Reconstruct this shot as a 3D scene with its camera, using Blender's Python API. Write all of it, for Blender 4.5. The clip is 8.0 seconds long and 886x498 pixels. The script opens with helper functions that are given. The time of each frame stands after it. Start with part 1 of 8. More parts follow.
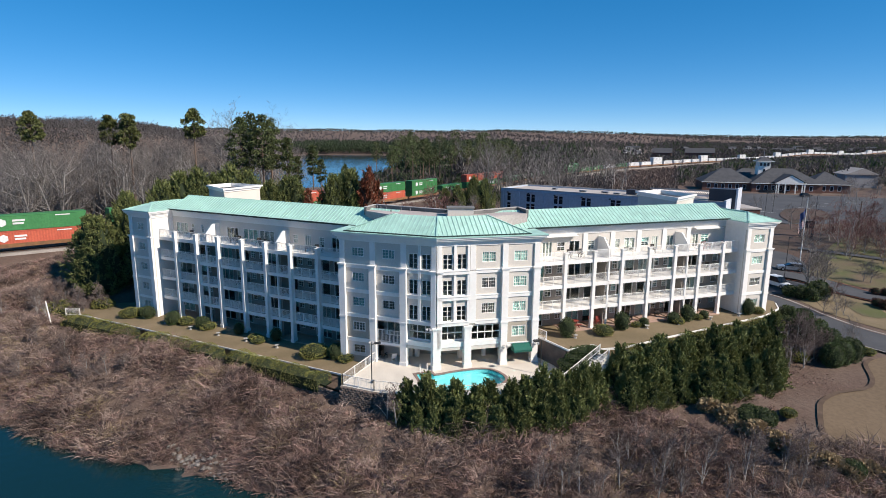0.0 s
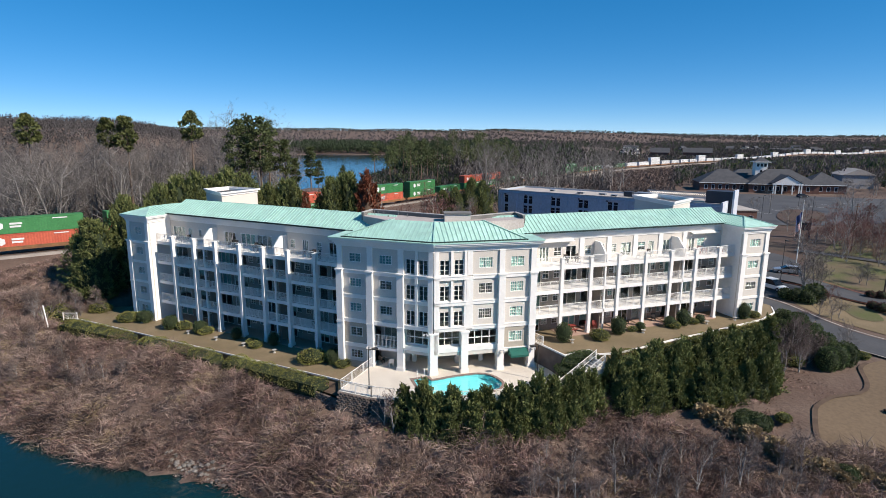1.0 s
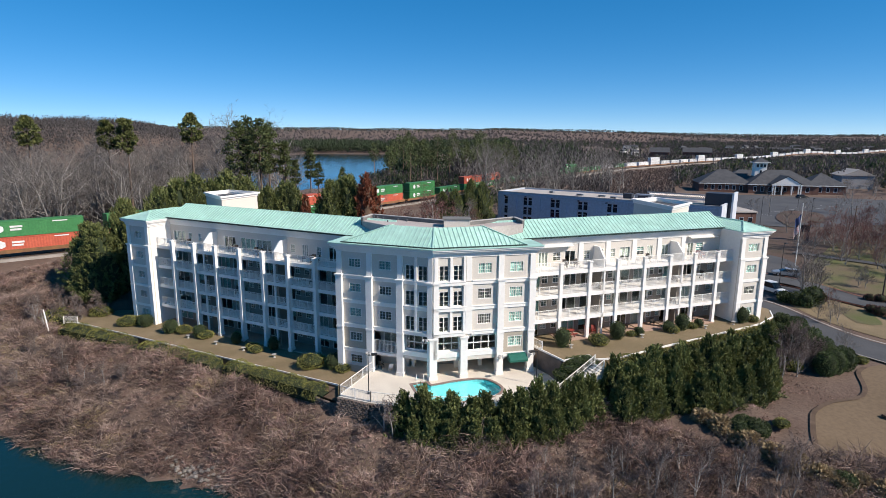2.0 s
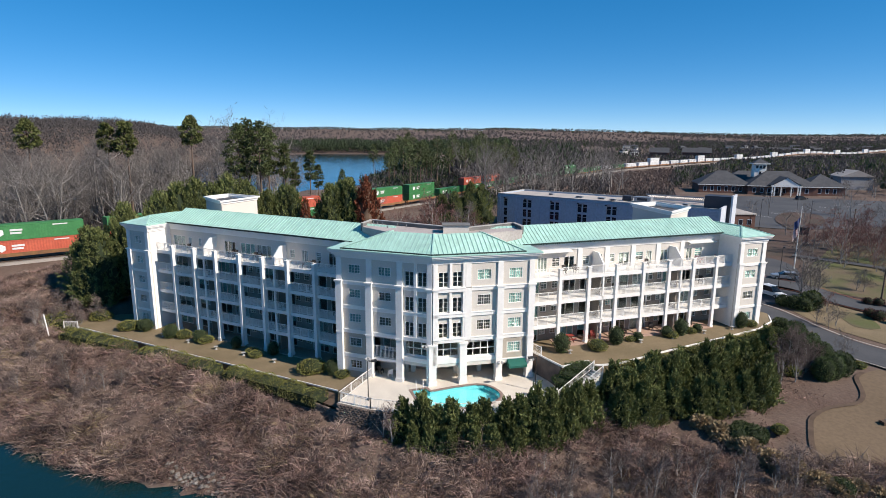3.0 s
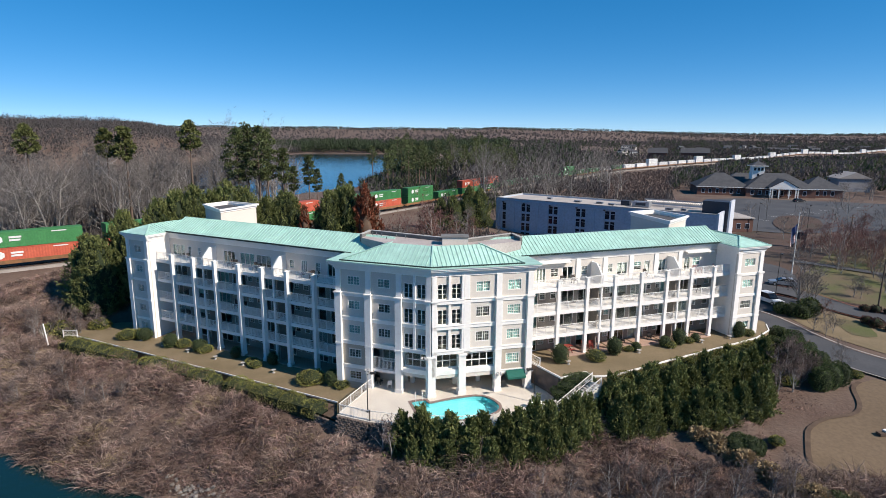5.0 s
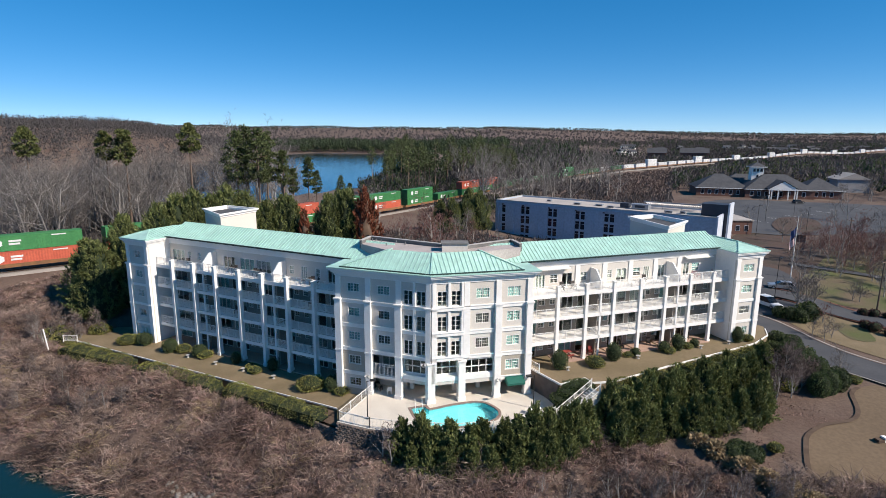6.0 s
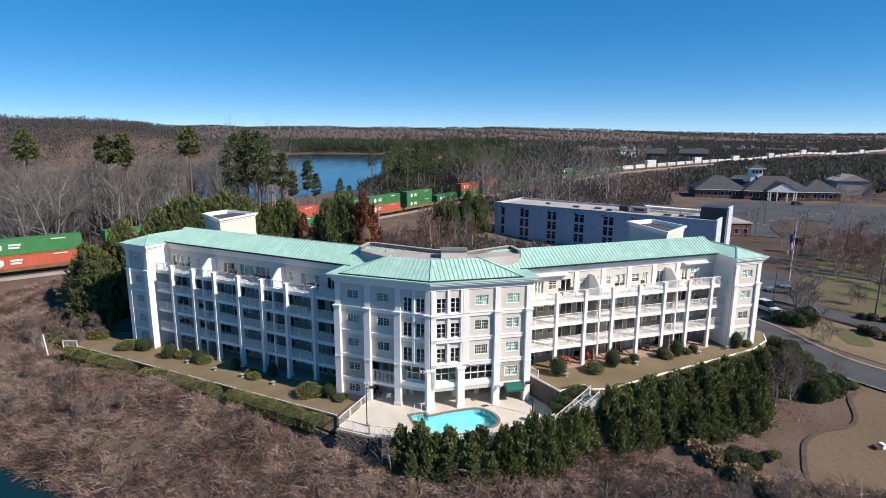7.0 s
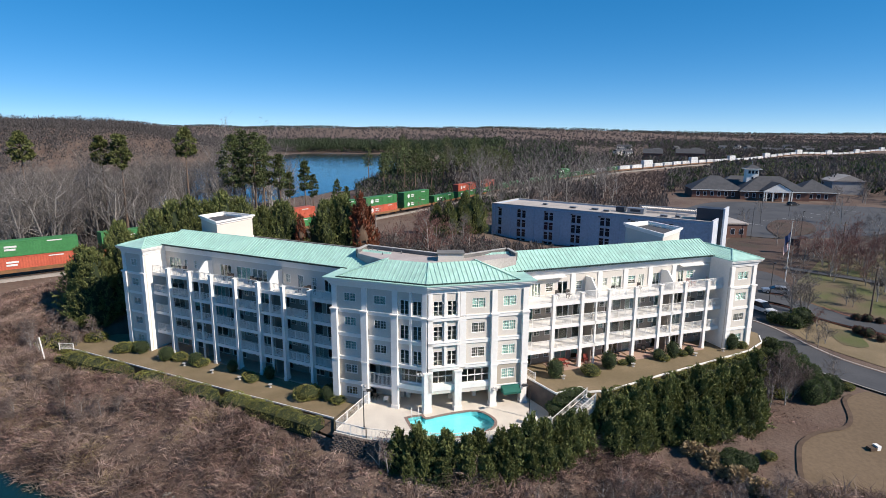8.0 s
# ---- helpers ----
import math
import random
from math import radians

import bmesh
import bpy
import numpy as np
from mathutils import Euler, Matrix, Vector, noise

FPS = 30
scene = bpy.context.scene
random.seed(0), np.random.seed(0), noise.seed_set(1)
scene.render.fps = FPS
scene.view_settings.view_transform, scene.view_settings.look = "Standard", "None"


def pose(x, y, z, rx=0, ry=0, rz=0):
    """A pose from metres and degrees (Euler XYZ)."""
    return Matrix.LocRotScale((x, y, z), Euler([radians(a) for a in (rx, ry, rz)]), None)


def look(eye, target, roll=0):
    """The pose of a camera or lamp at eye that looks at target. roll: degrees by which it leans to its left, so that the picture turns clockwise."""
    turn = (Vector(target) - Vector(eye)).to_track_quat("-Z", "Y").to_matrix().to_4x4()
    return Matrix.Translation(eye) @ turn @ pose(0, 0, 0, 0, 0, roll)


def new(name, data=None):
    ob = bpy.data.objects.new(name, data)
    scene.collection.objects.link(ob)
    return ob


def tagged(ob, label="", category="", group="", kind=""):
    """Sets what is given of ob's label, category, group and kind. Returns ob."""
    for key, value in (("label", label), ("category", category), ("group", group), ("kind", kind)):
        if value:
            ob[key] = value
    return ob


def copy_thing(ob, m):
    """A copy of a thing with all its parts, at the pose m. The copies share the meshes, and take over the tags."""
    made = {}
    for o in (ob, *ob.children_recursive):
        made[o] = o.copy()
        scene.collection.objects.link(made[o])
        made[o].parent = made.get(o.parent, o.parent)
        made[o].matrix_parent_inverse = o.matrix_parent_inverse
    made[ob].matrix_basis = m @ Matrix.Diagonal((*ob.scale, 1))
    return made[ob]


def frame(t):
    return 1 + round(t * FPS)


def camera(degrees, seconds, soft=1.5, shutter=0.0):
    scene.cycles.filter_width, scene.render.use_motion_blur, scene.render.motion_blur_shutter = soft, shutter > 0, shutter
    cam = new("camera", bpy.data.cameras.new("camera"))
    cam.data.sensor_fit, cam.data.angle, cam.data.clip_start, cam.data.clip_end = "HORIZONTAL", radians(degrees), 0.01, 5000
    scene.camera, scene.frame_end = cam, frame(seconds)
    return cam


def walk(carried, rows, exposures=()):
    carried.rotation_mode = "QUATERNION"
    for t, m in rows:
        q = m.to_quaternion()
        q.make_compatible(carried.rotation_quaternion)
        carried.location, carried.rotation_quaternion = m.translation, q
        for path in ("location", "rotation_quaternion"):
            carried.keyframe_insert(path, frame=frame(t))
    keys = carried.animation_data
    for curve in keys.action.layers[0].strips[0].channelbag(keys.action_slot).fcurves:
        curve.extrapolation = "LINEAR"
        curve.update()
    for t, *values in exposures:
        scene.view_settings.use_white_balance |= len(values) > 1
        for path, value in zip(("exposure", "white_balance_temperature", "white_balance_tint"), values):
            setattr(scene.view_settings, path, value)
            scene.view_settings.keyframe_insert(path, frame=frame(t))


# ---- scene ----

# ---- camera ----
cam = camera(77.0, 8.0, soft=0.5)
PATH = [
    (0, (0.502, -0.044, 25.222), (-0.385, 19.560, 21.362)),
    (0.5, (0.552, -0.065, 25.562), (-0.302, 19.538, 21.686)),
    (1, (0.630, -0.078, 25.948), (-0.192, 19.523, 22.059)),
    (1.5, (0.663, -0.109, 26.321), (-0.155, 19.488, 22.413)),
    (3, (0.725, -0.149, 27.439), (-0.083, 19.443, 23.502)),
    (3.5, (0.679, -0.172, 27.844), (-0.109, 19.418, 23.891)),
    (4, (0.700, -0.111, 28.180), (-0.067, 19.477, 24.215)),
    (4.5, (0.691, -0.099, 28.489), (-0.073, 19.490, 24.528)),
    (6, (0.637, -0.051, 29.717), (-0.100, 19.533, 25.723)),
    (6.5, (0.641, -0.061, 30.115), (-0.088, 19.521, 26.117)),
    (7, (0.656, -0.036, 30.507), (-0.061, 19.548, 26.512)),
    (7.5, (0.686, 0.006, 30.762), (-0.011, 19.589, 26.759)),
    (8, (0.701, -0.073, 30.894), (0.084, 19.511, 26.885)),
]
walk(cam, [(t, look(eye, target, 0.4)) for t, eye, target in PATH], exposures=[(0, 0.3, 6920, 12), (8, 0.3, 6920, 12)])

# ---- light ----
SUN_AZ, SUN_EL = -25.0, 38.0  # degrees from the x axis towards y, and above the horizon
world = bpy.data.worlds.new("sky")
scene.world = world
world.use_nodes = True
wn = world.node_tree
wn.nodes.clear()
sky = wn.nodes.new("ShaderNodeTexSky")
sky.sky_type, sky.sun_disc = "NISHITA", False
sky.sun_elevation, sky.sun_rotation = radians(SUN_EL), radians(90 - SUN_AZ)
sky.altitude, sky.air_density, sky.dust_density, sky.ozone_density = 0, 0.35, 0.0, 3.5
bg = wn.nodes.new("ShaderNodeBackground")
bg.inputs["Strength"].default_value = 0.13
wout = wn.nodes.new("ShaderNodeOutputWorld")
hsv = wn.nodes.new("ShaderNodeHueSaturation")
hsv.inputs["Saturation"].default_value = 1.78
hsv.inputs["Value"].default_value = 2.05
gam = wn.nodes.new("ShaderNodeGamma")
gam.inputs["Gamma"].default_value = 0.56
wn.links.new(sky.outputs[0], gam.inputs["Color"])
wn.links.new(gam.outputs[0], hsv.inputs["Color"])
wn.links.new(hsv.outputs[0], bg.inputs[0])
wn.links.new(bg.outputs[0], wout.inputs[0])
sun = new("sun", bpy.data.lights.new("sun", "SUN"))
sun.data.energy, sun.data.angle, sun.data.color = 5.0, radians(0.5), (1.0, 0.95, 0.88)
_a, _e = radians(SUN_AZ), radians(SUN_EL)
SUN_TO = Vector((math.cos(_a) * math.cos(_e), math.sin(_a) * math.cos(_e), math.sin(_e)))
sun.matrix_world = look(SUN_TO * 200, (0, 0, 0))

# ---- materials ----
def mat(name, a, b=None, scale=1.0, rough=0.7, metal=0.0, fine=12.0, bump=0.0, bump_scale=20.0,
        island=0.0, rnd=0.0, coord="Object", spec=0.4, detail=4.0, stretch=None, grain=0.12):
    """A surface that runs from colour a to b in large patches, with fine grain, optional relief and piece-to-piece variation."""
    m = bpy.data.materials.new(name)
    m.use_nodes = True
    nt = m.node_tree
    N, L = nt.nodes, nt.links
    bsdf = N["Principled BSDF"]
    bsdf.inputs["Roughness"].default_value = rough
    bsdf.inputs["Metallic"].default_value = metal
    bsdf.inputs["Specular IOR Level"].default_value = spec
    b = b or tuple(c * 0.8 for c in a)
    if coord == "World":
        src = N.new("ShaderNodeNewGeometry").outputs["Position"]
    else:
        src = N.new("ShaderNodeTexCoord").outputs["Object"]
    if stretch:
        mp = N.new("ShaderNodeMapping")
        mp.inputs["Scale"].default_value = stretch
        L.new(src, mp.inputs["Vector"])
        src = mp.outputs[0]
    n1 = N.new("ShaderNodeTexNoise")
    n1.inputs["Scale"].default_value, n1.inputs["Detail"].default_value = scale, detail
    L.new(src, n1.inputs["Vector"])
    r1 = N.new("ShaderNodeMapRange")
    r1.inputs["From Min"].default_value, r1.inputs["From Max"].default_value = 0.35, 0.65
    L.new(n1.outputs["Fac"], r1.inputs["Value"])
    mix = N.new("ShaderNodeMix")
    mix.data_type = "RGBA"
    mix.inputs["A"].default_value, mix.inputs["B"].default_value = (*a, 1), (*b, 1)
    L.new(r1.outputs[0], mix.inputs["Factor"])
    col = mix.outputs["Result"]
    n2 = N.new("ShaderNodeTexNoise")
    n2.inputs["Scale"].default_value, n2.inputs["Detail"].default_value = fine, 3.0
    L.new(src, n2.inputs["Vector"])
    val = N.new("ShaderNodeMapRange")
    val.inputs["From Min"].default_value, val.inputs["From Max"].default_value = 0.3, 0.7
    val.inputs["To Min"].default_value, val.inputs["To Max"].default_value = 1 - grain, 1 + grain
    L.new(n2.outputs["Fac"], val.inputs["Value"])
    value = val.outputs[0]
    for amount, kind in ((island, "island"), (rnd, "object")):
        if amount:
            if kind == "island":
                o = N.new("ShaderNodeNewGeometry").outputs["Random Per Island"]
            else:
                o = N.new("ShaderNodeObjectInfo").outputs["Random"]
            rr = N.new("ShaderNodeMapRange")
            rr.inputs["To Min"].default_value, rr.inputs["To Max"].default_value = 1 - amount, 1 + amount
            L.new(o, rr.inputs["Value"])
            mu = N.new("ShaderNodeMath")
            mu.operation = "MULTIPLY"
            L.new(value, mu.inputs[0])
            L.new(rr.outputs[0], mu.inputs[1])
            value = mu.outputs[0]
    hsv = N.new("ShaderNodeHueSaturation")
    L.new(col, hsv.inputs["Color"])
    L.new(value, hsv.inputs["Value"])
    L.new(hsv.outputs[0], bsdf.inputs["Base Color"])
    if bump:
        n3 = N.new("ShaderNodeTexNoise")
        n3.inputs["Scale"].default_value, n3.inputs["Detail"].default_value = bump_scale, 6.0
        L.new(src, n3.inputs["Vector"])
        bp = N.new("ShaderNodeBump")
        bp.inputs["Strength"].default_value, bp.inputs["Distance"].default_value = 1.0, bump
        L.new(n3.outputs["Fac"], bp.inputs["Height"])
        L.new(bp.outputs[0], bsdf.inputs["Normal"])
    return m


def leafy(name, a, b, island=0.35, rnd=0.12, rough=0.6, trans=0.12):
    """Leaf or stem colour that differs from piece to piece between a and b."""
    m = bpy.data.materials.new(name)
    m.use_nodes = True
    nt = m.node_tree
    N, L = nt.nodes, nt.links
    bsdf = N["Principled BSDF"]
    bsdf.inputs["Roughness"].default_value, bsdf.inputs["Specular IOR Level"].default_value = rough, 0.2
    g = N.new("ShaderNodeNewGeometry")
    mix = N.new("ShaderNodeMix")
    mix.data_type = "RGBA"
    mix.inputs["A"].default_value, mix.inputs["B"].default_value = (*a, 1), (*b, 1)
    L.new(g.outputs["Random Per Island"], mix.inputs["Factor"])
    o = N.new("ShaderNodeObjectInfo")
    rr = N.new("ShaderNodeMapRange")
    rr.inputs["To Min"].default_value, rr.inputs["To Max"].default_value = 1 - rnd, 1 + rnd
    L.new(o.outputs["Random"], rr.inputs["Value"])
    pn = N.new("ShaderNodeTexNoise")
    pn.inputs["Scale"].default_value = 0.35
    L.new(g.outputs["Position"], pn.inputs["Vector"])
    pr = N.new("ShaderNodeMapRange")
    pr.inputs["From Min"].default_value, pr.inputs["From Max"].default_value = 0.3, 0.7
    pr.inputs["To Min"].default_value, pr.inputs["To Max"].default_value = 1 - island, 1 + island
    L.new(pn.outputs["Fac"], pr.inputs["Value"])
    mu = N.new("ShaderNodeMath")
    mu.operation = "MULTIPLY"
    L.new(rr.outputs[0], mu.inputs[0])
    L.new(pr.outputs[0], mu.inputs[1])
    hsv = N.new("ShaderNodeHueSaturation")
    L.new(mix.outputs["Result"], hsv.inputs["Color"])
    L.new(mu.outputs[0], hsv.inputs["Value"])
    L.new(hsv.outputs[0], bsdf.inputs["Base Color"])
    if trans:
        tr = N.new("ShaderNodeBsdfTranslucent")
        L.new(hsv.outputs[0], tr.inputs["Color"])
        ms = N.new("ShaderNodeMixShader")
        ms.inputs[0].default_value = trans
        out = N["Material Output"]
        L.new(bsdf.outputs[0], ms.inputs[1])
        L.new(tr.outputs[0], ms.inputs[2])
        L.new(ms.outputs[0], out.inputs["Surface"])
    return m


def glassy(name, tint, rough=0.03):
    m = bpy.data.materials.new(name)
    m.use_nodes = True
    b = m.node_tree.nodes["Principled BSDF"]
    b.inputs["Base Color"].default_value = (*tint, 1)
    b.inputs["Roughness"].default_value = rough
    b.inputs["Transmission Weight"].default_value = 1.0
    b.inputs["IOR"].default_value = 1.45
    return m


M_WHITE = mat("white_paint", (0.83, 0.80, 0.76), (0.79, 0.76, 0.715), 0.35, 0.55, fine=3, coord="World", grain=0.035)
# darker than the stucco: the balconies' shade is put into this wall colour
M_SHADEDRECESS = mat("taupe_shaded_recess_wall", (0.30, 0.262, 0.228), (0.26, 0.228, 0.198), 0.4, 0.9, fine=6, coord="World")
M_STUCCO = mat("beige_stucco", (0.62, 0.57, 0.51), (0.585, 0.535, 0.475), 0.3, 0.85, fine=8, bump=0.002, bump_scale=60, coord="World", grain=0.05)
M_TAN = mat("tan_stucco", (0.42, 0.37, 0.305), (0.385, 0.34, 0.275), 0.4, 0.85, fine=8, bump=0.002, bump_scale=60, coord="World", grain=0.06)
M_ROOF = mat("mint_metal_roof", (0.40, 0.62, 0.53), (0.35, 0.56, 0.48), 0.25, 0.42, 0.0, fine=1.2, rnd=0.04, coord="World", spec=0.5)
M_SEAM = mat("mint_metal_seam", (0.38, 0.60, 0.51), (0.31, 0.52, 0.44), 0.4, 0.42, 0.0, fine=2, coord="World", spec=0.5)
M_GUTTER = mat("dark_green_gutter_metal", (0.022, 0.045, 0.038), (0.018, 0.035, 0.03), 0.6, 0.5, coord="World")
M_FLAT = mat("flat_roof_membrane", (0.46, 0.40, 0.375), (0.37, 0.32, 0.30), 0.35, 0.9, fine=5, coord="World")
M_GLASS = glassy("window_glass", (0.75, 0.86, 0.84))
M_BLIND = mat("window_blind", (0.40, 0.60, 0.57), (0.34, 0.53, 0.50), 2.0, 0.8, rnd=0.15)
M_CURTAIN = mat("curtain_cloth", (0.62, 0.60, 0.56), (0.5, 0.48, 0.45), 3.0, 0.9, rnd=0.15)
M_INTERIOR = mat("interior_plaster", (0.42, 0.40, 0.37), (0.36, 0.34, 0.31), 0.6, 0.9)
M_CONC = mat("pool_deck_concrete", (0.64, 0.58, 0.50), (0.57, 0.51, 0.44), 0.5, 0.85, fine=9, bump=0.003, bump_scale=40, coord="World")
M_SLAB = mat("patio_paving", (0.42, 0.28, 0.21), (0.36, 0.24, 0.19), 0.9, 0.85, fine=9, coord="World")
M_LAWN = mat("dormant_lawn", (0.215, 0.160, 0.095), (0.165, 0.125, 0.070), 0.25, 0.95, fine=6, bump=0.03, bump_scale=9, coord="World")
M_GREENLAWN = mat("patchy_winter_lawn", (0.088, 0.098, 0.032), (0.13, 0.095, 0.06), 0.16, 0.95, fine=4, bump=0.03, bump_scale=9, coord="World")
M_SAND = mat("sandy_ground", (0.160, 0.112, 0.070), (0.135, 0.094, 0.058), 0.12, 0.95, fine=2.5, bump=0.02, bump_scale=6, coord="World")
M_MULCH = mat("dark_mulch", (0.085, 0.055, 0.038), (0.12, 0.08, 0.055), 0.7, 0.95, fine=9, coord="World")
M_ASPHALT = mat("asphalt", (0.056, 0.058, 0.064), (0.078, 0.078, 0.082), 0.15, 0.9, fine=5, coord="World")
M_KERB = mat("kerb_concrete", (0.42, 0.40, 0.37), (0.34, 0.32, 0.30), 0.5, 0.9, coord="World")
M_BRICKRED = mat("red_brick_kerb", (0.24, 0.085, 0.06), (0.18, 0.065, 0.05), 1.2, 0.9, coord="World")
M_LINE = mat("road_line_paint", (0.62, 0.62, 0.60), (0.5, 0.5, 0.48), 1.2, 0.8, coord="World")
M_BLOCK = mat("retaining_wall_block", (0.165, 0.125, 0.105), (0.115, 0.09, 0.078), 1.5, 0.95, fine=12, island=0.25, bump=0.02, bump_scale=25)
M_BLACK = mat("black_metal", (0.02, 0.02, 0.022), (0.03, 0.03, 0.03), 2, 0.45)
M_TEALPOOL = mat("pool_plaster", (0.15, 0.53, 0.57), (0.17, 0.58, 0.62), 0.6, 0.7, coord="World")
M_COPING = mat("pool_coping_tile", (0.20, 0.135, 0.115), (0.26, 0.19, 0.16), 3, 0.7, coord="World")
M_GREENCLOTH = mat("green_canvas", (0.01, 0.115, 0.085), (0.012, 0.095, 0.07), 1.0, 0.8)
M_BALLAST = mat("track_ballast", (0.30, 0.265, 0.235), (0.22, 0.195, 0.17), 0.3, 0.95, fine=4, bump=0.04, bump_scale=5, coord="World")
M_RAIL = mat("rusty_rail_steel", (0.12, 0.08, 0.06), (0.09, 0.06, 0.05), 1.0, 0.6, 0.6)
M_BARK = mat("grey_bark", (0.31, 0.29, 0.27), (0.19, 0.172, 0.16), 1.5, 0.95, fine=8, rnd=0.2, stretch=(1, 1, 0.25))
M_TWIG = leafy("bare_twigs", (0.105, 0.092, 0.086), (0.215, 0.192, 0.180), 0.2, 0.22, 0.9, 0.0)
M_REDTWIG = leafy("reddish_bare_twigs", (0.17, 0.085, 0.075), (0.22, 0.13, 0.11), 0.2, 0.2, 0.9, 0.0)
M_PINEBARK = mat("pine_bark", (0.16, 0.11, 0.085), (0.11, 0.08, 0.06), 1.5, 0.95, fine=8, rnd=0.15, stretch=(1, 1, 0.25))
M_PINE = leafy("pine_needles", (0.058, 0.078, 0.030), (0.125, 0.145, 0.060), 0.3, 0.2, 0.6, 0.25)
M_CYPRESS = leafy("cypress_sprays", (0.070, 0.092, 0.030), (0.200, 0.212, 0.078), 0.25, 0.15)
# near-black green: the shade inside dense foliage, put into a colour
M_SHADECORE = mat("foliage_shade_core", (0.016, 0.026, 0.010), (0.022, 0.03, 0.012), 2.0, 0.95)
M_DARKEVG = leafy("dark_evergreen_leaves", (0.034, 0.058, 0.020), (0.095, 0.118, 0.045), 0.3, 0.15)
M_HEDGE = leafy("clipped_hedge_leaves", (0.135, 0.145, 0.036), (0.27, 0.25, 0.085), 0.3, 0.15)
M_RUSTLEAF = leafy("rust_brown_leaves", (0.17, 0.055, 0.032), (0.24, 0.085, 0.045), 0.3, 0.15)
M_STRAW = leafy("dry_brush_stems", (0.125, 0.087, 0.075), (0.39, 0.29, 0.24), 0.5, 0.1, 0.95, 0.1)
M_REDBRUSH = leafy("reddish_brush_stems", (0.108, 0.066, 0.059), (0.345, 0.225, 0.19), 0.5, 0.1, 0.95, 0.1)
M_DRYGRASS = leafy("tan_dry_grass", (0.26, 0.19, 0.11), (0.36, 0.28, 0.17), 0.25, 0.1, 0.95, 0.15)
M_BRUSHTWIG = leafy("brown_brush_twigs", (0.105, 0.078, 0.070), (0.200, 0.155, 0.138), 0.25, 0.2, 0.95, 0.0)
M_FARWOOD = leafy("far_bare_canopy", (0.074, 0.066, 0.064), (0.135, 0.121, 0.117), 0.25, 0.1, 0.95, 0.3)
M_LEAFLITTER = mat("red_brown_leaf_litter", (0.085, 0.052, 0.040), (0.060, 0.045, 0.032), 0.13, 0.98, fine=3, bump=0.05, bump_scale=6, coord="World")
M_FARPINE = leafy("far_pine_canopy", (0.038, 0.056, 0.030), (0.070, 0.090, 0.048), 0.2, 0.1, 0.9, 0.35)
M_REDLEAF = leafy("dark_red_leaves", (0.060, 0.030, 0.026), (0.125, 0.055, 0.045), 0.3, 0.15)
M_ROCK = mat("shore_rock", (0.22, 0.195, 0.17), (0.2, 0.18, 0.16), 1.0, 0.95, rnd=0.2, bump=0.03, bump_scale=6)


# ---- building tools ----
class Shape:
    """Collects vertices and faces for one mesh."""

    def __init__(self, m=None):
        self.v, self.f, self.m = [], [], m or Matrix.Identity(4)

    def add(self, pts, faces, m=None):
        m = self.m if m is None else m
        k = len(self.v)
        self.v += [tuple(m @ Vector(p)) for p in pts]
        self.f += [tuple(i + k for i in f) for f in faces]
        return self

    def box(self, x0, x1, y0, y1, z0, z1, m=None):
        p = [(x, y, z) for z in (z0, z1) for y in (y0, y1) for x in (x0, x1)]
        return self.add(p, [(0, 2, 3, 1), (4, 5, 7, 6), (0, 1, 5, 4), (2, 6, 7, 3), (0, 4, 6, 2), (1, 3, 7, 5)], m)

    def prism(self, poly, z0, z1, m=None):
        """A polygon (counter-clockwise from above) drawn up from z0 to z1."""
        n = len(poly)
        p = [(x, y, z0) for x, y in poly] + [(x, y, z1) for x, y in poly]
        f = [tuple(range(n - 1, -1, -1)), tuple(range(n, 2 * n))]
        f += [(i, (i + 1) % n, n + (i + 1) % n, n + i) for i in range(n)]
        return self.add(p, f, m)

    def slab(self, pts, thick, m=None):
        """A flat or sloping face with a thickness straight down."""
        n = len(pts)
        p = list(pts) + [(x, y, z - thick) for x, y, z in pts]
        f = [tuple(range(n)), tuple(range(2 * n - 1, n - 1, -1))]
        f += [(i, n + i, n + (i + 1) % n, (i + 1) % n) for i in range(n)]
        return self.add(p, f, m)

    def tube(self, a, b, r0, r1, n=6, m=None, cap=True):
        a, b = Vector(a), Vector(b)
        d = (b - a).normalized()
        s = d.cross(Vector((0, 0, 1)) if abs(d.z) < 0.9 else Vector((1, 0, 0))).normalized()
        t = d.cross(s)
        ring = [(math.cos(2 * math.pi * i / n), math.sin(2 * math.pi * i / n)) for i in range(n)]
        p = [a + (s * c + t * q) * r0 for c, q in ring] + [b + (s * c + t * q) * r1 for c, q in ring]
        f = [(i, (i + 1) % n, n + (i + 1) % n, n + i) for i in range(n)]
        if cap:
            f += [tuple(range(n - 1, -1, -1)), tuple(range(n, 2 * n))]
        return self.add(p, f, m)

    def bar(self, a, b, w, h, m=None):
        """A square bar from a to b, w wide and h high."""
        a, b = Vector(a), Vector(b)
        d = (b - a).normalized()
        s = d.cross(Vector((0, 0, 1))).normalized() * w / 2 if abs(d.z) < 0.99 else Vector((w / 2, 0, 0))
        t = s.cross(d).normalized() * h / 2
        p = [q + i * s + j * t for q in (a, b) for i, j in ((-1, -1), (1, -1), (1, 1), (-1, 1))]
        return self.add(p, [(0, 1, 2, 3), (7, 6, 5, 4), (0, 4, 5, 1), (1, 5, 6, 2), (2, 6, 7, 3), (3, 7, 4, 0)], m)

    def mesh(self, name, material, smooth=False):
        me = bpy.data.meshes.new(name)
        me.from_pydata([tuple(p) for p in self.v], [], self.f)
        me.materials.append(material)
        if smooth:
            me.polygons.foreach_set("use_smooth", [True] * len(me.polygons))
        me.update()
        return me


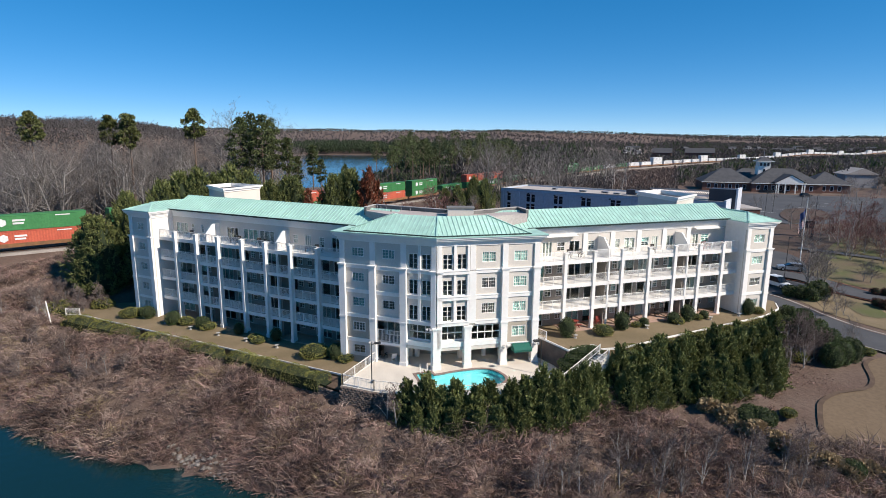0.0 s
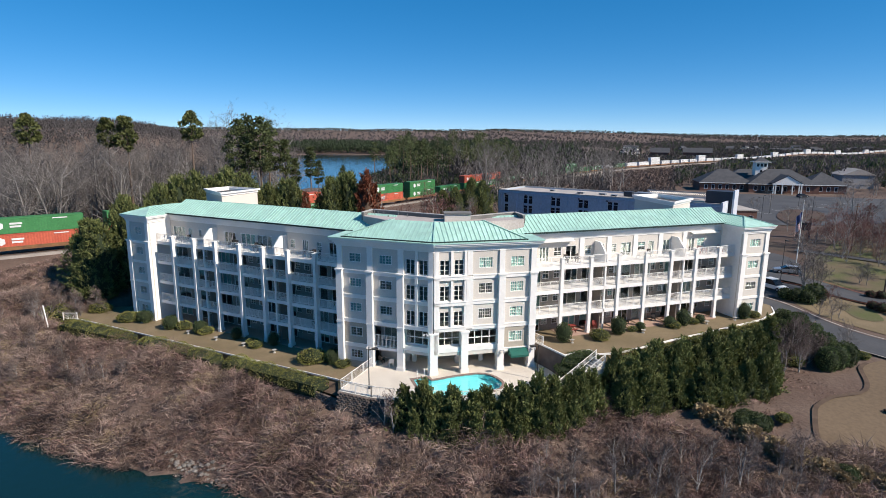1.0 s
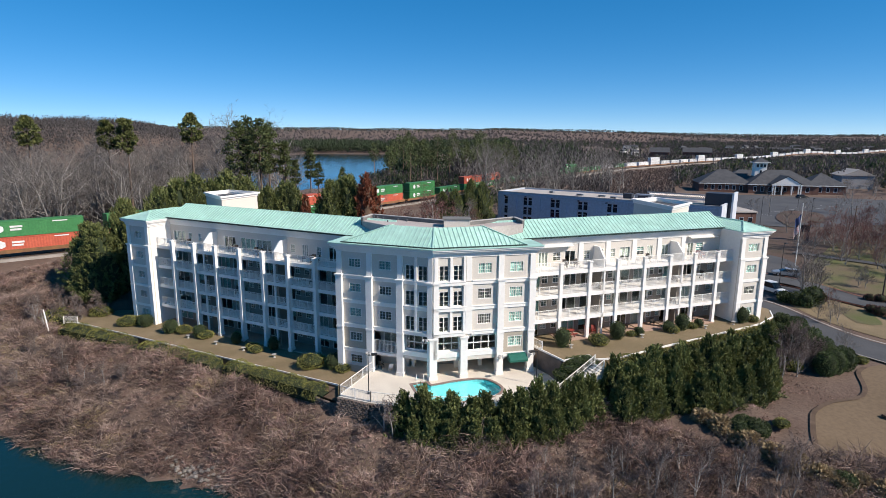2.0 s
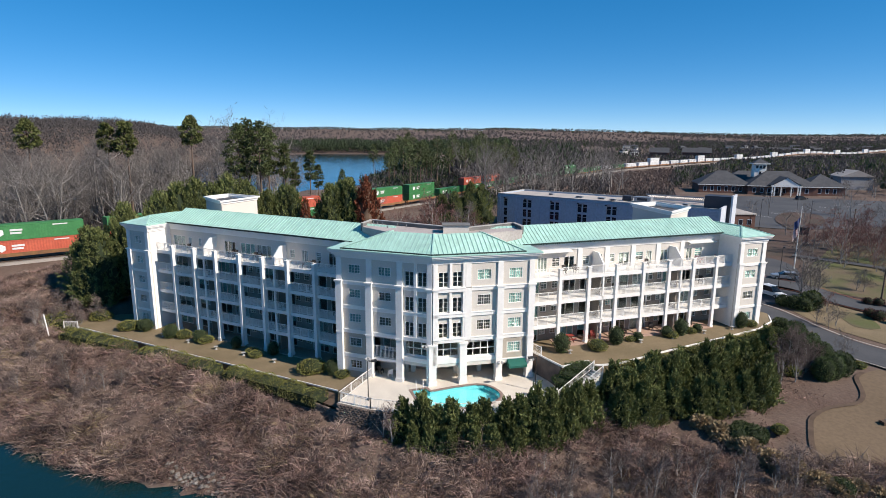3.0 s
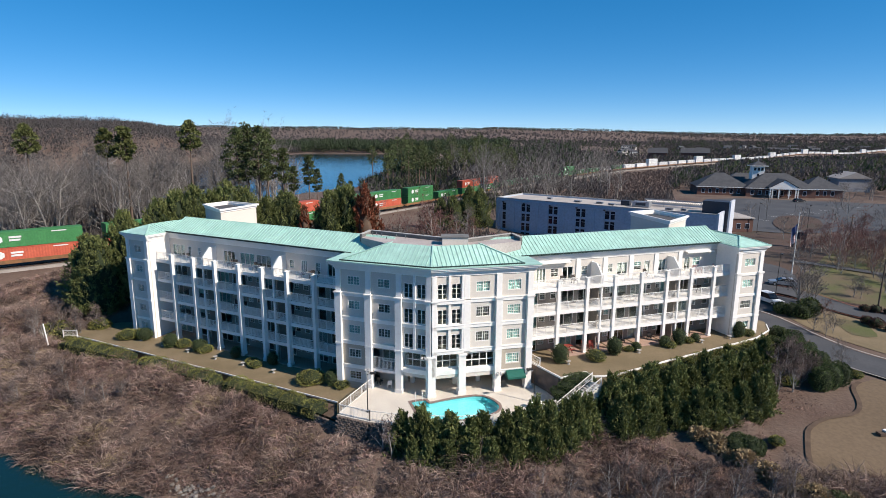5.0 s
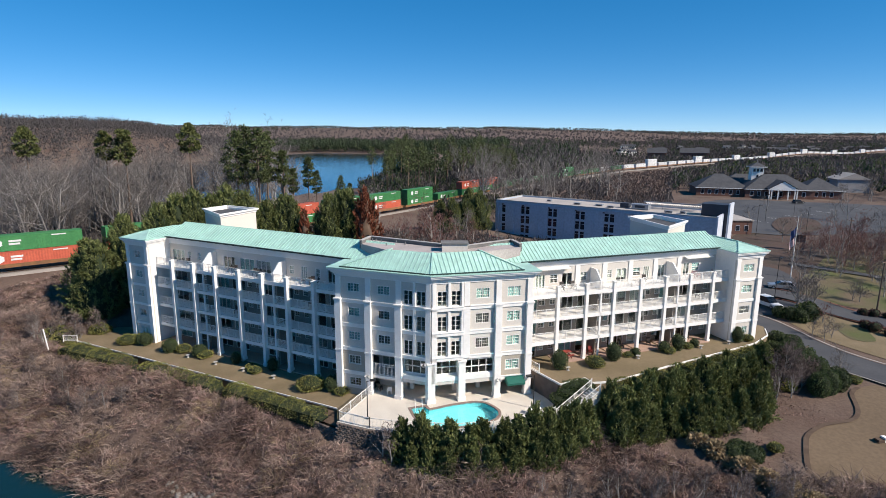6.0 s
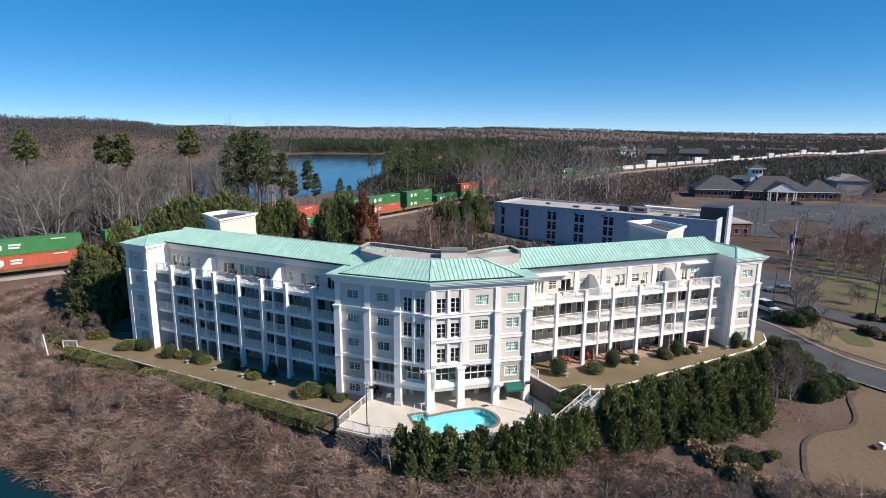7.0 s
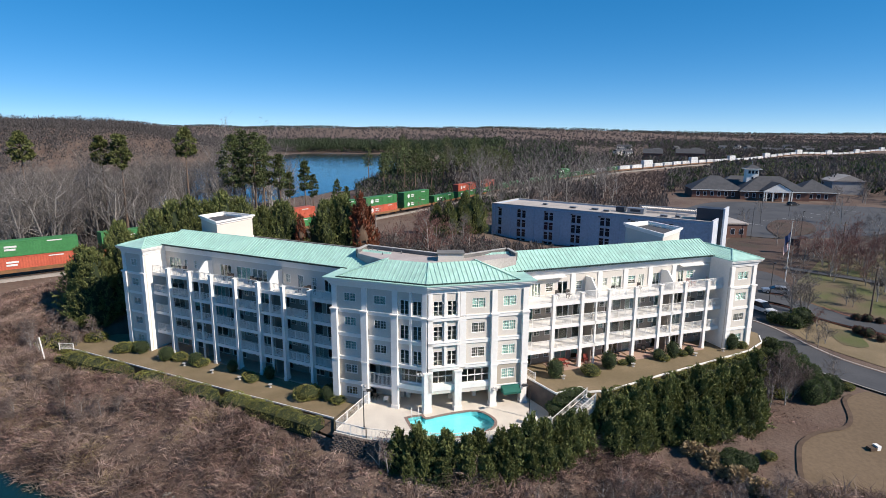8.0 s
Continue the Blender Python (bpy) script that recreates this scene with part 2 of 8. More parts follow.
def part(name, shape, material, parent=None, label="", smooth=False):
    ob = new(name, shape.mesh(name, material, smooth))
    if parent:
        ob.parent = parent
    if label:
        tagged(ob, label)
    return ob


def thing(name, label, category, group="", m=None, kind=""):
    ob = new(name)
    ob.empty_display_size = 0.3
    if m is not None:
        ob.matrix_basis = m
    return tagged(ob, label, category, group, kind)


def frm(x, y, deg, z=0.0):
    """Local axes along a facade: x to the right along it, y inwards, z up."""
    return pose(x, y, z, 0, 0, deg)


def smooth01(t):
    t = np.clip(t, 0, 1)
    return t * t * (3 - 2 * t)


def seg_dist(px, py, pts, closed=False):
    """Distance of points from a polyline."""
    px, py = np.asarray(px, float), np.asarray(py, float)
    best = np.full(px.shape, 1e9)
    n = len(pts)
    for i in range(n if closed else n - 1):
        (ax, ay), (bx, by) = pts[i], pts[(i + 1) % n]
        dx, dy = bx - ax, by - ay
        t = np.clip(((px - ax) * dx + (py - ay) * dy) / (dx * dx + dy * dy), 0, 1)
        best = np.minimum(best, np.hypot(px - ax - t * dx, py - ay - t * dy))
    return best


def inside(px, py, pts):
    px, py = np.asarray(px, float), np.asarray(py, float)
    r = np.zeros(px.shape, bool)
    n = len(pts)
    for i in range(n):
        (ax, ay), (bx, by) = pts[i], pts[(i + 1) % n]
        if ay == by:
            continue
        c = ((ay > py) != (by > py)) & (px < (bx - ax) * (py - ay) / (by - ay) + ax)
        r ^= c
    return r


def catmull(pts, step):
    """Points along a smooth curve through pts, about step apart, with headings."""
    out = []
    p = [np.array(q, float) for q in pts]
    p = [2 * p[0] - p[1]] + p + [2 * p[-1] - p[-2]]
    for i in range(1, len(p) - 2):
        n = max(2, int(np.linalg.norm(p[i + 1] - p[i]) / step))
        for k in range(n):
            t = k / n
            out.append(0.5 * (2 * p[i] + (p[i + 1] - p[i - 1]) * t + (2 * p[i - 1] - 5 * p[i] + 4 * p[i + 1] - p[i + 2]) * t * t
                              + (3 * p[i] - p[i - 1] - 3 * p[i + 1] + p[i + 2]) * t ** 3))
    out.append(p[-2])
    return out


# ---- ground and water ----
WATER = -5.7
SHORE = [(-140, 75), (-75, 62), (-51, 54.5), (-43, 50.6), (-36, 48.3), (-28.5, 47.2), (-20.4, 44.9), (-16.6, 43.0), (-8, 38.5), (10, 36.5), (40, 35), (75, 30), (200, 20)]
LAKE = [(-430, 340), (-300, 215), (-200, 165), (-150, 165), (-105, 205), (-62, 300), (-60, 420), (-85, 700), (-125, 1085), (-300, 1100), (-320, 800), (-390, 560)]
TRACK = [(-260, -5), (-150, 55), (-85, 98), (-53, 136), (-30, 178), (-14, 205), (6, 244), (42, 310), (100, 395), (138, 440), (284, 600), (460, 759), (720, 960)]
PLATFORM = [(-55.6, 74.9), (-13.6, 56.6), (-12.0, 52.9), (-6.0, 51.6), (0, 51.1), (6.5, 52.3), (11.2, 55.6), (15.8, 58.4), (31, 67), (40.5, 72.9), (44, 76.5), (44, 92), (-50, 92)]


def height(x, y):
    """The height of the ground at x, y."""
    x, y = np.asarray(x, float), np.asarray(y, float)
    ds = seg_dist(x, y, SHORE)
    lake_side = inside(x, y, SHORE + [(200, -400), (-140, -400)])
    ds = np.where(lake_side, -ds, ds)
    rise = 9.4 - 3.9 * smooth01((x + 8) / 34)
    z = np.where(ds > 0, WATER + rise * (1 - np.exp(-ds / 16)), WATER + np.maximum(ds * 0.35, -5))
    z = z + 2.6 * smooth01((y - 84) / 45) * smooth01((x + 20) / 60)
    z = np.where(y > 150, z + np.clip((y - 150) * 0.006, 0, 6) * smooth01((x - 60) / 60), z)
    # railway bank
    dt = seg_dist(x, y, TRACK)
    bank = 3.7 + 1.5 * smooth01((y - 260) / 200)
    k = 1 - smooth01((dt - 3.6) / 9.0)
    z = z * (1 - k) + bank * k
    # rear lake
    d2 = seg_dist(x, y, LAKE, True)
    d2 = np.where(inside(x, y, LAKE), d2, -d2)
    z = np.where((y > 380) & (x < 60), np.minimum(z, WATER + 1.0 + np.maximum(-d2 - 12, 0) * 0.05), z)
    k = smooth01((d2 + 14) / 22)
    z = z * (1 - k) + (WATER - 2.5) * k
    # hills
    r = np.hypot(x, y)
    az = np.degrees(np.arctan2(x, np.maximum(y, 1)))
    n = 9 * np.sin(x / 170 + 1.3) * np.cos(y / 230) + 6 * np.sin(x / 61 + y / 97)
    far = smooth01((y - 1120) / 1500)
    left = smooth01((-az - 20) / 16) * smooth01((r - 520) / 420)
    land = 1 - smooth01((d2 + 60) / 60)
    mid = smooth01((r - 480) / 500)
    z = z + land * (far * (53 - 20 * smooth01((az - 2) / 22) + 0.6 * n) + left * (31 + 0.5 * n) * (1 - 0.45 * far) + mid * 0.35 * np.maximum(n, -6) * (1 - far))
    # the bank falls away below the lower lawn
    z = np.where(x < -12, np.minimum(z, -1.3 + 0.25 * seg_dist(x, y, [(-60, 77), (-55.6, 74.9), (-13.3, 56.5)])), z)
    # level platform for the buildings
    dp = np.where(inside(x, y, PLATFORM), seg_dist(x, y, PLATFORM, True), -1)
    z = np.where(dp > 0, np.minimum(z, -1.7), z)
    return z


def mounds(x, y):
    """Unevenness of the brushy bank."""
    return (0.42 * np.sin(x * 0.9 + 0.5 * y + 1.3 * np.sin(y * 0.31)) * np.cos(y * 0.8 - 0.35 * x + np.sin(x * 0.27))
            + 0.22 * np.sin(x * 2.1 - y * 1.1) * np.cos(y * 1.9 + 0.7 * x) + 0.08 * np.sin(x * 4.1) * np.cos(y * 3.7))


def graded(lo, a, b, hi, step, grow=1.13, most=60):
    out = list(np.arange(a, b, step))
    s, v = step, a
    while v > lo:
        s = min(s * grow, most)
        v -= s
        out.insert(0, v)
    s, v = step, out[-1]
    while v < hi:
        s = min(s * grow, most)
        v += s
        out.append(v)
    return np.array(out)


def lay_ground():
    xs, ys = graded(-3600, -96, 70, 3600, 1.1), graded(-300, 38, 100, 4300, 1.1)
    X, Y = np.meshgrid(xs, ys)
    Z = height(X, Y)
    rough = mounds(X, Y)
    Z = Z + np.where((np.abs(X) < 130) & (X < 34) & (Y < 100), rough, 0) * np.clip((seg_dist(X, Y, TRACK) - 7) / 6, 0, 1)
    w, h = len(xs), len(ys)
    idx = np.arange(w * h).reshape(h, w)
    f = np.stack([idx[:-1, :-1], idx[:-1, 1:], idx[1:, 1:], idx[1:, :-1]], -1).reshape(-1, 4)
    me = bpy.data.meshes.new("ground")
    me.from_pydata(np.stack([X, Y, Z], -1).reshape(-1, 3).tolist(), [], f.tolist())
    me.polygons.foreach_set("use_smooth", [True] * len(me.polygons))
    me.materials.append(M_EARTH)
    return tagged(new("ground", me), "leaf-strewn brown winter earth and woodland floor", "ground", kind="structure")


M_EARTH = mat("leafy_earth", (0.105, 0.066, 0.050), (0.150, 0.106, 0.082), 0.11, 0.98, fine=1.7, bump=0.12, bump_scale=3.0, coord="World", detail=8)
lay_ground()


def gz(x, y):
    return float(height(x, y))


def water_mat():
    m = bpy.data.materials.new("lake_water")
    m.use_nodes = True
    N, L = m.node_tree.nodes, m.node_tree.links
    b = N["Principled BSDF"]
    b.inputs["Base Color"].default_value = (0.004, 0.024, 0.027, 1)
    b.inputs["Roughness"].default_value = 0.10
    b.inputs["IOR"].default_value = 1.33
    g = N.new("ShaderNodeNewGeometry")
    n = N.new("ShaderNodeTexNoise")
    n.inputs["Scale"].default_value, n.inputs["Detail"].default_value = 0.9, 5
    L.new(g.outputs["Position"], n.inputs["Vector"])
    bp = N.new("ShaderNodeBump")
    bp.inputs["Strength"].default_value, bp.inputs["Distance"].default_value = 0.35, 0.12
    L.new(n.outputs["Fac"], bp.inputs["Height"])
    L.new(bp.outputs[0], b.inputs["Normal"])
    return m


M_WATER = water_mat()
lake = Shape()
lake.add([(-3600, -400, WATER), (3600, -400, WATER), (3600, 1400, WATER), (-3600, 1400, WATER)], [(0, 1, 2, 3)])
tagged(part("water", lake, M_WATER), "still dark teal lake water", "lake", kind="structure")


def draped(name, line, half, lift, material, label, category, step=2.0, ends=None):
    """A strip that follows the ground along a smooth line."""
    pts = catmull(line, step)
    s = Shape()
    rows = []
    for i, p in enumerate(pts):
        q = pts[min(i + 1, len(pts) - 1)] - pts[max(i - 1, 0)]
        d = q / np.linalg.norm(q)
        nrm = np.array([-d[1], d[0]])
        row = [p + nrm * k * half for k in (1, 0.5, 0, -0.5, -1)]
        zc = max(gz(*r) for r in row) + lift
        rows.append([(r[0], r[1], zc) for r in row])
    for a, b in zip(rows[:-1], rows[1:]):
        s.add(a + b, [(i, i + 1, i + 6, i + 5) for i in range(4)])
    ob = part(name, s, material, smooth=True)
    return tagged(ob, label, category, kind="structure")


def patch(name, poly, lift, material, label, category, cell=2.0):
    """A flat-lying piece of ground cover inside a polygon, following the ground."""
    px, py = [p[0] for p in poly], [p[1] for p in poly]
    fine = catmull(list(poly) + [poly[0]], 1.5)
    s = bmesh.new()
    vs = [s.verts.new((p[0], p[1], 0)) for p in fine[:-1]]
    s.faces.new(vs)
    bmesh.ops.triangulate(s, faces=s.faces[:])
    for k in range(5):
        long_edges = [e for e in s.edges if e.calc_length() > cell * 1.6]
        if not long_edges:
            break
        bmesh.ops.subdivide_edges(s, edges=long_edges, cuts=1)
        bmesh.ops.triangulate(s, faces=s.faces[:])
    for v in s.verts:
        v.co.z = gz(v.co.x, v.co.y) + lift
    bmesh.ops.recalc_face_normals(s, faces=s.faces[:])
    if sum(f.normal.z for f in s.faces) < 0:
        bmesh.ops.reverse_faces(s, faces=s.faces[:])
    me = bpy.data.meshes.new(name)
    s.to_mesh(me)
    s.free()
    me.materials.append(material)
    return tagged(new(name, me), label, category, kind="structure")


# ---- the apartment building ----
F = [0.12, 2.82, 5.72, 8.6, 11.46]      # floors
EAVE, RIDGE = 15.2, 16.95
DECK, LAWN_R = 0.45, 2.9
WL = frm(-38.77, 73.88, -23.77)      # left wing
WR = frm(10.16, 63.14, 21.41)           # right wing
CL = frm(-2.75, 56.6, -16.83)         # middle block, left face, origin at the front corner of the eave
CR = frm(-2.75, 56.6, 16.26)          # middle block, right face
CL_END, CR_END, INSET = -12.6, 12.6, 0.75
HALF = math.tan(radians(33.09 / 2))

M_PARAPET = mat("dark_grey_membrane", (0.19, 0.185, 0.175), (0.13, 0.125, 0.12), 0.6, 0.9, coord="World")
M_GALVPIPE = mat("dull_pipe_metal", (0.22, 0.22, 0.22), (0.15, 0.15, 0.15), 2.0, 0.6, 0.3)
building = thing("apartment_building", "white and beige five-storey lakeside apartment building with mint metal roof", "building")


def pierced_wall(s, m, u0, u1, z0, z1, y0, y1, holes):
    """A wall with rectangular openings (u0, u1, z0, z1) right through it."""
    us = sorted({u0, u1, *[h[0] for h in holes], *[h[1] for h in holes]})
    zs = sorted({z0, z1, *[h[2] for h in holes], *[h[3] for h in holes]})
    us, zs = [u for u in us if u0 <= u <= u1], [z for z in zs if z0 <= z <= z1]
    for za, zb in zip(zs[:-1], zs[1:]):
        run = None
        for ua, ub in zip(us[:-1], us[1:]):
            cu, cz = (ua + ub) / 2, (za + zb) / 2
            hole = any(h[0] < cu < h[1] and h[2] < cz < h[3] for h in holes)
            if hole:
                if run:
                    s.box(run[0], run[1], y0, y1, za, zb, m)
                run = None
            else:
                run = (run[0], ub) if run else (ua, ub)
        if run:
            s.box(run[0], run[1], y0, y1, za, zb, m)


def window(m, u0, u1, z0, z1, y, cols=2, rows=1, lights=(3, 2), cover=None, cover_from=0.0, surround=0.07, frame_mat=None):
    """A framed window: cols x rows sashes, each divided by glazing bars, with panes and an optional blind."""
    fm = frame_mat or M_WHITE
    b, o = 0.06, surround
    outer = [(u0 - o, z0 - o), (u1 + o, z0 - o), (u1 + o, z1 + o), (u0 - o, z1 + o)]
    inner = [(u0 + b, z0 + b), (u1 - b, z0 + b), (u1 - b, z1 - b), (u0 + b, z1 - b)]
    pts = [(u, yy, z) for yy in (y - 0.05, y + 0.09) for rect in (outer, inner) for u, z in rect]
    faces = []
    for i in range(4):
        j = (i + 1) % 4
        faces += [(i, j, 4 + j, 4 + i), (8 + j, 8 + i, 12 + i, 12 + j), (j, i, 8 + i, 8 + j), (4 + i, 4 + j, 12 + j, 12 + i)]
    win = part("window", Shape(m).add(pts, faces), fm, building)
    w, h = (u1 - u0) / cols, (z1 - z0) / rows
    bars = []
    for i in range(1, cols):
        bars.append((u0 + i * w - 0.035, u0 + i * w + 0.035, y - 0.03, y + 0.08, z0 + b, z1 - b))
    for j in range(1, rows):
        bars.append((u0 + b, u1 - b, y - 0.02, y + 0.07, z0 + j * h - 0.045, z0 + j * h + 0.045))
    for i in range(cols):
        for k in range(1, lights[0]):
            x = u0 + i * w + k * w / lights[0]
            bars.append((x - 0.013, x + 0.013, y - 0.01, y + 0.05, z0 + b, z1 - b))
    for j in range(rows):
        for k in range(1, lights[1]):
            z = z0 + j * h + k * h / lights[1]
            bars.append((u0 + b, u1 - b, y - 0.008, y + 0.048, z - 0.013, z + 0.013))
    for q in bars:
        part("glazing_bar", Shape(m).box(*q), fm, win)
    for i in range(cols):
        g = Shape(m).box(u0 + i * w + 0.05, u0 + (i + 1) * w - 0.05, y + 0.015, y + 0.027, z0 + 0.05, z1 - 0.05)
        pane = part("pane", g, M_GLASS, win)
        pane.visible_shadow = False
    if cover:
        c = Shape(m).box(u0, u1, y + 0.16, y + 0.18, z0 + cover_from * (z1 - z0), z1)
        part("blind", c, cover, win)
    return win


def railing(m, u0, u1, y, z, high=1.07, gap=0.13, name="railing"):
    s = Shape(m)
    s.box(u0, u1, y - 0.03, y + 0.03, z + high - 0.05, z + high)
    s.box(u0, u1, y - 0.02, y + 0.02, z + 0.09, z + 0.13)
    n = max(2, int((u1 - u0) / gap))
    for i in range(1, n):
        x = u0 + (u1 - u0) * i / n
        s.box(x - 0.018, x + 0.018, y - 0.012, y + 0.012, z + 0.13, z + high - 0.05)
    k = max(1, round((u1 - u0) / 1.4))
    for i in range(k + 1):
        x = u0 + 0.03 + (u1 - u0 - 0.06) * i / k
        s.box(x - 0.03, x + 0.03, y - 0.028, y + 0.028, z, z + high - 0.05)
    return part(name, s, M_WHITE, building)


def pilaster(m, u, half, y0, y1, z0, z1, cap=True, foot=True, band=()):
    """A square pilaster with capital, foot and belt mouldings."""
    s = Shape(m)
    s.box(u - half, u + half, y0, y1, z0, z1)
    if cap:
        s.box(u - half - 0.06, u + half + 0.06, y0 - 0.06, y1, z1, z1 + 0.1)
        s.box(u - half - 0.11, u + half + 0.11, y0 - 0.11, y1, z1 + 0.1, z1 + 0.24)
    if foot:
        s.box(u - half - 0.07, u + half + 0.07, y0 - 0.07, y1, z0, z0 + 0.45)
    for b in band:
        s.box(u - half - 0.05, u + half + 0.05, y0 - 0.05, y1, b - 0.1, b + 0.1)
    return part("pilaster", s, M_WHITE, building)


def cornice(m, u0, u1, y, top, mitre0=0.0, mitre1=0.0, deep=0.75, name="cornice"):
    """Stepped moulding under the eave; y is the wall's face, the top step reaches deep metres out of it."""
    s = Shape(m)
    steps = ((0.10, top - 1.05, top - 0.86), (0.18, top - 0.86, top - 0.62), (deep * 0.48, top - 0.62, top - 0.44), (deep * 0.74, top - 0.44, top - 0.26), (deep * 0.9, top - 0.26, top - 0.1))
    for out, za, zb in steps:
        a0, a1 = u0 - out * mitre0, u1 + out * mitre1
        p = [(a0, y - out, za), (a1, y - out, za), (u1, y + 0.1, za), (u0, y + 0.1, za),
             (a0, y - out, zb), (a1, y - out, zb), (u1, y + 0.1, zb), (u0, y + 0.1, zb)]
        s.add(p, [(3, 2, 1, 0), (4, 5, 6, 7), (0, 1, 5, 4), (1, 2, 6, 5), (2, 3, 7, 6), (3, 0, 4, 7)])
    return part(name, s, M_WHITE, building)


def roof_plane(m, u0, u1, t0, t1, y0, y1, z0, z1, gap=0.5):
    """A metal roof slope: eave from u0 to u1 at y0, z0; top edge from t0 to t1 at y1, z1; standing seams up the slope."""
    sh = Shape(m)
    sh.slab([(u0, y0, z0), (u1, y0, z0), (t1, y1, z1), (t0, y1, z1)], 0.1)
    plane = part("roof_slope", sh, M_ROOF, building)
    lo, hi = min(u0, t0), max(u1, t1)
    ln = math.hypot(y1 - y0, z1 - z0)
    for i in range(int((hi - lo) / gap) + 1):
        u = lo + gap * (i + 0.5)
        a, b = 0.0, 1.0
        if u < u0:
            a = max(a, (u0 - u) / (u0 - t0)) if t0 < u0 else 2
        if u < t0:
            b = min(b, (u - u0) / (t0 - u0)) if u0 < t0 else -1
        if u > u1:
            a = max(a, (u - u1) / (t1 - u1)) if t1 > u1 else 2
        if u > t1:
            b = min(b, (u1 - u) / (u1 - t1)) if u1 > t1 else -1
        if b - a < 0.04:
            continue
        p = [(u, y0 + (y1 - y0) * q, z0 + (z1 - z0) * q + 0.03) for q in (a, b)]
        part("seam", Shape(m).bar(p[0], p[1], 0.035, 0.07), M_SEAM, plane)
    return plane


def flashing(m, a, b, w=0.16):
    return part("ridge_cap", Shape(m).bar(a, b, w, 0.08), M_ROOF, building)


def build_wing(m, posts, thin, end, block, inner, low, mirror, terrace):
    """One wing. posts: places of the tall posts; thin: places of the unit dividers; end: the first or last u of the balconies
    at the end block; block: (u0, u1) of that block; inner: u where the middle block begins; low: the lowest storey;
    terrace: doors and windows on the top storey."""
    lo, hi = min(end, inner), max(end, inner)
    wall_y, depth = 2.4, 20.0
    floors = [F[i] for i in range(low, 5)]
    base = floors[0]
    edges = sorted([lo, hi, *posts])
    # posts
    for u in posts:
        s = Shape(m)
        front = -0.22 if mirror else -0.5
        s.box(u - 0.2, u + 0.2, front, 0.18, base - 0.5, F[4] + 0.86)
        s.box(u - 0.26, u + 0.26, front - 0.06, 0.24, F[4] + 0.86, F[4] + 0.98)
        s.box(u - 0.26, u + 0.26, front - 0.06, 0.24, base - 0.5, base + 0.3)
        part("post", s, M_WHITE, building)
    for u in thin:
        s = Shape(m)
        s.box(u - 0.1, u + 0.1, -0.08, 0.12, base - 0.4, F[4] - 0.3)
        part("thin_post", s, M_WHITE, building)
        d = Shape(m)
        prof = [(0.05, 0), (wall_y, 0), (wall_y, 2.3), (1.25, 2.3), (0.05, 1.1)]
        n = len(prof)
        d.add([(u - 0.1, y, F[4] + z) for y, z in prof] + [(u + 0.1, y, F[4] + z) for y, z in prof],
              [tuple(range(n)), tuple(range(2 * n - 1, n - 1, -1))] + [(i, n + i, n + (i + 1) % n, (i + 1) % n) for i in range(n)])
        part("terrace_divider", d, M_WHITE, building)
        for z in floors[:-1]:
            # dividers take the same shade-darkened colour as the recess wall
            part("balcony_divider", Shape(m).box(u - 0.05, u + 0.05, 0.6, wall_y, z, z + 2.4), M_SHADEDRECESS, building)
    # slabs
    for i, z in enumerate(floors[1:]):
        s = Shape(m)
        s.box(lo, hi, 0.0, wall_y, z - 0.22, z)
        s.box(lo, hi, -0.08, 0.06, z - 0.42, z + 0.03)
        part("balcony_slab", s, M_WHITE, building)
        for a, b in zip(edges[:-1], edges[1:]):
            cuts = [a, *[t for t in thin if a < t < b], b]
            for c, d in zip(cuts[:-1], cuts[1:]):
                railing(m, c + (0.2 if c in posts else 0.1), d - (0.2 if d in posts else 0.1), 0.0, z + 0.03)
    # openings in the wall behind the balconies
    holes, fit_out = [], []
    rng = random.Random(11 + low)
    bays = [(a, b) for a, b in zip(edges[:-1], edges[1:]) if b - a > 1.5]
    for z in floors[:-1]:
        for k, (a, b) in enumerate(bays):
            w = b - a
            if w > 3:
                wide = 2.5
                d0 = a + (0.3 if (k % 2) ^ mirror else w - wide - 0.3)
                w0 = a + (w - 1.2 if (k % 2) ^ mirror else 0.32)
                holes += [(d0, d0 + wide, z + 0.06, z + 2.2), (w0, w0 + 0.85, z + 0.8, z + 2.1)]
                fit_out += [("door", d0, d0 + wide, z + 0.06, z + 2.2), ("win", w0, w0 + 0.85, z + 0.8, z + 2.1)]
            else:
                w0 = (a + b) / 2 - 0.45
                holes.append((w0, w0 + 0.9, z + 0.8, z + 2.1))
                fit_out.append(("win", w0, w0 + 0.9, z + 0.8, z + 2.1))
    for kind, a, b in terrace:
        holes.append((a, b, F[4] + (0.06 if kind == "door" else 0.66), F[4] + (1.86 if kind == "door" else 1.78)))
        fit_out.append((kind, *holes[-1]))
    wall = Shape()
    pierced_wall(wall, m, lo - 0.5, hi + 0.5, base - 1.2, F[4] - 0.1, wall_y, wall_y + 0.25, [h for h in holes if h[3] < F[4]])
    part("wing_wall", wall, M_SHADEDRECESS, building, "taupe wall recessed behind the balconies, darkened for their shade")
    top = Shape()
    pierced_wall(top, m, lo - 0.5, hi + 0.5, F[4] - 0.1, EAVE - 0.2, wall_y, wall_y + 0.25, [h for h in holes if h[3] > F[4]])
    part("terrace_wall", top, M_STUCCO, building)
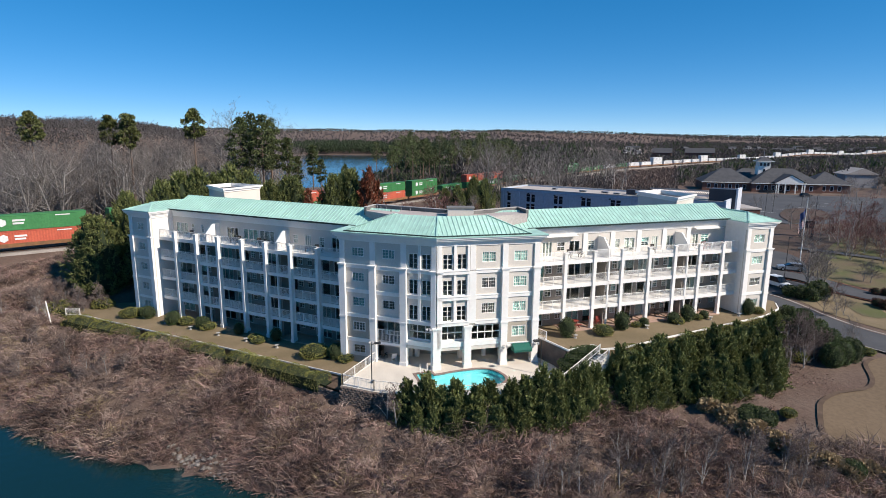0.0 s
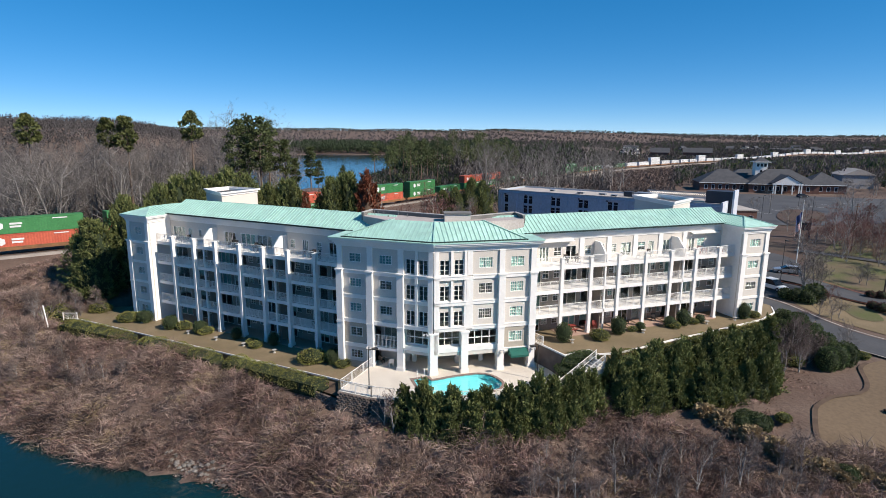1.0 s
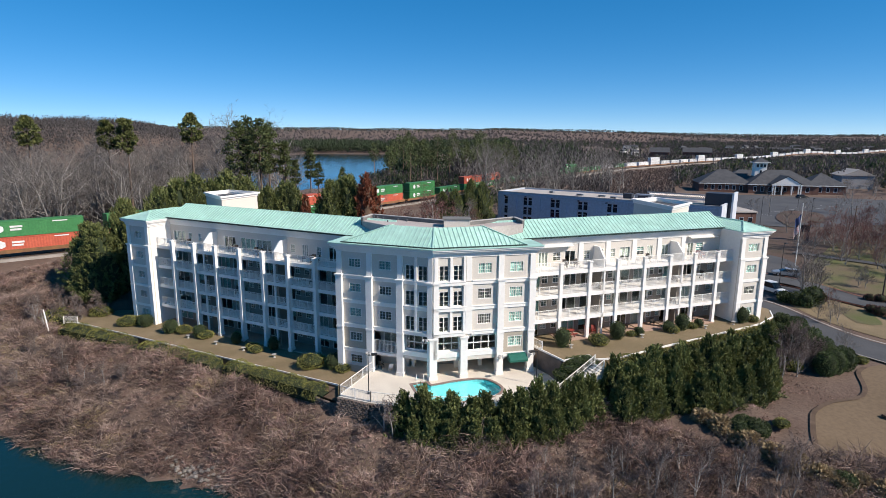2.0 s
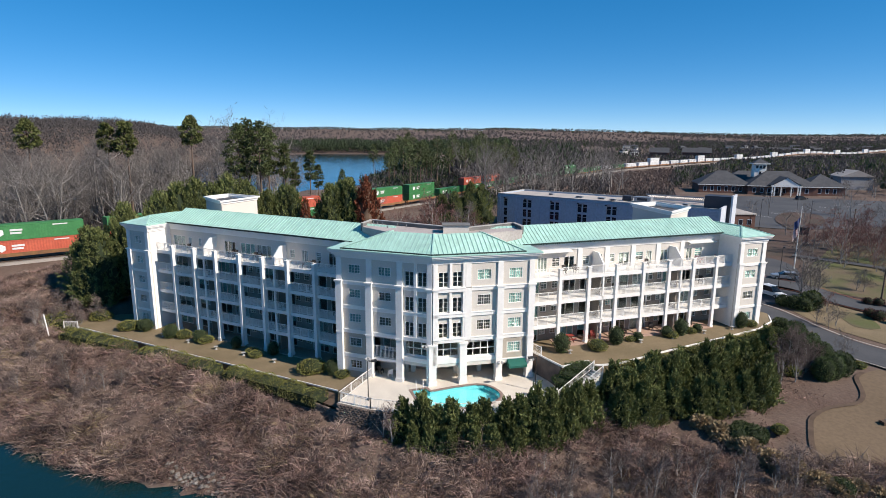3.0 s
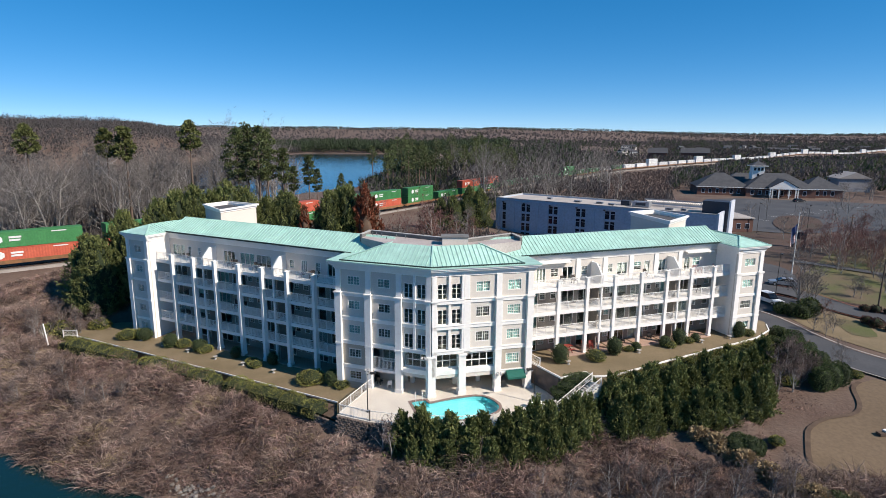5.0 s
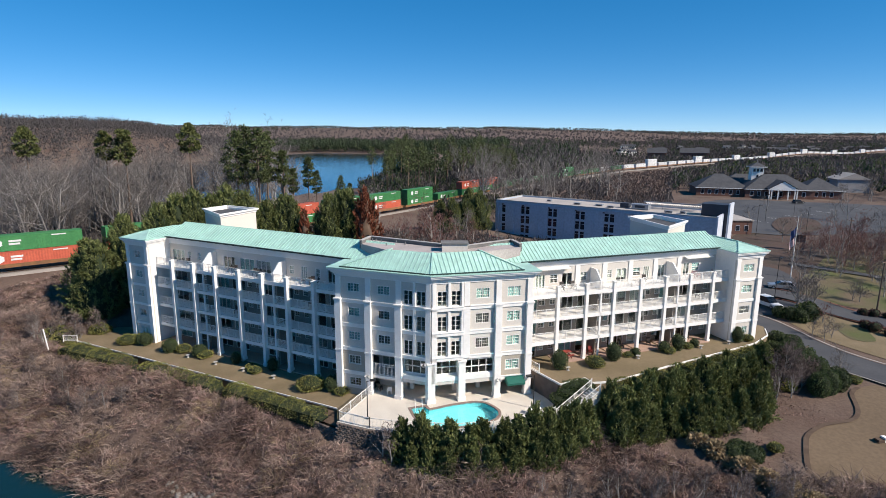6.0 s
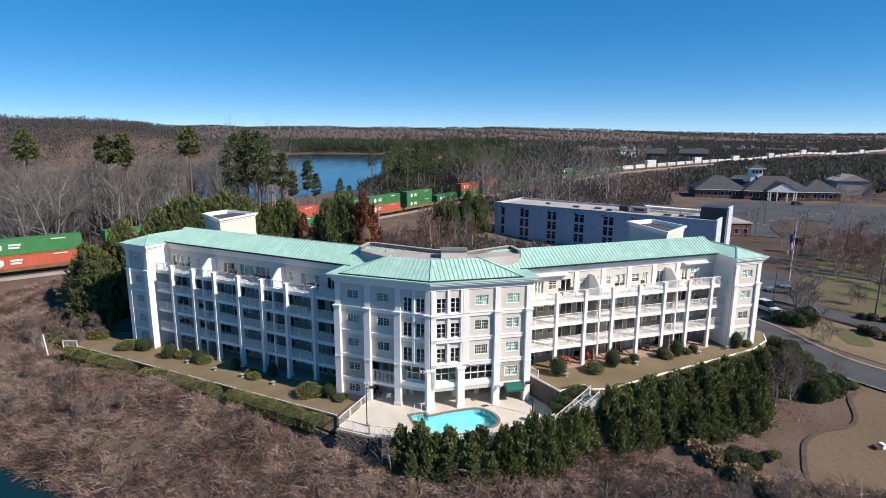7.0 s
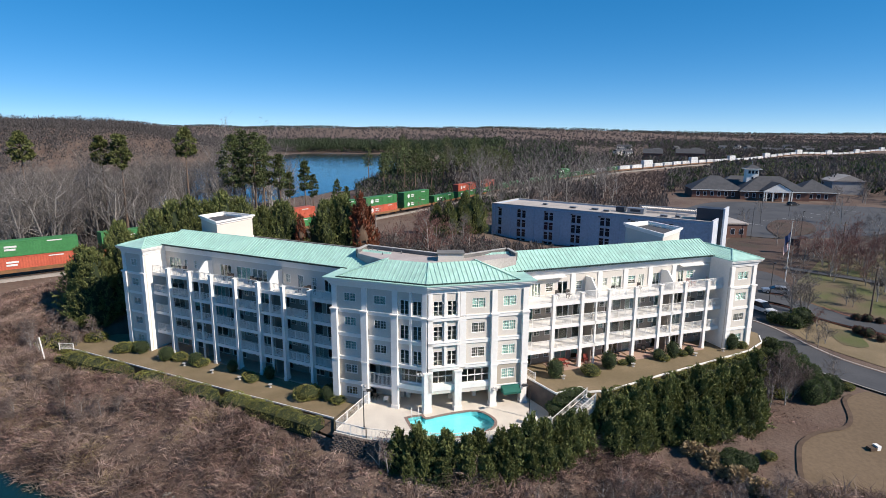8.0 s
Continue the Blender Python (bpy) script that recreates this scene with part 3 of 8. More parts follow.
    for kind, a, b, c, d in fit_out:
        cov = rng.choice([None, None, M_CURTAIN, M_BLIND, None]) if c < F[4] else rng.choice([None, M_CURTAIN, M_CURTAIN, M_BLIND])
        if kind == "door":
            window(m, a, b, c, d, wall_y + 0.06, 3 if rng.random() < 0.4 else 2, 1, (1, 1), cov, rng.choice([0, 0, 0.3]))
        else:
            window(m, a, b, c, d, wall_y + 0.06, 1, 2, (2, 2), cov, rng.choice([0, 0.4]))
    # white trim piers on the terrace wall
    for u in posts[1:6] if mirror else ():
        part("wall_pier", Shape(m).box(u - 0.2, u + 0.42, wall_y - 0.12, wall_y, F[4], EAVE - 1.0), M_WHITE, building)
    # inside: floors and a rear wall
    for z in floors:
        part("floor_slab", Shape(m).box(lo - 0.5, hi + 0.5, wall_y + 0.25, wall_y + 5.0, z - 0.25, z), M_INTERIOR, building)
    part("inner_wall", Shape(m).box(lo - 0.5, hi + 0.5, wall_y + 5.0, wall_y + 5.2, base - 1, EAVE), M_INTERIOR, building)
    part("rear_wall", Shape(m).box(min(lo, block[0]) + 0.02, max(hi, block[1]) - 0.02, depth, depth + 0.3, -0.5, 13.3), M_STUCCO, building)
    part("flat_roof", Shape(m).box(lo - 1, hi + 1, 4.6, depth, 13.0, 13.3), M_FLAT, building)
    part("parapet", Shape(m).box(lo, hi, depth - 0.05, depth + 0.35, 13.3, 13.42), M_PARAPET, building)
    cornice(m, lo, hi, wall_y, EAVE, deep=0.7)
    part("gutter", Shape(m).box(lo, hi, 1.54, 1.76, EAVE - 0.1, EAVE + 0.07), M_GUTTER, building)
    ra, rb = (lo + 0.75, hi + 4.2) if not mirror else (lo - 4.0, hi + 0.1)
    roof_plane(m, ra, rb, ra, rb, 1.7, 4.75, EAVE, RIDGE)
    part("roof_back", Shape(m).box(ra, rb, 4.75, 4.9, 13.3, RIDGE + 0.03), M_ROOF, building)
    # end block
    b0, b1 = block
    face = -1.15
    hw = 0.9 if mirror else 0.7
    wins = [((b0 + b1) / 2 - hw, (b0 + b1) / 2 + hw, z + 0.9, z + 1.98) for z in floors]
    bw = Shape()
    pierced_wall(bw, m, b0, b1, base - 1.3, EAVE - 0.2, face, face + 0.25, wins)
    part("end_wall", bw, M_STUCCO, building)
    for (a, b, c, d), z in zip(wins, floors):
        window(m, a, b, c, d, face + 0.07, 2, 1, (3, 2), M_BLIND if z != floors[1] else None)
        sill = Shape(m).box(b0 + 0.55, b1 - 0.55, face - 0.1, face, z - 0.32, z + 0.02)
        part("belt_moulding", sill, M_WHITE, building)
    part("base_panel", Shape(m).box(b0 + 0.5, b1 - 0.5, face - 0.02, face + 0.003, base - 0.9, base + 0.7), M_TAN, building)
    sides = Shape(m)
    for u in (b0, b1 - 0.25):
        sides.box(u, u + 0.25, face + 0.25, depth, base - 1.3, 13.6)
        sides.box(u, u + 0.25, face + 0.25, 9.0, 13.6, EAVE - 0.2)
    part("end_side_wall", sides, M_WHITE, building)
    for u in (b0 + 0.3, b1 - 0.3):
        pilaster(m, u, 0.36, face - 0.28, face + 0.05, base - 0.8, F[4] - 0.15, band=(F[2] - 0.2,))
        part("upper_pilaster", Shape(m).box(u - 0.3, u + 0.3, face - 0.14, face, F[4] + 0.1, EAVE - 1.0), M_WHITE, building)
    cornice(m, b0, b1, face, EAVE, 1, 1, 0.62)
    for u, flip in ((b0, True), (b1, False)):
        side = m @ (frm(b0, 0, -90) if flip else frm(b1, 0, 90))
        ln0, ln1 = (-9.0, -face) if flip else (face, 9.0)
        cornice(side, ln0, ln1, 0.0, EAVE, 0 if flip else 1, 1 if flip else 0, 0.62)
    for z in floors:
        part("floor_slab", Shape(m).box(b0 + 0.25, b1 - 0.25, face + 0.25, wall_y + 4, z - 0.25, z), M_INTERIOR, building)
    e0, e1, ey = b0 - 0.58, b1 + 0.58, face - 0.62
    mid, run = (e0 + e1) / 2, (e1 - e0) / 2
    top = EAVE + run * 0.31
    eaves = Shape(m)
    eaves.box(e0, e1, ey, 9.6, EAVE - 0.1, EAVE)
    part("eave_board", eaves, M_ROOF, building)
    part("roof_slope", Shape(m).slab([(e0 + 0.3, ey + 0.3, EAVE + 0.02), (e1 - 0.3, ey + 0.3, EAVE + 0.02), (mid, ey + run, top)], 0.1), M_ROOF, building)
    rs = m @ frm(e1 - 0.3, 0, 90)
    roof_plane(rs, ey + 0.3, 9.5, ey + run, 7.5, 0, run - 0.3, EAVE + 0.02, top)
    ls = m @ frm(e0 + 0.3, 0, -90)
    roof_plane(ls, -9.5, -ey - 0.3, -7.5, -ey - run, 0, run - 0.3, EAVE + 0.02, top)
    flashing(m, (e0 + 0.3, ey + 0.3, EAVE + 0.05), (mid, ey + run, top + 0.04))
    flashing(m, (e1 - 0.3, ey + 0.3, EAVE + 0.05), (mid, ey + run, top + 0.04))
    flashing(m, (mid, ey + run, top + 0.04), (mid, 5.5, top + 0.04))


L_POSTS = [-1.29, 2.85, 6.91, 11.2, 15.18, 19.25, 23.49]
R_POSTS = [1.86, 5.79, 9.71, 13.63, 17.51, 21.35, 25.08]
L_TERRACE = [("door", -4.2, -1.75), ("win", -1.1, -0.45), ("win", 0.9, 1.5), ("door", 5.9, 8.0), ("door", 8.9, 11.5), ("door", 11.8, 14.4), ("win", 17.5, 18.3),
             ("door", 19.45, 20.4), ("win", 21.7, 22.5), ("door", 23.6, 24.9)]
R_TERRACE = [("door", 0.1, 1.4), ("win", 2.05, 3.15), ("door", 3.7, 5.2), ("win", 6.35, 7.3), ("door", 7.9, 9.2), ("win", 10.25, 11.0), ("door", 11.6, 13.2),
             ("win", 14.15, 15.35), ("door", 15.75, 16.7), ("door", 18.05, 19.2), ("win", 19.6, 20.5), ("door", 22.2, 23.2), ("win", 23.6, 24.9)]
build_wing(WL, L_POSTS, [4.42, 16.85], -4.85, (-9.35, -4.85), 27.7, 0, 0, L_TERRACE)
build_wing(WR, R_POSTS, [7.85, 19.5], 27.6, (27.6, 31.95), -2.3, 1, 1, R_TERRACE)


def build_middle():
    y = INSET
    cu = INSET * HALF
    L0, R1 = CL_END + 0.72, CR_END - 0.72
    l_cols = [L0 + 0.4, -7.72, -4.01]
    r_cols = [3.7, 7.86, 11.55]
    strip = 4.2
    base = DECK - 0.9

    def row(z, h0=0.93, h1=1.96):
        return z + h0, z + h1

    # ---- left face
    lw, l_open = [], []
    bays_l = [(l_cols[0] + 0.35, l_cols[1] - 0.35), (l_cols[1] + 0.35, l_cols[2] - 0.35)]
    for k, (a, b) in enumerate(bays_l):
        c = (a + b) / 2
        for i in range(5):
            if k == 1 and i < 2:
                continue
            lw.append((c - 0.75, c + 0.75, *row(F[i]), i, k))
    # the corner bay has pairs of tall windows on its three upper storeys
    for i in (2, 3, 4):
        for c in (-2.92, -1.41):
            lw.append((c - 0.53, c + 0.53, F[i] + 0.12, F[i] + 1.78, i, 2))
    b1 = bays_l[1]
    l_open = [(l_cols[1] + 0.35, l_cols[2] - 0.35, F[1] + 0.0, F[2] - 0.5), (l_cols[1] + 0.35, l_cols[2] - 0.3, base, F[1] - 0.45)]
    l_open += [(l_cols[2] + 0.35, -cu - 0.5, F[1] + 0.15, F[2] - 0.45), (l_cols[2] + 0.3, -cu - 0.45, base, F[1] - 0.35)]
    s = Shape()
    pierced_wall(s, CL, L0, -cu, base, EAVE - 0.2, y, y + 0.3, [h[:4] for h in lw] + l_open)
    part("middle_wall", s, M_STUCCO, building)
    for a, b, c, d, i, k in lw:
        if k == 2:
            window(CL, a, b, c, d, y + 0.06, 2, 1, (1, 3), None, surround=0.11)
        else:
            cover = M_BLIND if (k == 0 and i > 1) or (k == 1 and i == 4) else None
            window(CL, a, b, c, d, y + 0.06, 2, 1, (2, 3), cover, surround=0.08)
    # ---- right face
    rw = []
    for i in (2, 3, 4):
        for c in (1.43, 3.0):
            rw.append((c - 0.55, c + 0.55, F[i] + 0.1, F[i] + 1.82, i, 2))
    bays_r = [(strip + 0.38, r_cols[1] - 0.35), (r_cols[1] + 0.35, r_cols[2] - 0.35)]
    for k, (a, b) in enumerate(bays_r):
        c = (a + b) / 2
        for i in range(1, 5):
            if k == 0 and i < 2:
                continue
            rw.append((c - 0.8, c + 0.8, *row(F[i], 0.76, 1.95), i, k))
    r_open = [(cu + 0.5, r_cols[0] - 0.35, F[1] + 0.15, F[2] - 0.45), (cu + 0.45, r_cols[0] - 0.3, base, F[1] - 0.35),
              (r_cols[0] + 0.35, r_cols[1] - 0.35, F[1] + 0.5, F[2] - 0.55), (r_cols[0] + 0.3, r_cols[1] - 0.3, base, F[1] - 0.45),
              (r_cols[1] + 0.5, r_cols[2] - 0.4, base, F[1] - 0.55)]
    s = Shape()
    pierced_wall(s, CR, cu, R1, base, EAVE - 0.2, y, y + 0.3, [h[:4] for h in rw] + r_open)
    part("middle_wall", s, M_STUCCO, building)
    for a, b, c, d, i, k in rw:
        if k == 2:
            window(CR, a, b, c, d, y + 0.06, 2, 1, (1, 3), None, surround=0.11)
        else:
            cover = None if k == 0 and i in (2, 3) else M_BLIND
            window(CR, a, b, c, d, y + 0.06, 2, 1, (3, 3), cover, surround=0.08)
    # glazing of the first floor, set back behind the corner columns
    for m, a, b in ((CL, l_cols[2] + 0.35, -cu - 0.5), (CR, cu + 0.5, r_cols[0] - 0.35), (CR, r_cols[0] + 0.35, r_cols[1] - 0.35)):
        deep = y + (0.16 if (m is CR and a > 3) else 0.6)
        window(m, a + 0.02, b - 0.02, F[1] + 0.64, F[2] - 0.58, deep, 4 if b - a > 3 else 3, 2, (1, 1), None)
        part("window_ledge", Shape(m).box(a, b, y - 0.06, deep + 0.1, F[1] + 0.04, F[1] + 0.58), M_WHITE, building)
    # balcony with tall rail on the left face
    a, b = l_cols[1] + 0.36, l_cols[2] - 0.36
    railing(CL, a, b, y + 0.05, F[1] - 0.05, 1.45, 0.16)
    part("balcony_slab", Shape(CL).box(a, b, y - 0.04, y + 2.4, F[1] - 0.32, F[1] - 0.06), M_WHITE, building)
    part("balcony_back_wall", Shape(CL).box(a - 0.3, b + 0.3, y + 2.4, y + 2.6, base, F[2] - 0.3), M_STUCCO, building)
    window(CL, a + 0.2, b - 0.2, F[1], F[1] + 2.1, y + 2.34, 3, 1, (1, 1), None)
    railing(CL @ frm(l_cols[2] + 0.1, 0, 90), y + 0.35, y + 2.35, 0.0, F[1] - 0.05, 1.3, 0.16)
    # tan panels on the two lowest storeys
    part("base_panel", Shape(CL).box(l_cols[0] + 0.36, l_cols[1] - 0.36, y - 0.025, y + 0.004, base, F[0] + 0.62), M_TAN, building)
    for i, (m, a, b) in enumerate(((CL, l_cols[0] + 0.36, l_cols[1] - 0.36), (CR, r_cols[1] + 0.36, r_cols[2] - 0.36))):
        c, w = (a + b) / 2, 0.75 if m is CL else 0.8
        z0, z1 = F[1] - 0.15, F[2] - 0.35
        t = Shape()
        pierced_wall(t, m, a, b, z0, z1, y - 0.03, y + 0.004, [(c - w - 0.08, c + w + 0.08, F[1] + (0.85 if m is CL else 0.68), F[1] + 2.04)])
        part("base_panel", t, M_TAN, building)
    # belts between the storeys
    for m, spans in ((CL, [(l_cols[0] + 0.35, l_cols[1] - 0.35, 0.09), (l_cols[1] + 0.35, l_cols[2] - 0.35, 0.09), (l_cols[2] + 0.35, -cu, 0.16)]),
                     (CR, [(cu, strip - 0.38, 0.3), (strip + 0.38, r_cols[1] - 0.35, 0.12), (r_cols[1] + 0.35, r_cols[2] - 0.35, 0.12)])):
        for a, b, out in spans:
            for i in (1, 2, 3, 4):
                if i == 1 and not (m is CL and a < -10 or m is CR and a > 7):
                    continue
                s = Shape(m)
                s.box(a, b, y - out, y, F[i] - 0.38, F[i] - 0.02)
                s.box(a, b, y - out - 0.06, y, F[i] - 0.02, F[i] + 0.08)
                part("belt_moulding", s, M_WHITE, building)
    # corner bay piers
    for m, us in ((CL, (-2.16,)), (CR, (cu + 0.25, 2.21, 3.72))):
        for u in us:
            part("bay_pier", Shape(m).box(u - 0.13, u + 0.13, y - 0.2, y, F[2] + 0.08, EAVE - 1.0), M_WHITE, building)
    # columns and pilasters
    for m, u in ((CL, l_cols[0]), (CL, l_cols[1]), (CL, l_cols[2]), (CR, r_cols[1]), (CR, r_cols[2])):
        pilaster(m, u, 0.37, y - 0.42, y + 0.3, DECK - (0.6 if u == l_cols[0] else 0.05), F[4] - 0.12, band=(F[2] - 0.3,))
        part("upper_pilaster", Shape(m).box(u - 0.31, u + 0.31, y - 0.2, y, F[4] + 0.04, EAVE - 1.0), M_WHITE, building)
    for m, u in ((CL, -cu - 0.28), (CR, cu + 0.28)):
        pilaster(m, u, 0.28, y - 0.3, y + 0.3, F[1] if m is CR else DECK, F[4] - 0.2, foot=False)
        part("upper_pilaster", Shape(m).box(u - 0.26, u + 0.26, y - 0.16, y, F[4] + 0.04, EAVE - 1.0), M_WHITE, building)
    pilaster(CR, 0.22, 0.42, y - 0.3, y + 0.5, DECK, F[2] - 0.75)
    pilaster(CR, r_cols[0], 0.4, y - 0.35, y + 0.45, DECK, F[2] - 0.7)
    part("upper_pilaster", Shape(CR).box(strip - 0.38, strip + 0.38, y - 0.22, y, F[2] - 0.2, F[4] - 0.1), M_WHITE, building)
    part("upper_pilaster", Shape(CR).box(strip - 0.3, strip + 0.3, y - 0.16, y, F[4] + 0.04, EAVE - 1.0), M_WHITE, building)
    # arcade: ceiling, inner columns and rear wall with glazed doors
    def at(m, u, yy):
        p = m @ Vector((u, yy, 0))
        return (p.x, p.y)
    back = 5.6
    room = [at(CL, l_cols[1] + 0.3, y + 2.4), at(CL, l_cols[2], y + 0.3), at(CL, -cu, y + 0.3), at(CR, r_cols[1] + 0.1, y + 0.3), at(CR, r_cols[1] + 0.1, back), at(CR, 3.2, back), at(CL, -3.2, back)]
    part("arcade_ceiling", Shape().prism(room, F[1] - 0.35, F[1] - 0.05), M_WHITE, building)
    for m, us in ((CL, (-6.4, -3.6)), (CR, (3.6, 6.5))):
        for u in us:
            part("inner_column", Shape(m).box(u - 0.22, u + 0.22, 3.3, 3.74, DECK, F[1] - 0.35), M_WHITE, building)
    s = Shape()
    pierced_wall(s, CL, -9.2, -2.9, base, F[2], back, back + 0.25, [(-7.2, -5.2, DECK, DECK + 2.15)])
    pierced_wall(s, CR, 2.9, 7.9, base, F[2], back, back + 0.25, [(4.0, 6.4, DECK, DECK + 2.15)])
    s.box(-3.2, 3.4, 5.2, 5.45, base, F[2], frm(-2.75, 56.6, -0.3))
    part("arcade_wall", s, M_TAN, building)
    window(CL, -7.2, -5.2, DECK + 0.02, DECK + 2.15, back + 0.05, 2, 1, (1, 3))
    window(CR, 4.0, 6.4, DECK + 0.02, DECK + 2.15, back + 0.05, 3, 1, (1, 3))
    s = Shape()
    pierced_wall(s, CR, r_cols[1] + 0.3, r_cols[2] + 0.2, base, F[1] - 0.5, 3.2, 3.4, [(r_cols[1] + 1.4, r_cols[1] + 2.4, DECK, DECK + 2.1)])
    part("arcade_wall", s, M_STUCCO, building)
    # cornices and eaves
    cornice(CL, L0, -cu, y, EAVE, 1, HALF)
    cornice(CR, cu, R1, y, EAVE, HALF, 1)
    for m, u, flip in ((CL, L0, True), (CR, R1, False)):
        side = m @ frm(u, 0, -90 if flip else 90)
        a, b = (-7, -y) if flip else (y, 8)
        cornice(side, a, b, 0, EAVE, 0 if flip else 1, 1 if flip else 0)
        part("middle_side_wall", Shape(m).box(u if flip else u - 0.25, u + 0.25 if flip else u, y + 0.3, 7, base, EAVE - 0.2), M_STUCCO, building)
    run, top = 3.3, RIDGE + 0.05
    cut = run * HALF
    eave = Shape(CL)
    eave.box(CL_END, 0.0, 0.0, 8, EAVE - 0.1, EAVE)
    part("eave_board", eave, M_ROOF, building)
    eave = Shape(CR)
    eave.box(0.0, CR_END, 0.0, 9, EAVE - 0.104, EAVE - 0.004)
    part("eave_board", eave, M_ROOF, building)
    g = 0.55
    roof_plane(CL, CL_END + 1.5, -g * HALF, -6.3, -cut, g, run, EAVE + 0.03, top)
    roof_plane(CR, g * HALF, CR_END - 1.9, cut, 6.5, g, run, EAVE + 0.03, top)
    for m, a, b in ((CL, CL_END + 1.5, -g * HALF), (CR, g * HALF, CR_END - 1.9)):
        part("gutter", Shape(m).box(a, b, g - 0.2, g - 0.0, EAVE, EAVE + 0.12), M_GUTTER, building)
    flashing(CL, (-g * HALF, g, EAVE + 0.08), (-cut, run, top + 0.05), 0.22)
    flashing(CL, (CL_END + 1.5, g, EAVE + 0.08), (-6.3, run, top + 0.05), 0.22)
    flashing(CR, (CR_END - 1.9, g, EAVE + 0.08), (6.5, run, top + 0.05), 0.22)
    for m, a, t in ((CL, CL_END + 1.5, -6.3), (CR, CR_END - 1.9, 6.5)):
        pts = [(a, g, EAVE + 0.03), (t, run, top), (t, 4.4, top), (a, 6.5, EAVE + 0.03)]
        if m is CL:
            pts = pts[::-1]
        part("roof_slope", Shape(m).slab(pts, 0.1), M_ROOF, building)
    # flat roof in the middle with its rear parapet
    flat = [at(CL, -9.5, run), at(CL, -cut, run), at(CR, 9.5, run), at(CR, 9.5, 14), at(CL, -9.5, 14)]
    part("flat_roof", Shape().prism(flat, EAVE - 0.4, EAVE - 0.115), M_FLAT, building)
    rim = [(-11.8, 65.7), (-11.1, 68.7), (-2.1, 64.3), (1.0, 63.6), (6.5, 67.8), (7.4, 65.0)]
    raised = [at(CL, -6.3, run + 0.25), at(CL, -cut, run + 0.25), at(CR, 6.5, run + 0.25)] + rim[::-1]
    part("flat_roof", Shape().prism(raised, EAVE - 0.12, EAVE + 1.6), M_FLAT, building)
    low, cap = Shape(), Shape()
    for (ax, ay), (bx, by) in zip(rim[:-1], rim[1:]):
        low.bar((ax, ay, RIDGE - 0.2), (bx, by, RIDGE - 0.2), 0.28, 0.9)
        cap.bar((ax, ay, RIDGE + 0.28), (bx, by, RIDGE + 0.28), 0.4, 0.08)
    part("parapet", low, M_PARAPET, building)
    part("parapet_cap", cap, M_KERB, building)
    # low plant housing and vent pipes on the flat roof
    part("plant_housing", Shape(frm(-1.8, 61.7, 3)).box(0, 2.9, 0, 1.6, EAVE + 1.55, RIDGE + 0.72), M_STUCCO, building)
    part("plant_housing_roof", Shape(frm(-1.8, 61.7, 3)).box(-0.12, 3.02, -0.12, 1.75, RIDGE + 0.72, RIDGE + 0.84), M_PARAPET, building)
    for x, q, h in ((-10.6, 67.0, 0.7), (-10.2, 67.3, 0.5), (-9.4, 66.4, 0.6), (-7.6, 66.6, 0.45), (-6.4, 65.6, 0.5), (-5.2, 66.4, 0.4), (-4.0, 65.4, 0.5), (0.9, 65.4, 0.5), (-8.6, 64.9, 0.4), (2.0, 66.2, 0.45)):
        part("vent_pipe", Shape().tube((x, q, EAVE + 1.58), (x, q, EAVE + 1.6 + h * 0.7), 0.07, 0.07, 8), M_GALVPIPE, building)
    # storeys inside
    core = [at(CL, L0 + 0.3, y + 0.35), at(CL, -cu, y + 0.35), at(CR, R1 - 0.3, y + 0.35), at(CR, R1 - 0.3, 9), at(CL, L0 + 0.3, 9)]
    for z in F[1:]:
        part("floor_slab", Shape().prism(core, z - 0.27, z - 0.03), M_INTERIOR, building)
    s = Shape(CL).box(L0, -2.0, 6.2, 6.4, F[1], EAVE - 0.2)
    s.box(1.8, R1, 6.2, 6.4, F[1], EAVE - 0.2, CR)
    part("inner_wall", s, M_INTERIOR, building)
    # stair heads on the roof
    for poly, z1 in (([(-42.8, 90.2), (-36.9, 83.4), (-33.8, 91.6), (-40.6, 94.9)], 17.6), ([(26.0, 86.6), (28.8, 76.5), (33.7, 82.6), (30.7, 89.2)], 17.7)):
        cx, cy = sum(q[0] for q in poly) / 4, sum(q[1] for q in poly) / 4
        part("stair_head_roof", Shape().prism([(cx + (x - cx) * 0.84, cy + (q - cy) * 0.91) for x, q in poly], z1 - 0.62, z1 - 0.58), M_ASPHALT, building)
        part("stair_head", Shape().prism([(cx + (x - cx) * 0.9, cy + (q - cy) * 0.9) for x, q in poly], 13.2, z1 - 0.63), M_STUCCO, building)
        for o, za, zb in ((0.93, z1 - 0.6, z1 - 0.25), (1.0, z1 - 0.25, z1)):
            c = Shape()
            for k in range(4):
                a, b = poly[k], poly[(k + 1) % 4]
                f = lambda q, t: (cx + (q[0] - cx) * t, cy + (q[1] - cy) * t)
                c.prism([f(a, o), f(b, o), f(b, o * 0.92), f(a, o * 0.92)], za, zb)
            part("stair_head_coping", c, M_WHITE, building)


build_middle()


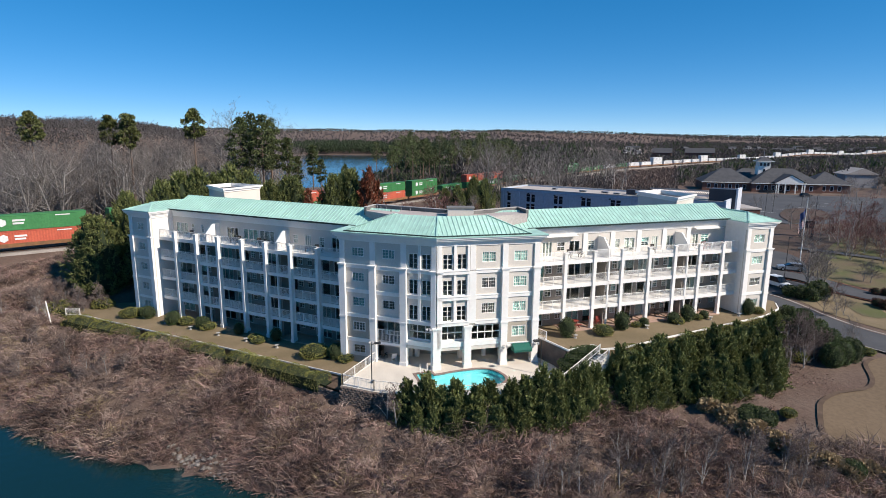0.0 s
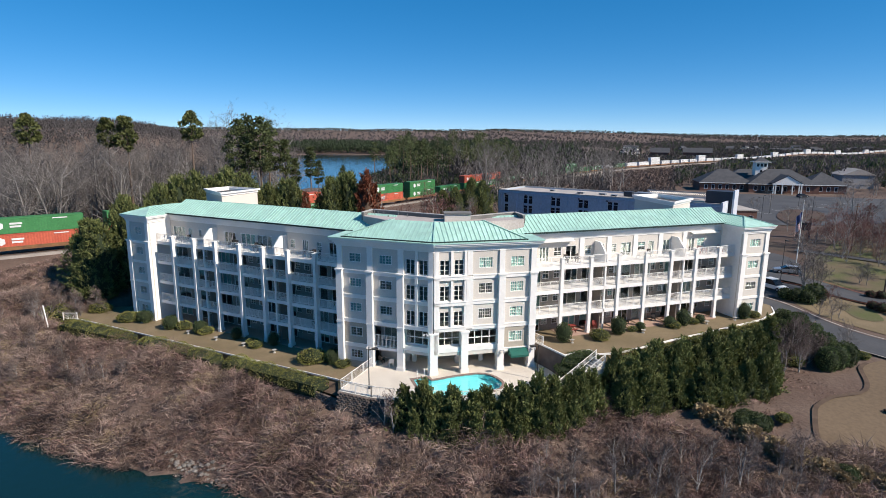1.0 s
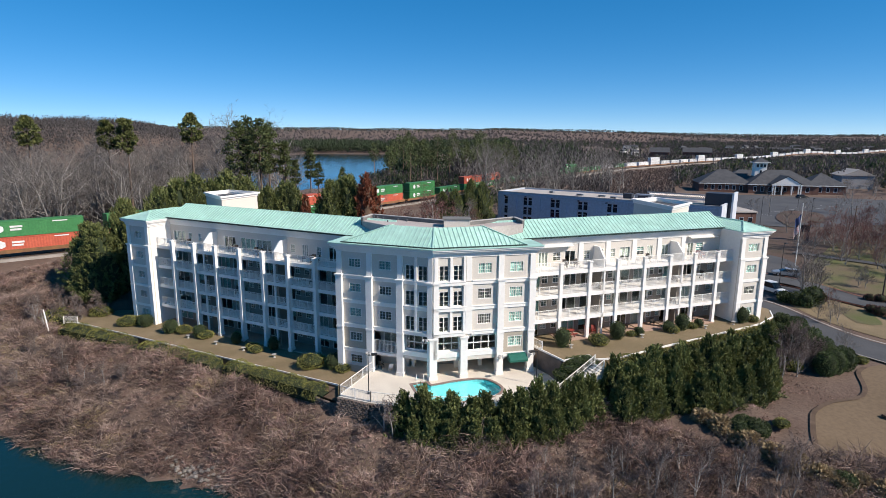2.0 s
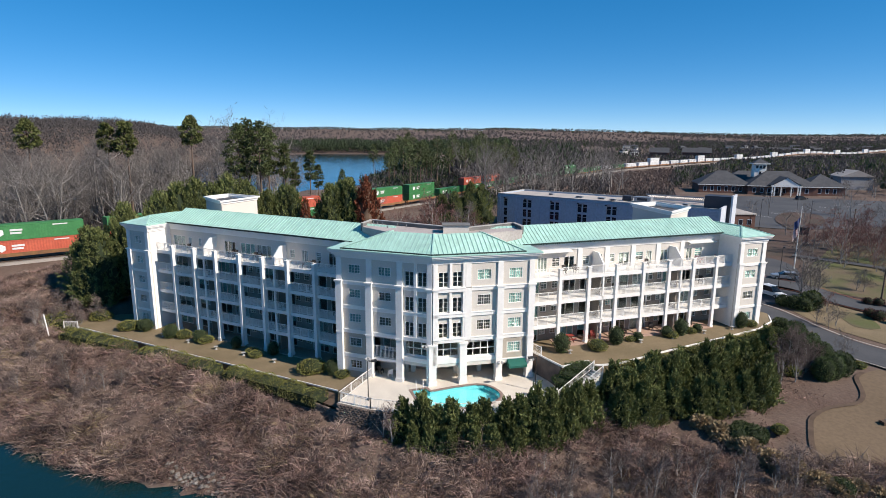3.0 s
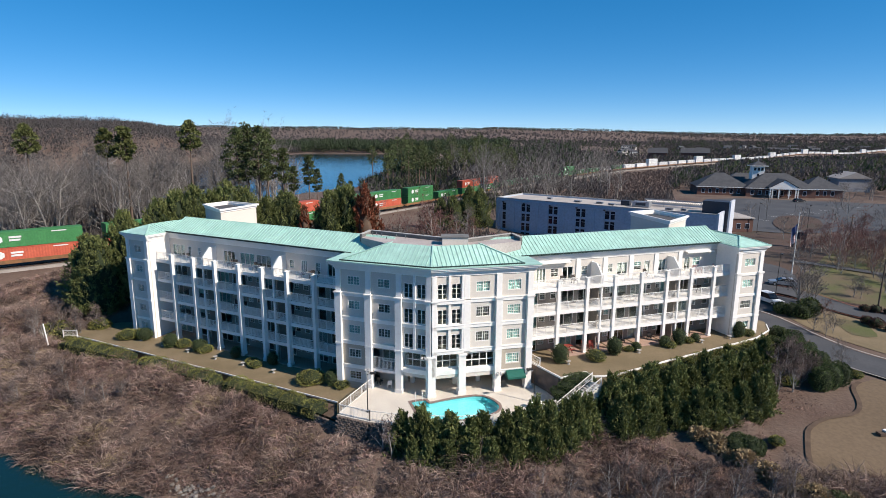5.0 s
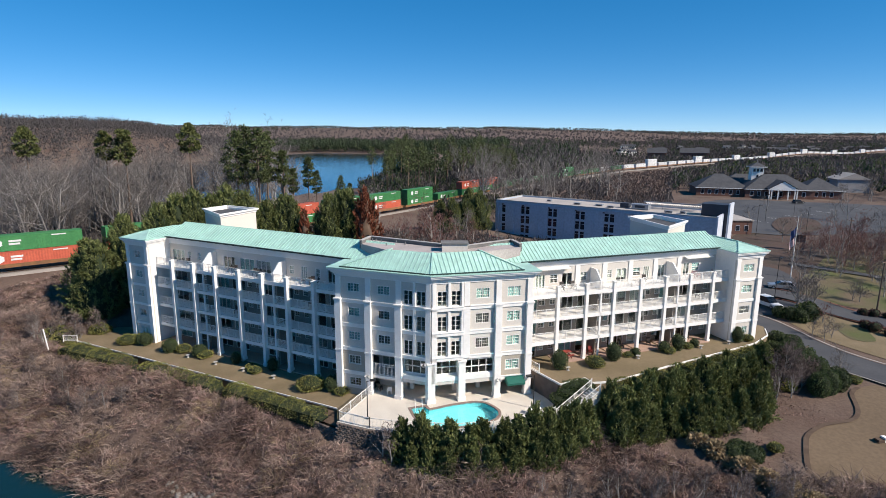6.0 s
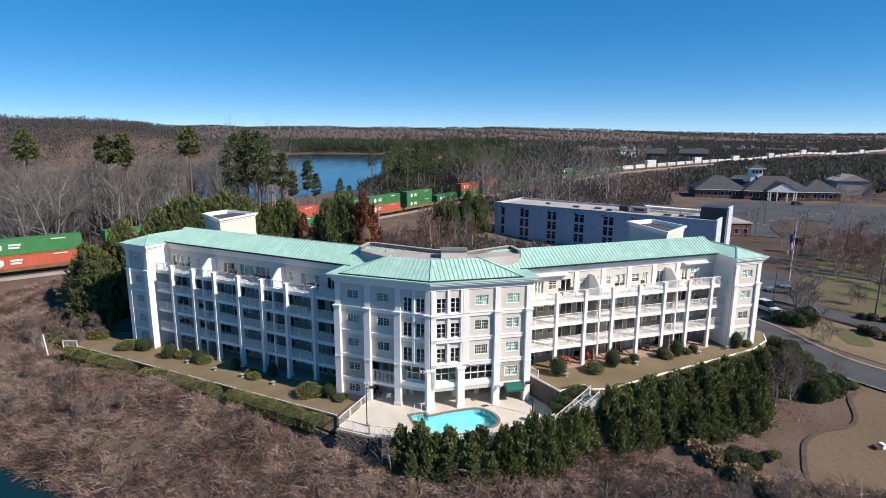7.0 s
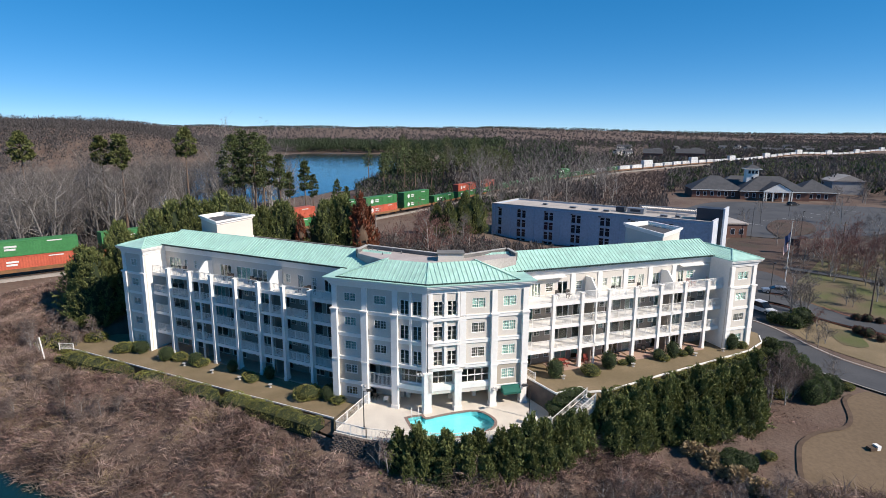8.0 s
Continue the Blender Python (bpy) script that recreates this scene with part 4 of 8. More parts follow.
# ---- plants ----
def tri_mesh(name, tris, material):
    """A mesh of loose triangles, given as an array (n, 3, 3)."""
    t = np.asarray(tris, dtype=np.float32)
    n = len(t)
    me = bpy.data.meshes.new(name)
    me.vertices.add(3 * n)
    me.vertices.foreach_set("co", t.reshape(-1))
    me.loops.add(3 * n)
    me.loops.foreach_set("vertex_index", np.arange(3 * n, dtype=np.int32))
    me.polygons.add(n)
    me.polygons.foreach_set("loop_start", np.arange(0, 3 * n, 3, dtype=np.int32))
    me.polygons.foreach_set("loop_total", np.full(n, 3, dtype=np.int32))
    me.materials.append(material)
    me.update(calc_edges=True)
    me.validate()
    return me


def quad_mesh(name, quads, material):
    q = np.asarray(quads, dtype=np.float32)
    n = len(q)
    me = bpy.data.meshes.new(name)
    me.vertices.add(4 * n)
    me.vertices.foreach_set("co", q.reshape(-1))
    me.loops.add(4 * n)
    me.loops.foreach_set("vertex_index", np.arange(4 * n, dtype=np.int32))
    me.polygons.add(n)
    me.polygons.foreach_set("loop_start", np.arange(0, 4 * n, 4, dtype=np.int32))
    me.polygons.foreach_set("loop_total", np.full(n, 4, dtype=np.int32))
    me.materials.append(material)
    me.update(calc_edges=True)
    me.validate()
    return me


def unit(v):
    return v / np.maximum(np.linalg.norm(v, axis=-1, keepdims=True), 1e-6)


def leaves(base, way, length, width, rng):
    """Kite-shaped leaves or sprays: base points, directions, lengths and widths."""
    n = len(base)
    side = unit(np.cross(way, unit(rng.normal(size=(n, 3)))))
    mid = base + way * (0.45 * length)[:, None]
    tip = base + way * length[:, None]
    w = (width / 2)[:, None] * side
    return np.stack([base, mid + w, tip, mid - w], 1)


def leafy_thing(name, label, category, group, quads, material, core=None, core_mat=None, trunk=None, trunk_mat=None, leaf_name="crown"):
    ob = thing(name, label, category, group)
    me = (tri_mesh if quads.shape[1] == 3 else quad_mesh)(leaf_name, quads, material)
    c = new(leaf_name, me)
    c.parent = ob
    # added closed core, its dark colour stands in for shade between the leaves
    if core is not None:
        part("inner_foliage", core, core_mat or M_SHADECORE, ob, smooth=True)
    if trunk is not None:
        part("trunk", trunk, trunk_mat or M_BARK, ob)
    return ob


def blob(rx, ry, rz, z0, rng, seg=10, rings=6, wob=0.18):
    """A lumpy rounded body standing on z0."""
    s = Shape()
    pts, faces = [], []
    for j in range(rings + 1):
        th = math.pi * j / rings
        for i in range(seg):
            ph = 2 * math.pi * i / seg
            k = 1 + wob * (rng.random() - 0.5)
            pts.append((rx * k * math.sin(th) * math.cos(ph), ry * k * math.sin(th) * math.sin(ph), z0 + rz * (1 + k * -math.cos(th))))
    for j in range(rings):
        for i in range(seg):
            a, b = j * seg + i, j * seg + (i + 1) % seg
            faces.append((a, b, b + seg, a + seg))
    return s.add(pts, faces)


def cypress(seed, h, r, n, label, group, material, leaf=0.34, slim=1.25, category="conifer", name="cypress_tree"):
    """A dense pointed conifer: trunk, a dark core coloured as inner shade and many small sprays with an uneven outline.
    """
    rng = np.random.default_rng(seed)
    lobes = rng.uniform(0, 6.28, 7), rng.uniform(0.05, 0.13, 7), rng.integers(2, 7, 7)

    def radius(f, ph):
        base = r * np.minimum(1, (f * 6 + 0.55)) * (1 - f ** slim) ** 0.78
        lob = sum(a * np.sin(k * ph + p + 9 * f) for p, a, k in zip(*lobes))
        return np.maximum(base * (1 + lob), 0.03)
    # plumes: side branches that sweep outwards and up, each set with flat sprays
    per = 24
    m = n // per
    f = np.sort(rng.random(m) ** 1.12)
    ph = rng.uniform(0, 2 * math.pi, m)
    rad = radius(f, ph) * rng.uniform(0.74, 0.92, m)
    foot = np.stack([rad * np.cos(ph), rad * np.sin(ph), 0.1 + f * h * 0.95], 1)
    out = unit(np.stack([np.cos(ph), np.sin(ph), rng.uniform(0.35, 1.3, m) + 1.2 * f], 1) + 0.2 * rng.normal(size=(m, 3)))
    ln = (0.5 + 0.28 * r) * rng.uniform(0.55, 1.2, m) * (1 - 0.45 * f)
    s = np.tile(np.linspace(0.0, 1.0, per), m)
    foot, out, ln = np.repeat(foot, per, 0), np.repeat(out, per, 0), np.repeat(ln, per)
    base = foot + out * (s * ln)[:, None] + rng.normal(size=(m * per, 3)) * (0.17 * ln * (1 - 0.75 * s))[:, None]
    base[:, 2] += 0.16 * ln * s ** 2
    way = unit(out + np.array([0, 0, 0.35]) + 0.55 * rng.normal(size=(m * per, 3)))
    L = leaf * rng.uniform(0.6, 1.4, m * per)
    side = unit(np.cross(way, unit(rng.normal(size=(m * per, 3))))) * (L * rng.uniform(0.2, 0.32, m * per))[:, None]
    sprays = np.stack([base - side, base + side, base + way * L[:, None]], 1)
    # core behind the sprays, painted as the shade inside the tree
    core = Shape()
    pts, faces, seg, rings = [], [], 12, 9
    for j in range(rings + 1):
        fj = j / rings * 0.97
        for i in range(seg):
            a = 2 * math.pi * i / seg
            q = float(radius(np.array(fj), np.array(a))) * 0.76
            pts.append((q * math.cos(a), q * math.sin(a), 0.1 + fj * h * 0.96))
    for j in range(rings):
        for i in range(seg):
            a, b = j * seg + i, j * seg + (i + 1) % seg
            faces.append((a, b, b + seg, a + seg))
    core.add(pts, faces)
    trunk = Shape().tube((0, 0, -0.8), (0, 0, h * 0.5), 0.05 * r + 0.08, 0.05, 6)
    return leafy_thing(name, label, category, group, sprays, material, core, M_SHADECORE, trunk, M_BARK)


def shrub(seed, rx, ry, rz, n, label, group, material, leaf=0.16, name="shrub", core_mat=None):
    rng = np.random.default_rng(seed)
    d = unit(rng.normal(size=(n, 3)))
    k = rng.uniform(0.86, 1.04, n) * (1 + 0.07 * np.sin(5 * d[:, 0] + seed) * np.cos(4 * d[:, 1]))
    base = d * k[:, None] * np.array([rx, ry, rz]) + np.array([0, 0, rz * 0.9])
    way = unit(d + 0.7 * rng.normal(size=(n, 3)))
    L = leaf * rng.uniform(0.6, 1.5, n)
    quads = leaves(base, way, L, L * rng.uniform(0.4, 0.7, n), rng)
    # core just under the leaves, dark to give the shrub its inner shade
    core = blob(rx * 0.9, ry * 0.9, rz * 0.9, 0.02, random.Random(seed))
    return leafy_thing(name, label, "shrub", group, quads, material, core, core_mat or M_SHADECORE, leaf_name="foliage")


def bare_tree(seed, h, spread, label, group, twig_mat, bark=None, fork=0.3, density=1.0, name="bare_tree"):
    """A leafless tree: tapered trunk, forking limbs, branches and fine twigs."""
    rng = random.Random(seed)
    wood = Shape()
    strips = []

    def vec(s=1.0):
        return Vector((rng.gauss(0, s), rng.gauss(0, s), rng.gauss(0, s)))

    def flat(a, b, w0, w1):
        d = b - a
        s = d.cross(vec()).normalized()
        strips.append([a - s * w0, a + s * w0, b])

    def grow(p, d, length, r, level):
        n = (5, 4, 2, 2, 1)[level]
        step = length / n
        nodes = [p]
        for i in range(n):
            up = Vector((0, 0, 1)) * (0.05, 0.16, 0.12, 0.06, 0.0)[level]
            d = (d + vec((0.05, 0.13, 0.17, 0.2, 0.2)[level]) + up).normalized()
            q = p + d * step
            ra, rb = r * (1 - i / n * 0.62), r * (1 - (i + 1) / n * 0.62)
            if level < 2:
                wood.tube(p, q, ra, rb, 5 if level == 0 else 4, cap=False)
            elif level == 2:
                flat(p, q, ra * 1.2, rb)
                flat(p, q, ra * 1.2, rb)
            else:
                flat(p, q, ra * 1.25, rb)
            p = q
            nodes.append(p)
        if level == 4:
            return
        kids = (int(11 * density), int(7 * density), int(5 * density), 4)[level]
        for k in range(kids):
            t = rng.uniform(fork if level == 0 else 0.2, 1.0)
            i = min(int(t * n), n - 1)
            o = nodes[i].lerp(nodes[i + 1], t * n - i)
            side = d.cross(vec()).normalized()
            ang = rng.uniform(0.5, 1.0) if level else rng.uniform(0.45, 0.95) * spread
            way = (d * math.cos(ang) + side * math.sin(ang)).normalized()
            ln = length * ((0.62, 0.55, 0.5, 0.55)[level]) * rng.uniform(0.6, 1.1) * (1.15 - 0.45 * t if level == 0 else 1)
            grow(o, way, ln, max(r * (0.42, 0.45, 0.42, 0.5)[level] * (1.1 - 0.5 * t), 0.017), level + 1)

    grow(Vector((0, 0, -0.3)), Vector((0, 0, 1)), h * 0.72, h * 0.013 + 0.03, 0)
    ob = thing(name, label, "tree", group)
    part("trunk", wood, bark or M_BARK, ob, smooth=True)
    me = tri_mesh("crown", [[tuple(q) for q in s] for s in strips], twig_mat)
    c = new("crown", me)
    c.parent = ob
    return ob


def pine(seed, h, r, label, group, material, crown=0.5, clumps=36, n=44, needle=1.0, name="pine_tree"):
    """A tall pine: bare lower trunk, limbs and ragged needle clumps in the upper part."""
    rng = np.random.default_rng(seed)
    wood = Shape()
    wood.tube((0, 0, -0.4), (0.1, 0, h * 0.55), 0.013 * h, 0.009 * h, 6, cap=False)
    wood.tube((0.1, 0, h * 0.55), (0, 0.1, h * 0.97), 0.009 * h, 0.03, 5, cap=False)
    quads = []
    for k in range(clumps):
        f = 1 - crown + crown * (k + 0.5) / clumps
        ph = k * 2.4 + rng.uniform(-0.5, 0.5)
        g = (f - (1 - crown)) / crown
        out = r * (0.45 + 0.75 * math.sin(math.pi * min(1, g * 0.85 + 0.12))) * rng.uniform(0.55, 1.1) * (1 - 0.55 * g ** 2)
        c = np.array([out * math.cos(ph), out * math.sin(ph), h * f + rng.uniform(-0.4, 0.6)])
        wood.tube((0, 0, h * f - 0.25 * out), tuple(c), 0.07, 0.025, 3, cap=False)
        rad = r * rng.uniform(0.28, 0.46)
        d = unit(rng.normal(size=(n, 3)))
        base = c + d * rad * np.array([1, 1, 0.55]) * rng.uniform(0.3, 1.0, (n, 1))
        way = unit(d + np.array([0, 0, 0.5]) + 0.5 * rng.normal(size=(n, 3)))
        L = needle * rng.uniform(0.5, 1.1, n)
        quads.append(leaves(base, way, L, L * 0.5, rng))
    ob = thing(name, label, "tree", group)
    part("trunk", wood, M_PINEBARK, ob, smooth=True)
    c = new("crown", quad_mesh("crown", np.concatenate(quads), material))
    c.parent = ob
    return ob


def plant(proto, x, y, scale=1.0, turn=0.0, z=None, tall=1.0):
    """A copy of a plant at a place of the plan."""
    m = Matrix.Translation((x, y, gz(x, y) if z is None else z)) @ Matrix.Rotation(turn, 4, "Z")
    c = copy_thing(proto, m)
    c.scale = (scale, scale, scale * tall)
    return c


def drop_proto(ob):
    for o in (*ob.children_recursive, ob):
        bpy.data.objects.remove(o)


# ---- pool deck, lawns, walls and steps ----
DECK_EDGE = [(-9.4, 61.2), (-12.25, 52.7), (-8.7, 51.45), (-5.8, 50.95), (0.0, 50.75), (6.0, 51.75), (11.3, 55.2), (10.9, 57.8), (9.2, 62.0), (4.0, 67.0), (-6.0, 67.0)]
POOL = [(-4.83, 55.9), (-3.35, 56.45), (-2.85, 55.75), (-0.4, 56.9), (2.2, 57.75), (3.45, 57.45), (4.45, 56.25), (4.65, 55.35), (4.3, 54.3), (2.7, 53.0), (1.0, 52.45), (-1.0, 52.25), (-2.9, 52.5), (-3.9, 53.6)]


def grow_poly(poly, d):
    """The polygon moved outwards by d (counter-clockwise) or inwards (minus)."""
    n, out = len(poly), []
    area = sum(poly[i][0] * poly[(i + 1) % n][1] - poly[(i + 1) % n][0] * poly[i][1] for i in range(n))
    sg = 1 if area > 0 else -1
    for i in range(n):
        a, b, c = (Vector(poly[(i + k) % n]) for k in (-1, 0, 1))
        d0, d1 = (b - a).normalized(), (c - b).normalized()
        nn = (Vector((d0.y, -d0.x)) + Vector((d1.y, -d1.x))).normalized() * sg
        k = max(0.5, abs(nn.dot(Vector((d0.y, -d0.x)))))
        q = b + nn * d / k
        out.append((q.x, q.y))
    return out


def ring(poly, width, z0, z1):
    """An upright-sided band along the outside of a polygon."""
    s = Shape()
    out = grow_poly(poly, width)
    n = len(poly)
    p = [(x, y, z) for z in (z0, z1) for pts in (poly, out) for x, y in pts]
    f = []
    for i in range(n):
        j = (i + 1) % n
        f += [(i, n + i, n + j, j), (2 * n + j, 3 * n + j, 3 * n + i, 2 * n + i), (n + i, 3 * n + i, 3 * n + j, n + j), (j, 2 * n + j, 2 * n + i, i)]
    return s.add(p, f)


def deck_slab():
    """The pool deck with the pool's hole cut out of its top."""
    bm = bmesh.new()
    outer = [bm.verts.new((x, y, DECK)) for x, y in DECK_EDGE]
    hole = grow_poly(smooth_pool, 0.28)
    inner = [bm.verts.new((x, y, DECK)) for x, y in hole]
    edges = [bm.edges.new((a, b)) for ringv in (outer, inner) for a, b in zip(ringv, ringv[1:] + ringv[:1])]
    bmesh.ops.triangle_fill(bm, edges=edges, use_beauty=True)
    wrong = [f for f in bm.faces if bool(inside(f.calc_center_median().x, f.calc_center_median().y, hole))]
    bmesh.ops.delete(bm, geom=wrong, context="FACES_ONLY")
    bmesh.ops.recalc_face_normals(bm, faces=bm.faces[:])
    for f in bm.faces:
        if f.normal.z < 0:
            f.normal_flip()
    n = len(outer)
    low = [bm.verts.new((x, y, DECK - 0.35)) for x, y in DECK_EDGE]
    for i in range(n):
        j = (i + 1) % n
        bm.faces.new((outer[i], low[i], low[j], outer[j]))
    me = bpy.data.meshes.new("pool_deck")
    bm.to_mesh(me)
    bm.free()
    me.materials.append(M_CONC)
    return tagged(new("pavement_deck", me), "cream concrete pool deck paving", "pavement", kind="structure")


smooth_pool = [tuple(p) for p in catmull(POOL + [POOL[0]], 0.6)[:-1]]
deck_slab()
pool = thing("swimming_pool", "turquoise swimming pool with dark tile coping set in the deck", "pool")
basin = ring(smooth_pool, 0.28, DECK - 1.3, DECK - 0.02)
part("basin_wall", basin, M_TEALPOOL, pool)
basin_box = Shape().box(-5.6, 5.3, 51.7, 58.6, DECK - 1.45, DECK - 1.2)
part("basin_floor", basin_box, M_TEALPOOL, pool)
part("coping", ring(smooth_pool, 0.32, DECK - 0.1, DECK + 0.035), M_COPING, pool)
M_POOLWATER = glassy("pool_water", (0.62, 0.96, 0.98), 0.08)
_w = M_POOLWATER.node_tree
_n = _w.nodes.new("ShaderNodeTexNoise")
_n.inputs["Scale"].default_value = 2.5
_b = _w.nodes.new("ShaderNodeBump")
_b.inputs["Strength"].default_value, _b.inputs["Distance"].default_value = 0.3, 0.03
_w.links.new(_n.outputs["Fac"], _b.inputs["Height"])
_w.links.new(_b.outputs[0], _w.nodes["Principled BSDF"].inputs["Normal"])
pw = part("pool_surface", Shape().add([(x, y, DECK - 0.16) for x, y in smooth_pool[::-1]], [tuple(range(len(smooth_pool)))]), M_POOLWATER, pool)
pw.visible_shadow = False
for k in range(3):
    part("pool_step", Shape().prism([(-4.6 + 0.3 * k, 55.7 - 0.2 * k), (-3.4 + 0.12 * k, 56.2 - 0.3 * k), (-3.1, 55.4 - 0.3 * k), (-4.3 + 0.3 * k, 55.0 - 0.2 * k)][::-1], DECK - 1.25, DECK - 0.35 - 0.25 * k), M_TEALPOOL, pool)
for k in range(2):
    ax, ay = -4.5 + 0.75 * k, 56.25 + 0.22 * k
    hr = Shape()
    pts = [(ax, ay + 0.5, DECK), (ax, ay + 0.5, DECK + 0.8), (ax + 0.05, ay + 0.2, DECK + 0.95), (ax + 0.2, ay - 0.7, DECK + 0.25), (ax + 0.22, ay - 0.75, DECK - 0.4)]
    for a, b in zip(pts[:-1], pts[1:]):
        hr.tube(a, b, 0.02, 0.02, 6)
    part("hand_rail", hr, M_WHITE, pool)


def lawn_slab(name, poly, zf, thick, material, label):
    """A lawn terrace with upright edges; zf gives its height."""
    s = Shape()
    n = len(poly)
    s.add([(x, y, zf(x, y)) for x, y in poly] + [(x, y, zf(x, y) - thick) for x, y in poly],
          [tuple(range(n))] + [(i, n + i, n + (i + 1) % n, (i + 1) % n) for i in range(n)])
    return tagged(part(name, s, material), label, "lawn", kind="structure")


def z_left(x, y):
    return -0.05


def z_right(x, y):
    return LAWN_R


LL = [(-55.64, 74.9), (-13.1, 56.45), (-12.3, 53.0), (-9.5, 61.3), (-11.0, 66.0), (-45, 82), (-53, 81), (-58, 77.5)]
lawn_slab("lawn_left", LL, z_left, 2.7, M_LAWN, "dormant brown lower lawn strip beside the balconies")
LR = [(8.6, 62.0), (11.55, 57.6), (14.6, 59.4), (15.2, 58.2), (17.5, 58.6), (24.9, 63.1), (27.1, 64.35), (35.5, 69.2), (39.6, 71.65), (42.9, 74.85), (44.2, 78.5), (42.0, 82.0), (36.0, 80.0), (11.0, 70.0), (8.0, 67.0)]
lawn_slab("lawn_right", LR, z_right, 5.0, M_LAWN, "dormant brown upper lawn terrace beside the balconies")


def kerb_line(name, pts, zf, w, h, label, material=M_WHITE):
    s = Shape()
    for a, b in zip(pts[:-1], pts[1:]):
        s.bar((a[0], a[1], zf(*a) + h / 2 - 0.05), (b[0], b[1], zf(*b) + h / 2 - 0.05), w, h + 0.1)
    return tagged(part(name, s, material), label, "kerb", kind="structure")


kerb_line("trim_lawn_left", [(-55.64, 74.9), (-13.1, 56.45)], z_left, 0.1, 0.07, "white edging along the lower lawn")
kerb_line("trim_lawn_right", [(8.6, 62.0), (11.55, 57.6), (14.6, 59.4), (15.2, 58.2), (17.5, 58.6), (24.9, 63.1), (27.1, 64.35), (35.5, 69.2), (39.6, 71.65), (42.9, 74.85), (43.9, 77.5)], z_right, 0.13, 0.09, "white edging along the upper lawn")
# patios under the right wing
for u0, u1 in zip(R_POSTS[:-1], R_POSTS[1:]):
    tagged(part("patio", Shape(WR).box(u0 + 0.15, u1 - 0.15, -0.6, 2.4, LAWN_R - 0.1, LAWN_R + 0.06), M_SLAB), "reddish paved patio under a balcony", "patio", "patios under the balconies", "structure")
# dark paving colour here stands in for shade on the lowest storey
tagged(part("patio_strip", Shape(WL).box(-4.8, 27.5, -0.3, 2.4, -0.4, 0.08), M_SLAB), "reddish paved patio strip, darkened for the shade under the balconies", "patio", kind="structure")


def block_wall(pts, z_top, courses, label):
    """A retaining wall of rough concrete blocks laid in courses."""
    wall = thing("wall_retaining", label, "wall", kind="structure")
    s = Shape()
    rng = random.Random(5)
    for (a, b) in zip(pts[:-1], pts[1:]):
        a, b = Vector(a), Vector(b)
        ln, ang = (b - a).length, math.degrees(math.atan2(b.y - a.y, b.x - a.x))
        for c in range(courses):
            z1 = z_top - 0.2 * c
            m = frm(a.x, a.y, ang)
            off = 0.22 * (c % 2)
            k = 0
            while k * 0.45 + off < ln:
                u = k * 0.45 + off
                j = rng.uniform(-0.035, 0.035) - 0.05 * c
                w = min(0.43, ln - u)
                if w > 0.1:
                    s.add([(u, j, z1 - 0.19), (u + w, j, z1 - 0.19), (u + w, 0.5, z1 - 0.19), (u, 0.5, z1 - 0.19),
                           (u + 0.04, j - 0.04 + 0.02, z1), (u + w - 0.04, j - 0.02, z1), (u + w, 0.5, z1), (u, 0.5, z1),
                           (u + w * 0.5, j - 0.1, z1 - 0.1)],
                          [(4, 5, 6, 7), (0, 1, 8), (1, 5, 8), (5, 4, 8), (4, 0, 8), (1, 2, 6, 5), (0, 4, 7, 3)], m)
                k += 1
    ob = part("blocks", s, M_BLOCK, wall)
    tagged(ob, kind="stuff")
    return wall


block_wall([(-27.0, 60.9), (-19.0, 56.7), (-12.35, 52.5)], -0.4, 10, "dark brown segmental block wall under the clipped hedge")
block_wall([(-12.35, 52.5), (-8.75, 51.2), (-5.8, 50.7), (-0.2, 50.5), (6.1, 51.5), (11.5, 55.0)], DECK - 0.04, 14, "dark brown segmental block retaining wall under the pool deck")
tagged(part("hedge_bed", Shape().prism([(-27.0, 61.0), (-19.0, 56.85), (-12.4, 52.7), (-12.3, 53.2), (-13.1, 56.4), (-27.5, 62.7)], -2.2, -0.4), M_MULCH), "dark mulched strip under the clipped hedge", "ground", kind="structure")
# wall and planted bank between deck and right lawn
side = Shape()
side.bar((8.75, 62.0, 1.2), (11.45, 57.75, 1.2), 0.35, 3.2)
tagged(part("wall_side", side, M_BLOCK), "dark retaining wall beside the pool deck", "wall", kind="structure")
bank = Shape()
bank.add([(11.5, 57.6, 2.8), (10.95, 55.35, 0.5), (14.75, 57.45, 2.55), (15.1, 58.15, 2.8), (14.6, 59.3, 2.85), (11.2, 57.75, 0.4)], [(0, 1, 2, 3, 4), (0, 5, 1)])
tagged(part("planting_bed", bank, M_MULCH), "mulched planting bed above the deck wall", "ground", kind="structure")

# steps from the deck up to the right lawn
steps = thing("outdoor_steps", "concrete steps with white rails between deck and lawn", "stairs")
N_STEP = 15
m_st = frm(11.4, 53.5, 29.0)
for i in range(N_STEP):
    part("step", Shape(m_st).box(i * 0.31, i * 0.31 + 0.33, 0, 1.5, DECK - 0.6 + 0.163 * i * 0.9, DECK + 0.163 * (i + 1)), M_CONC, steps)
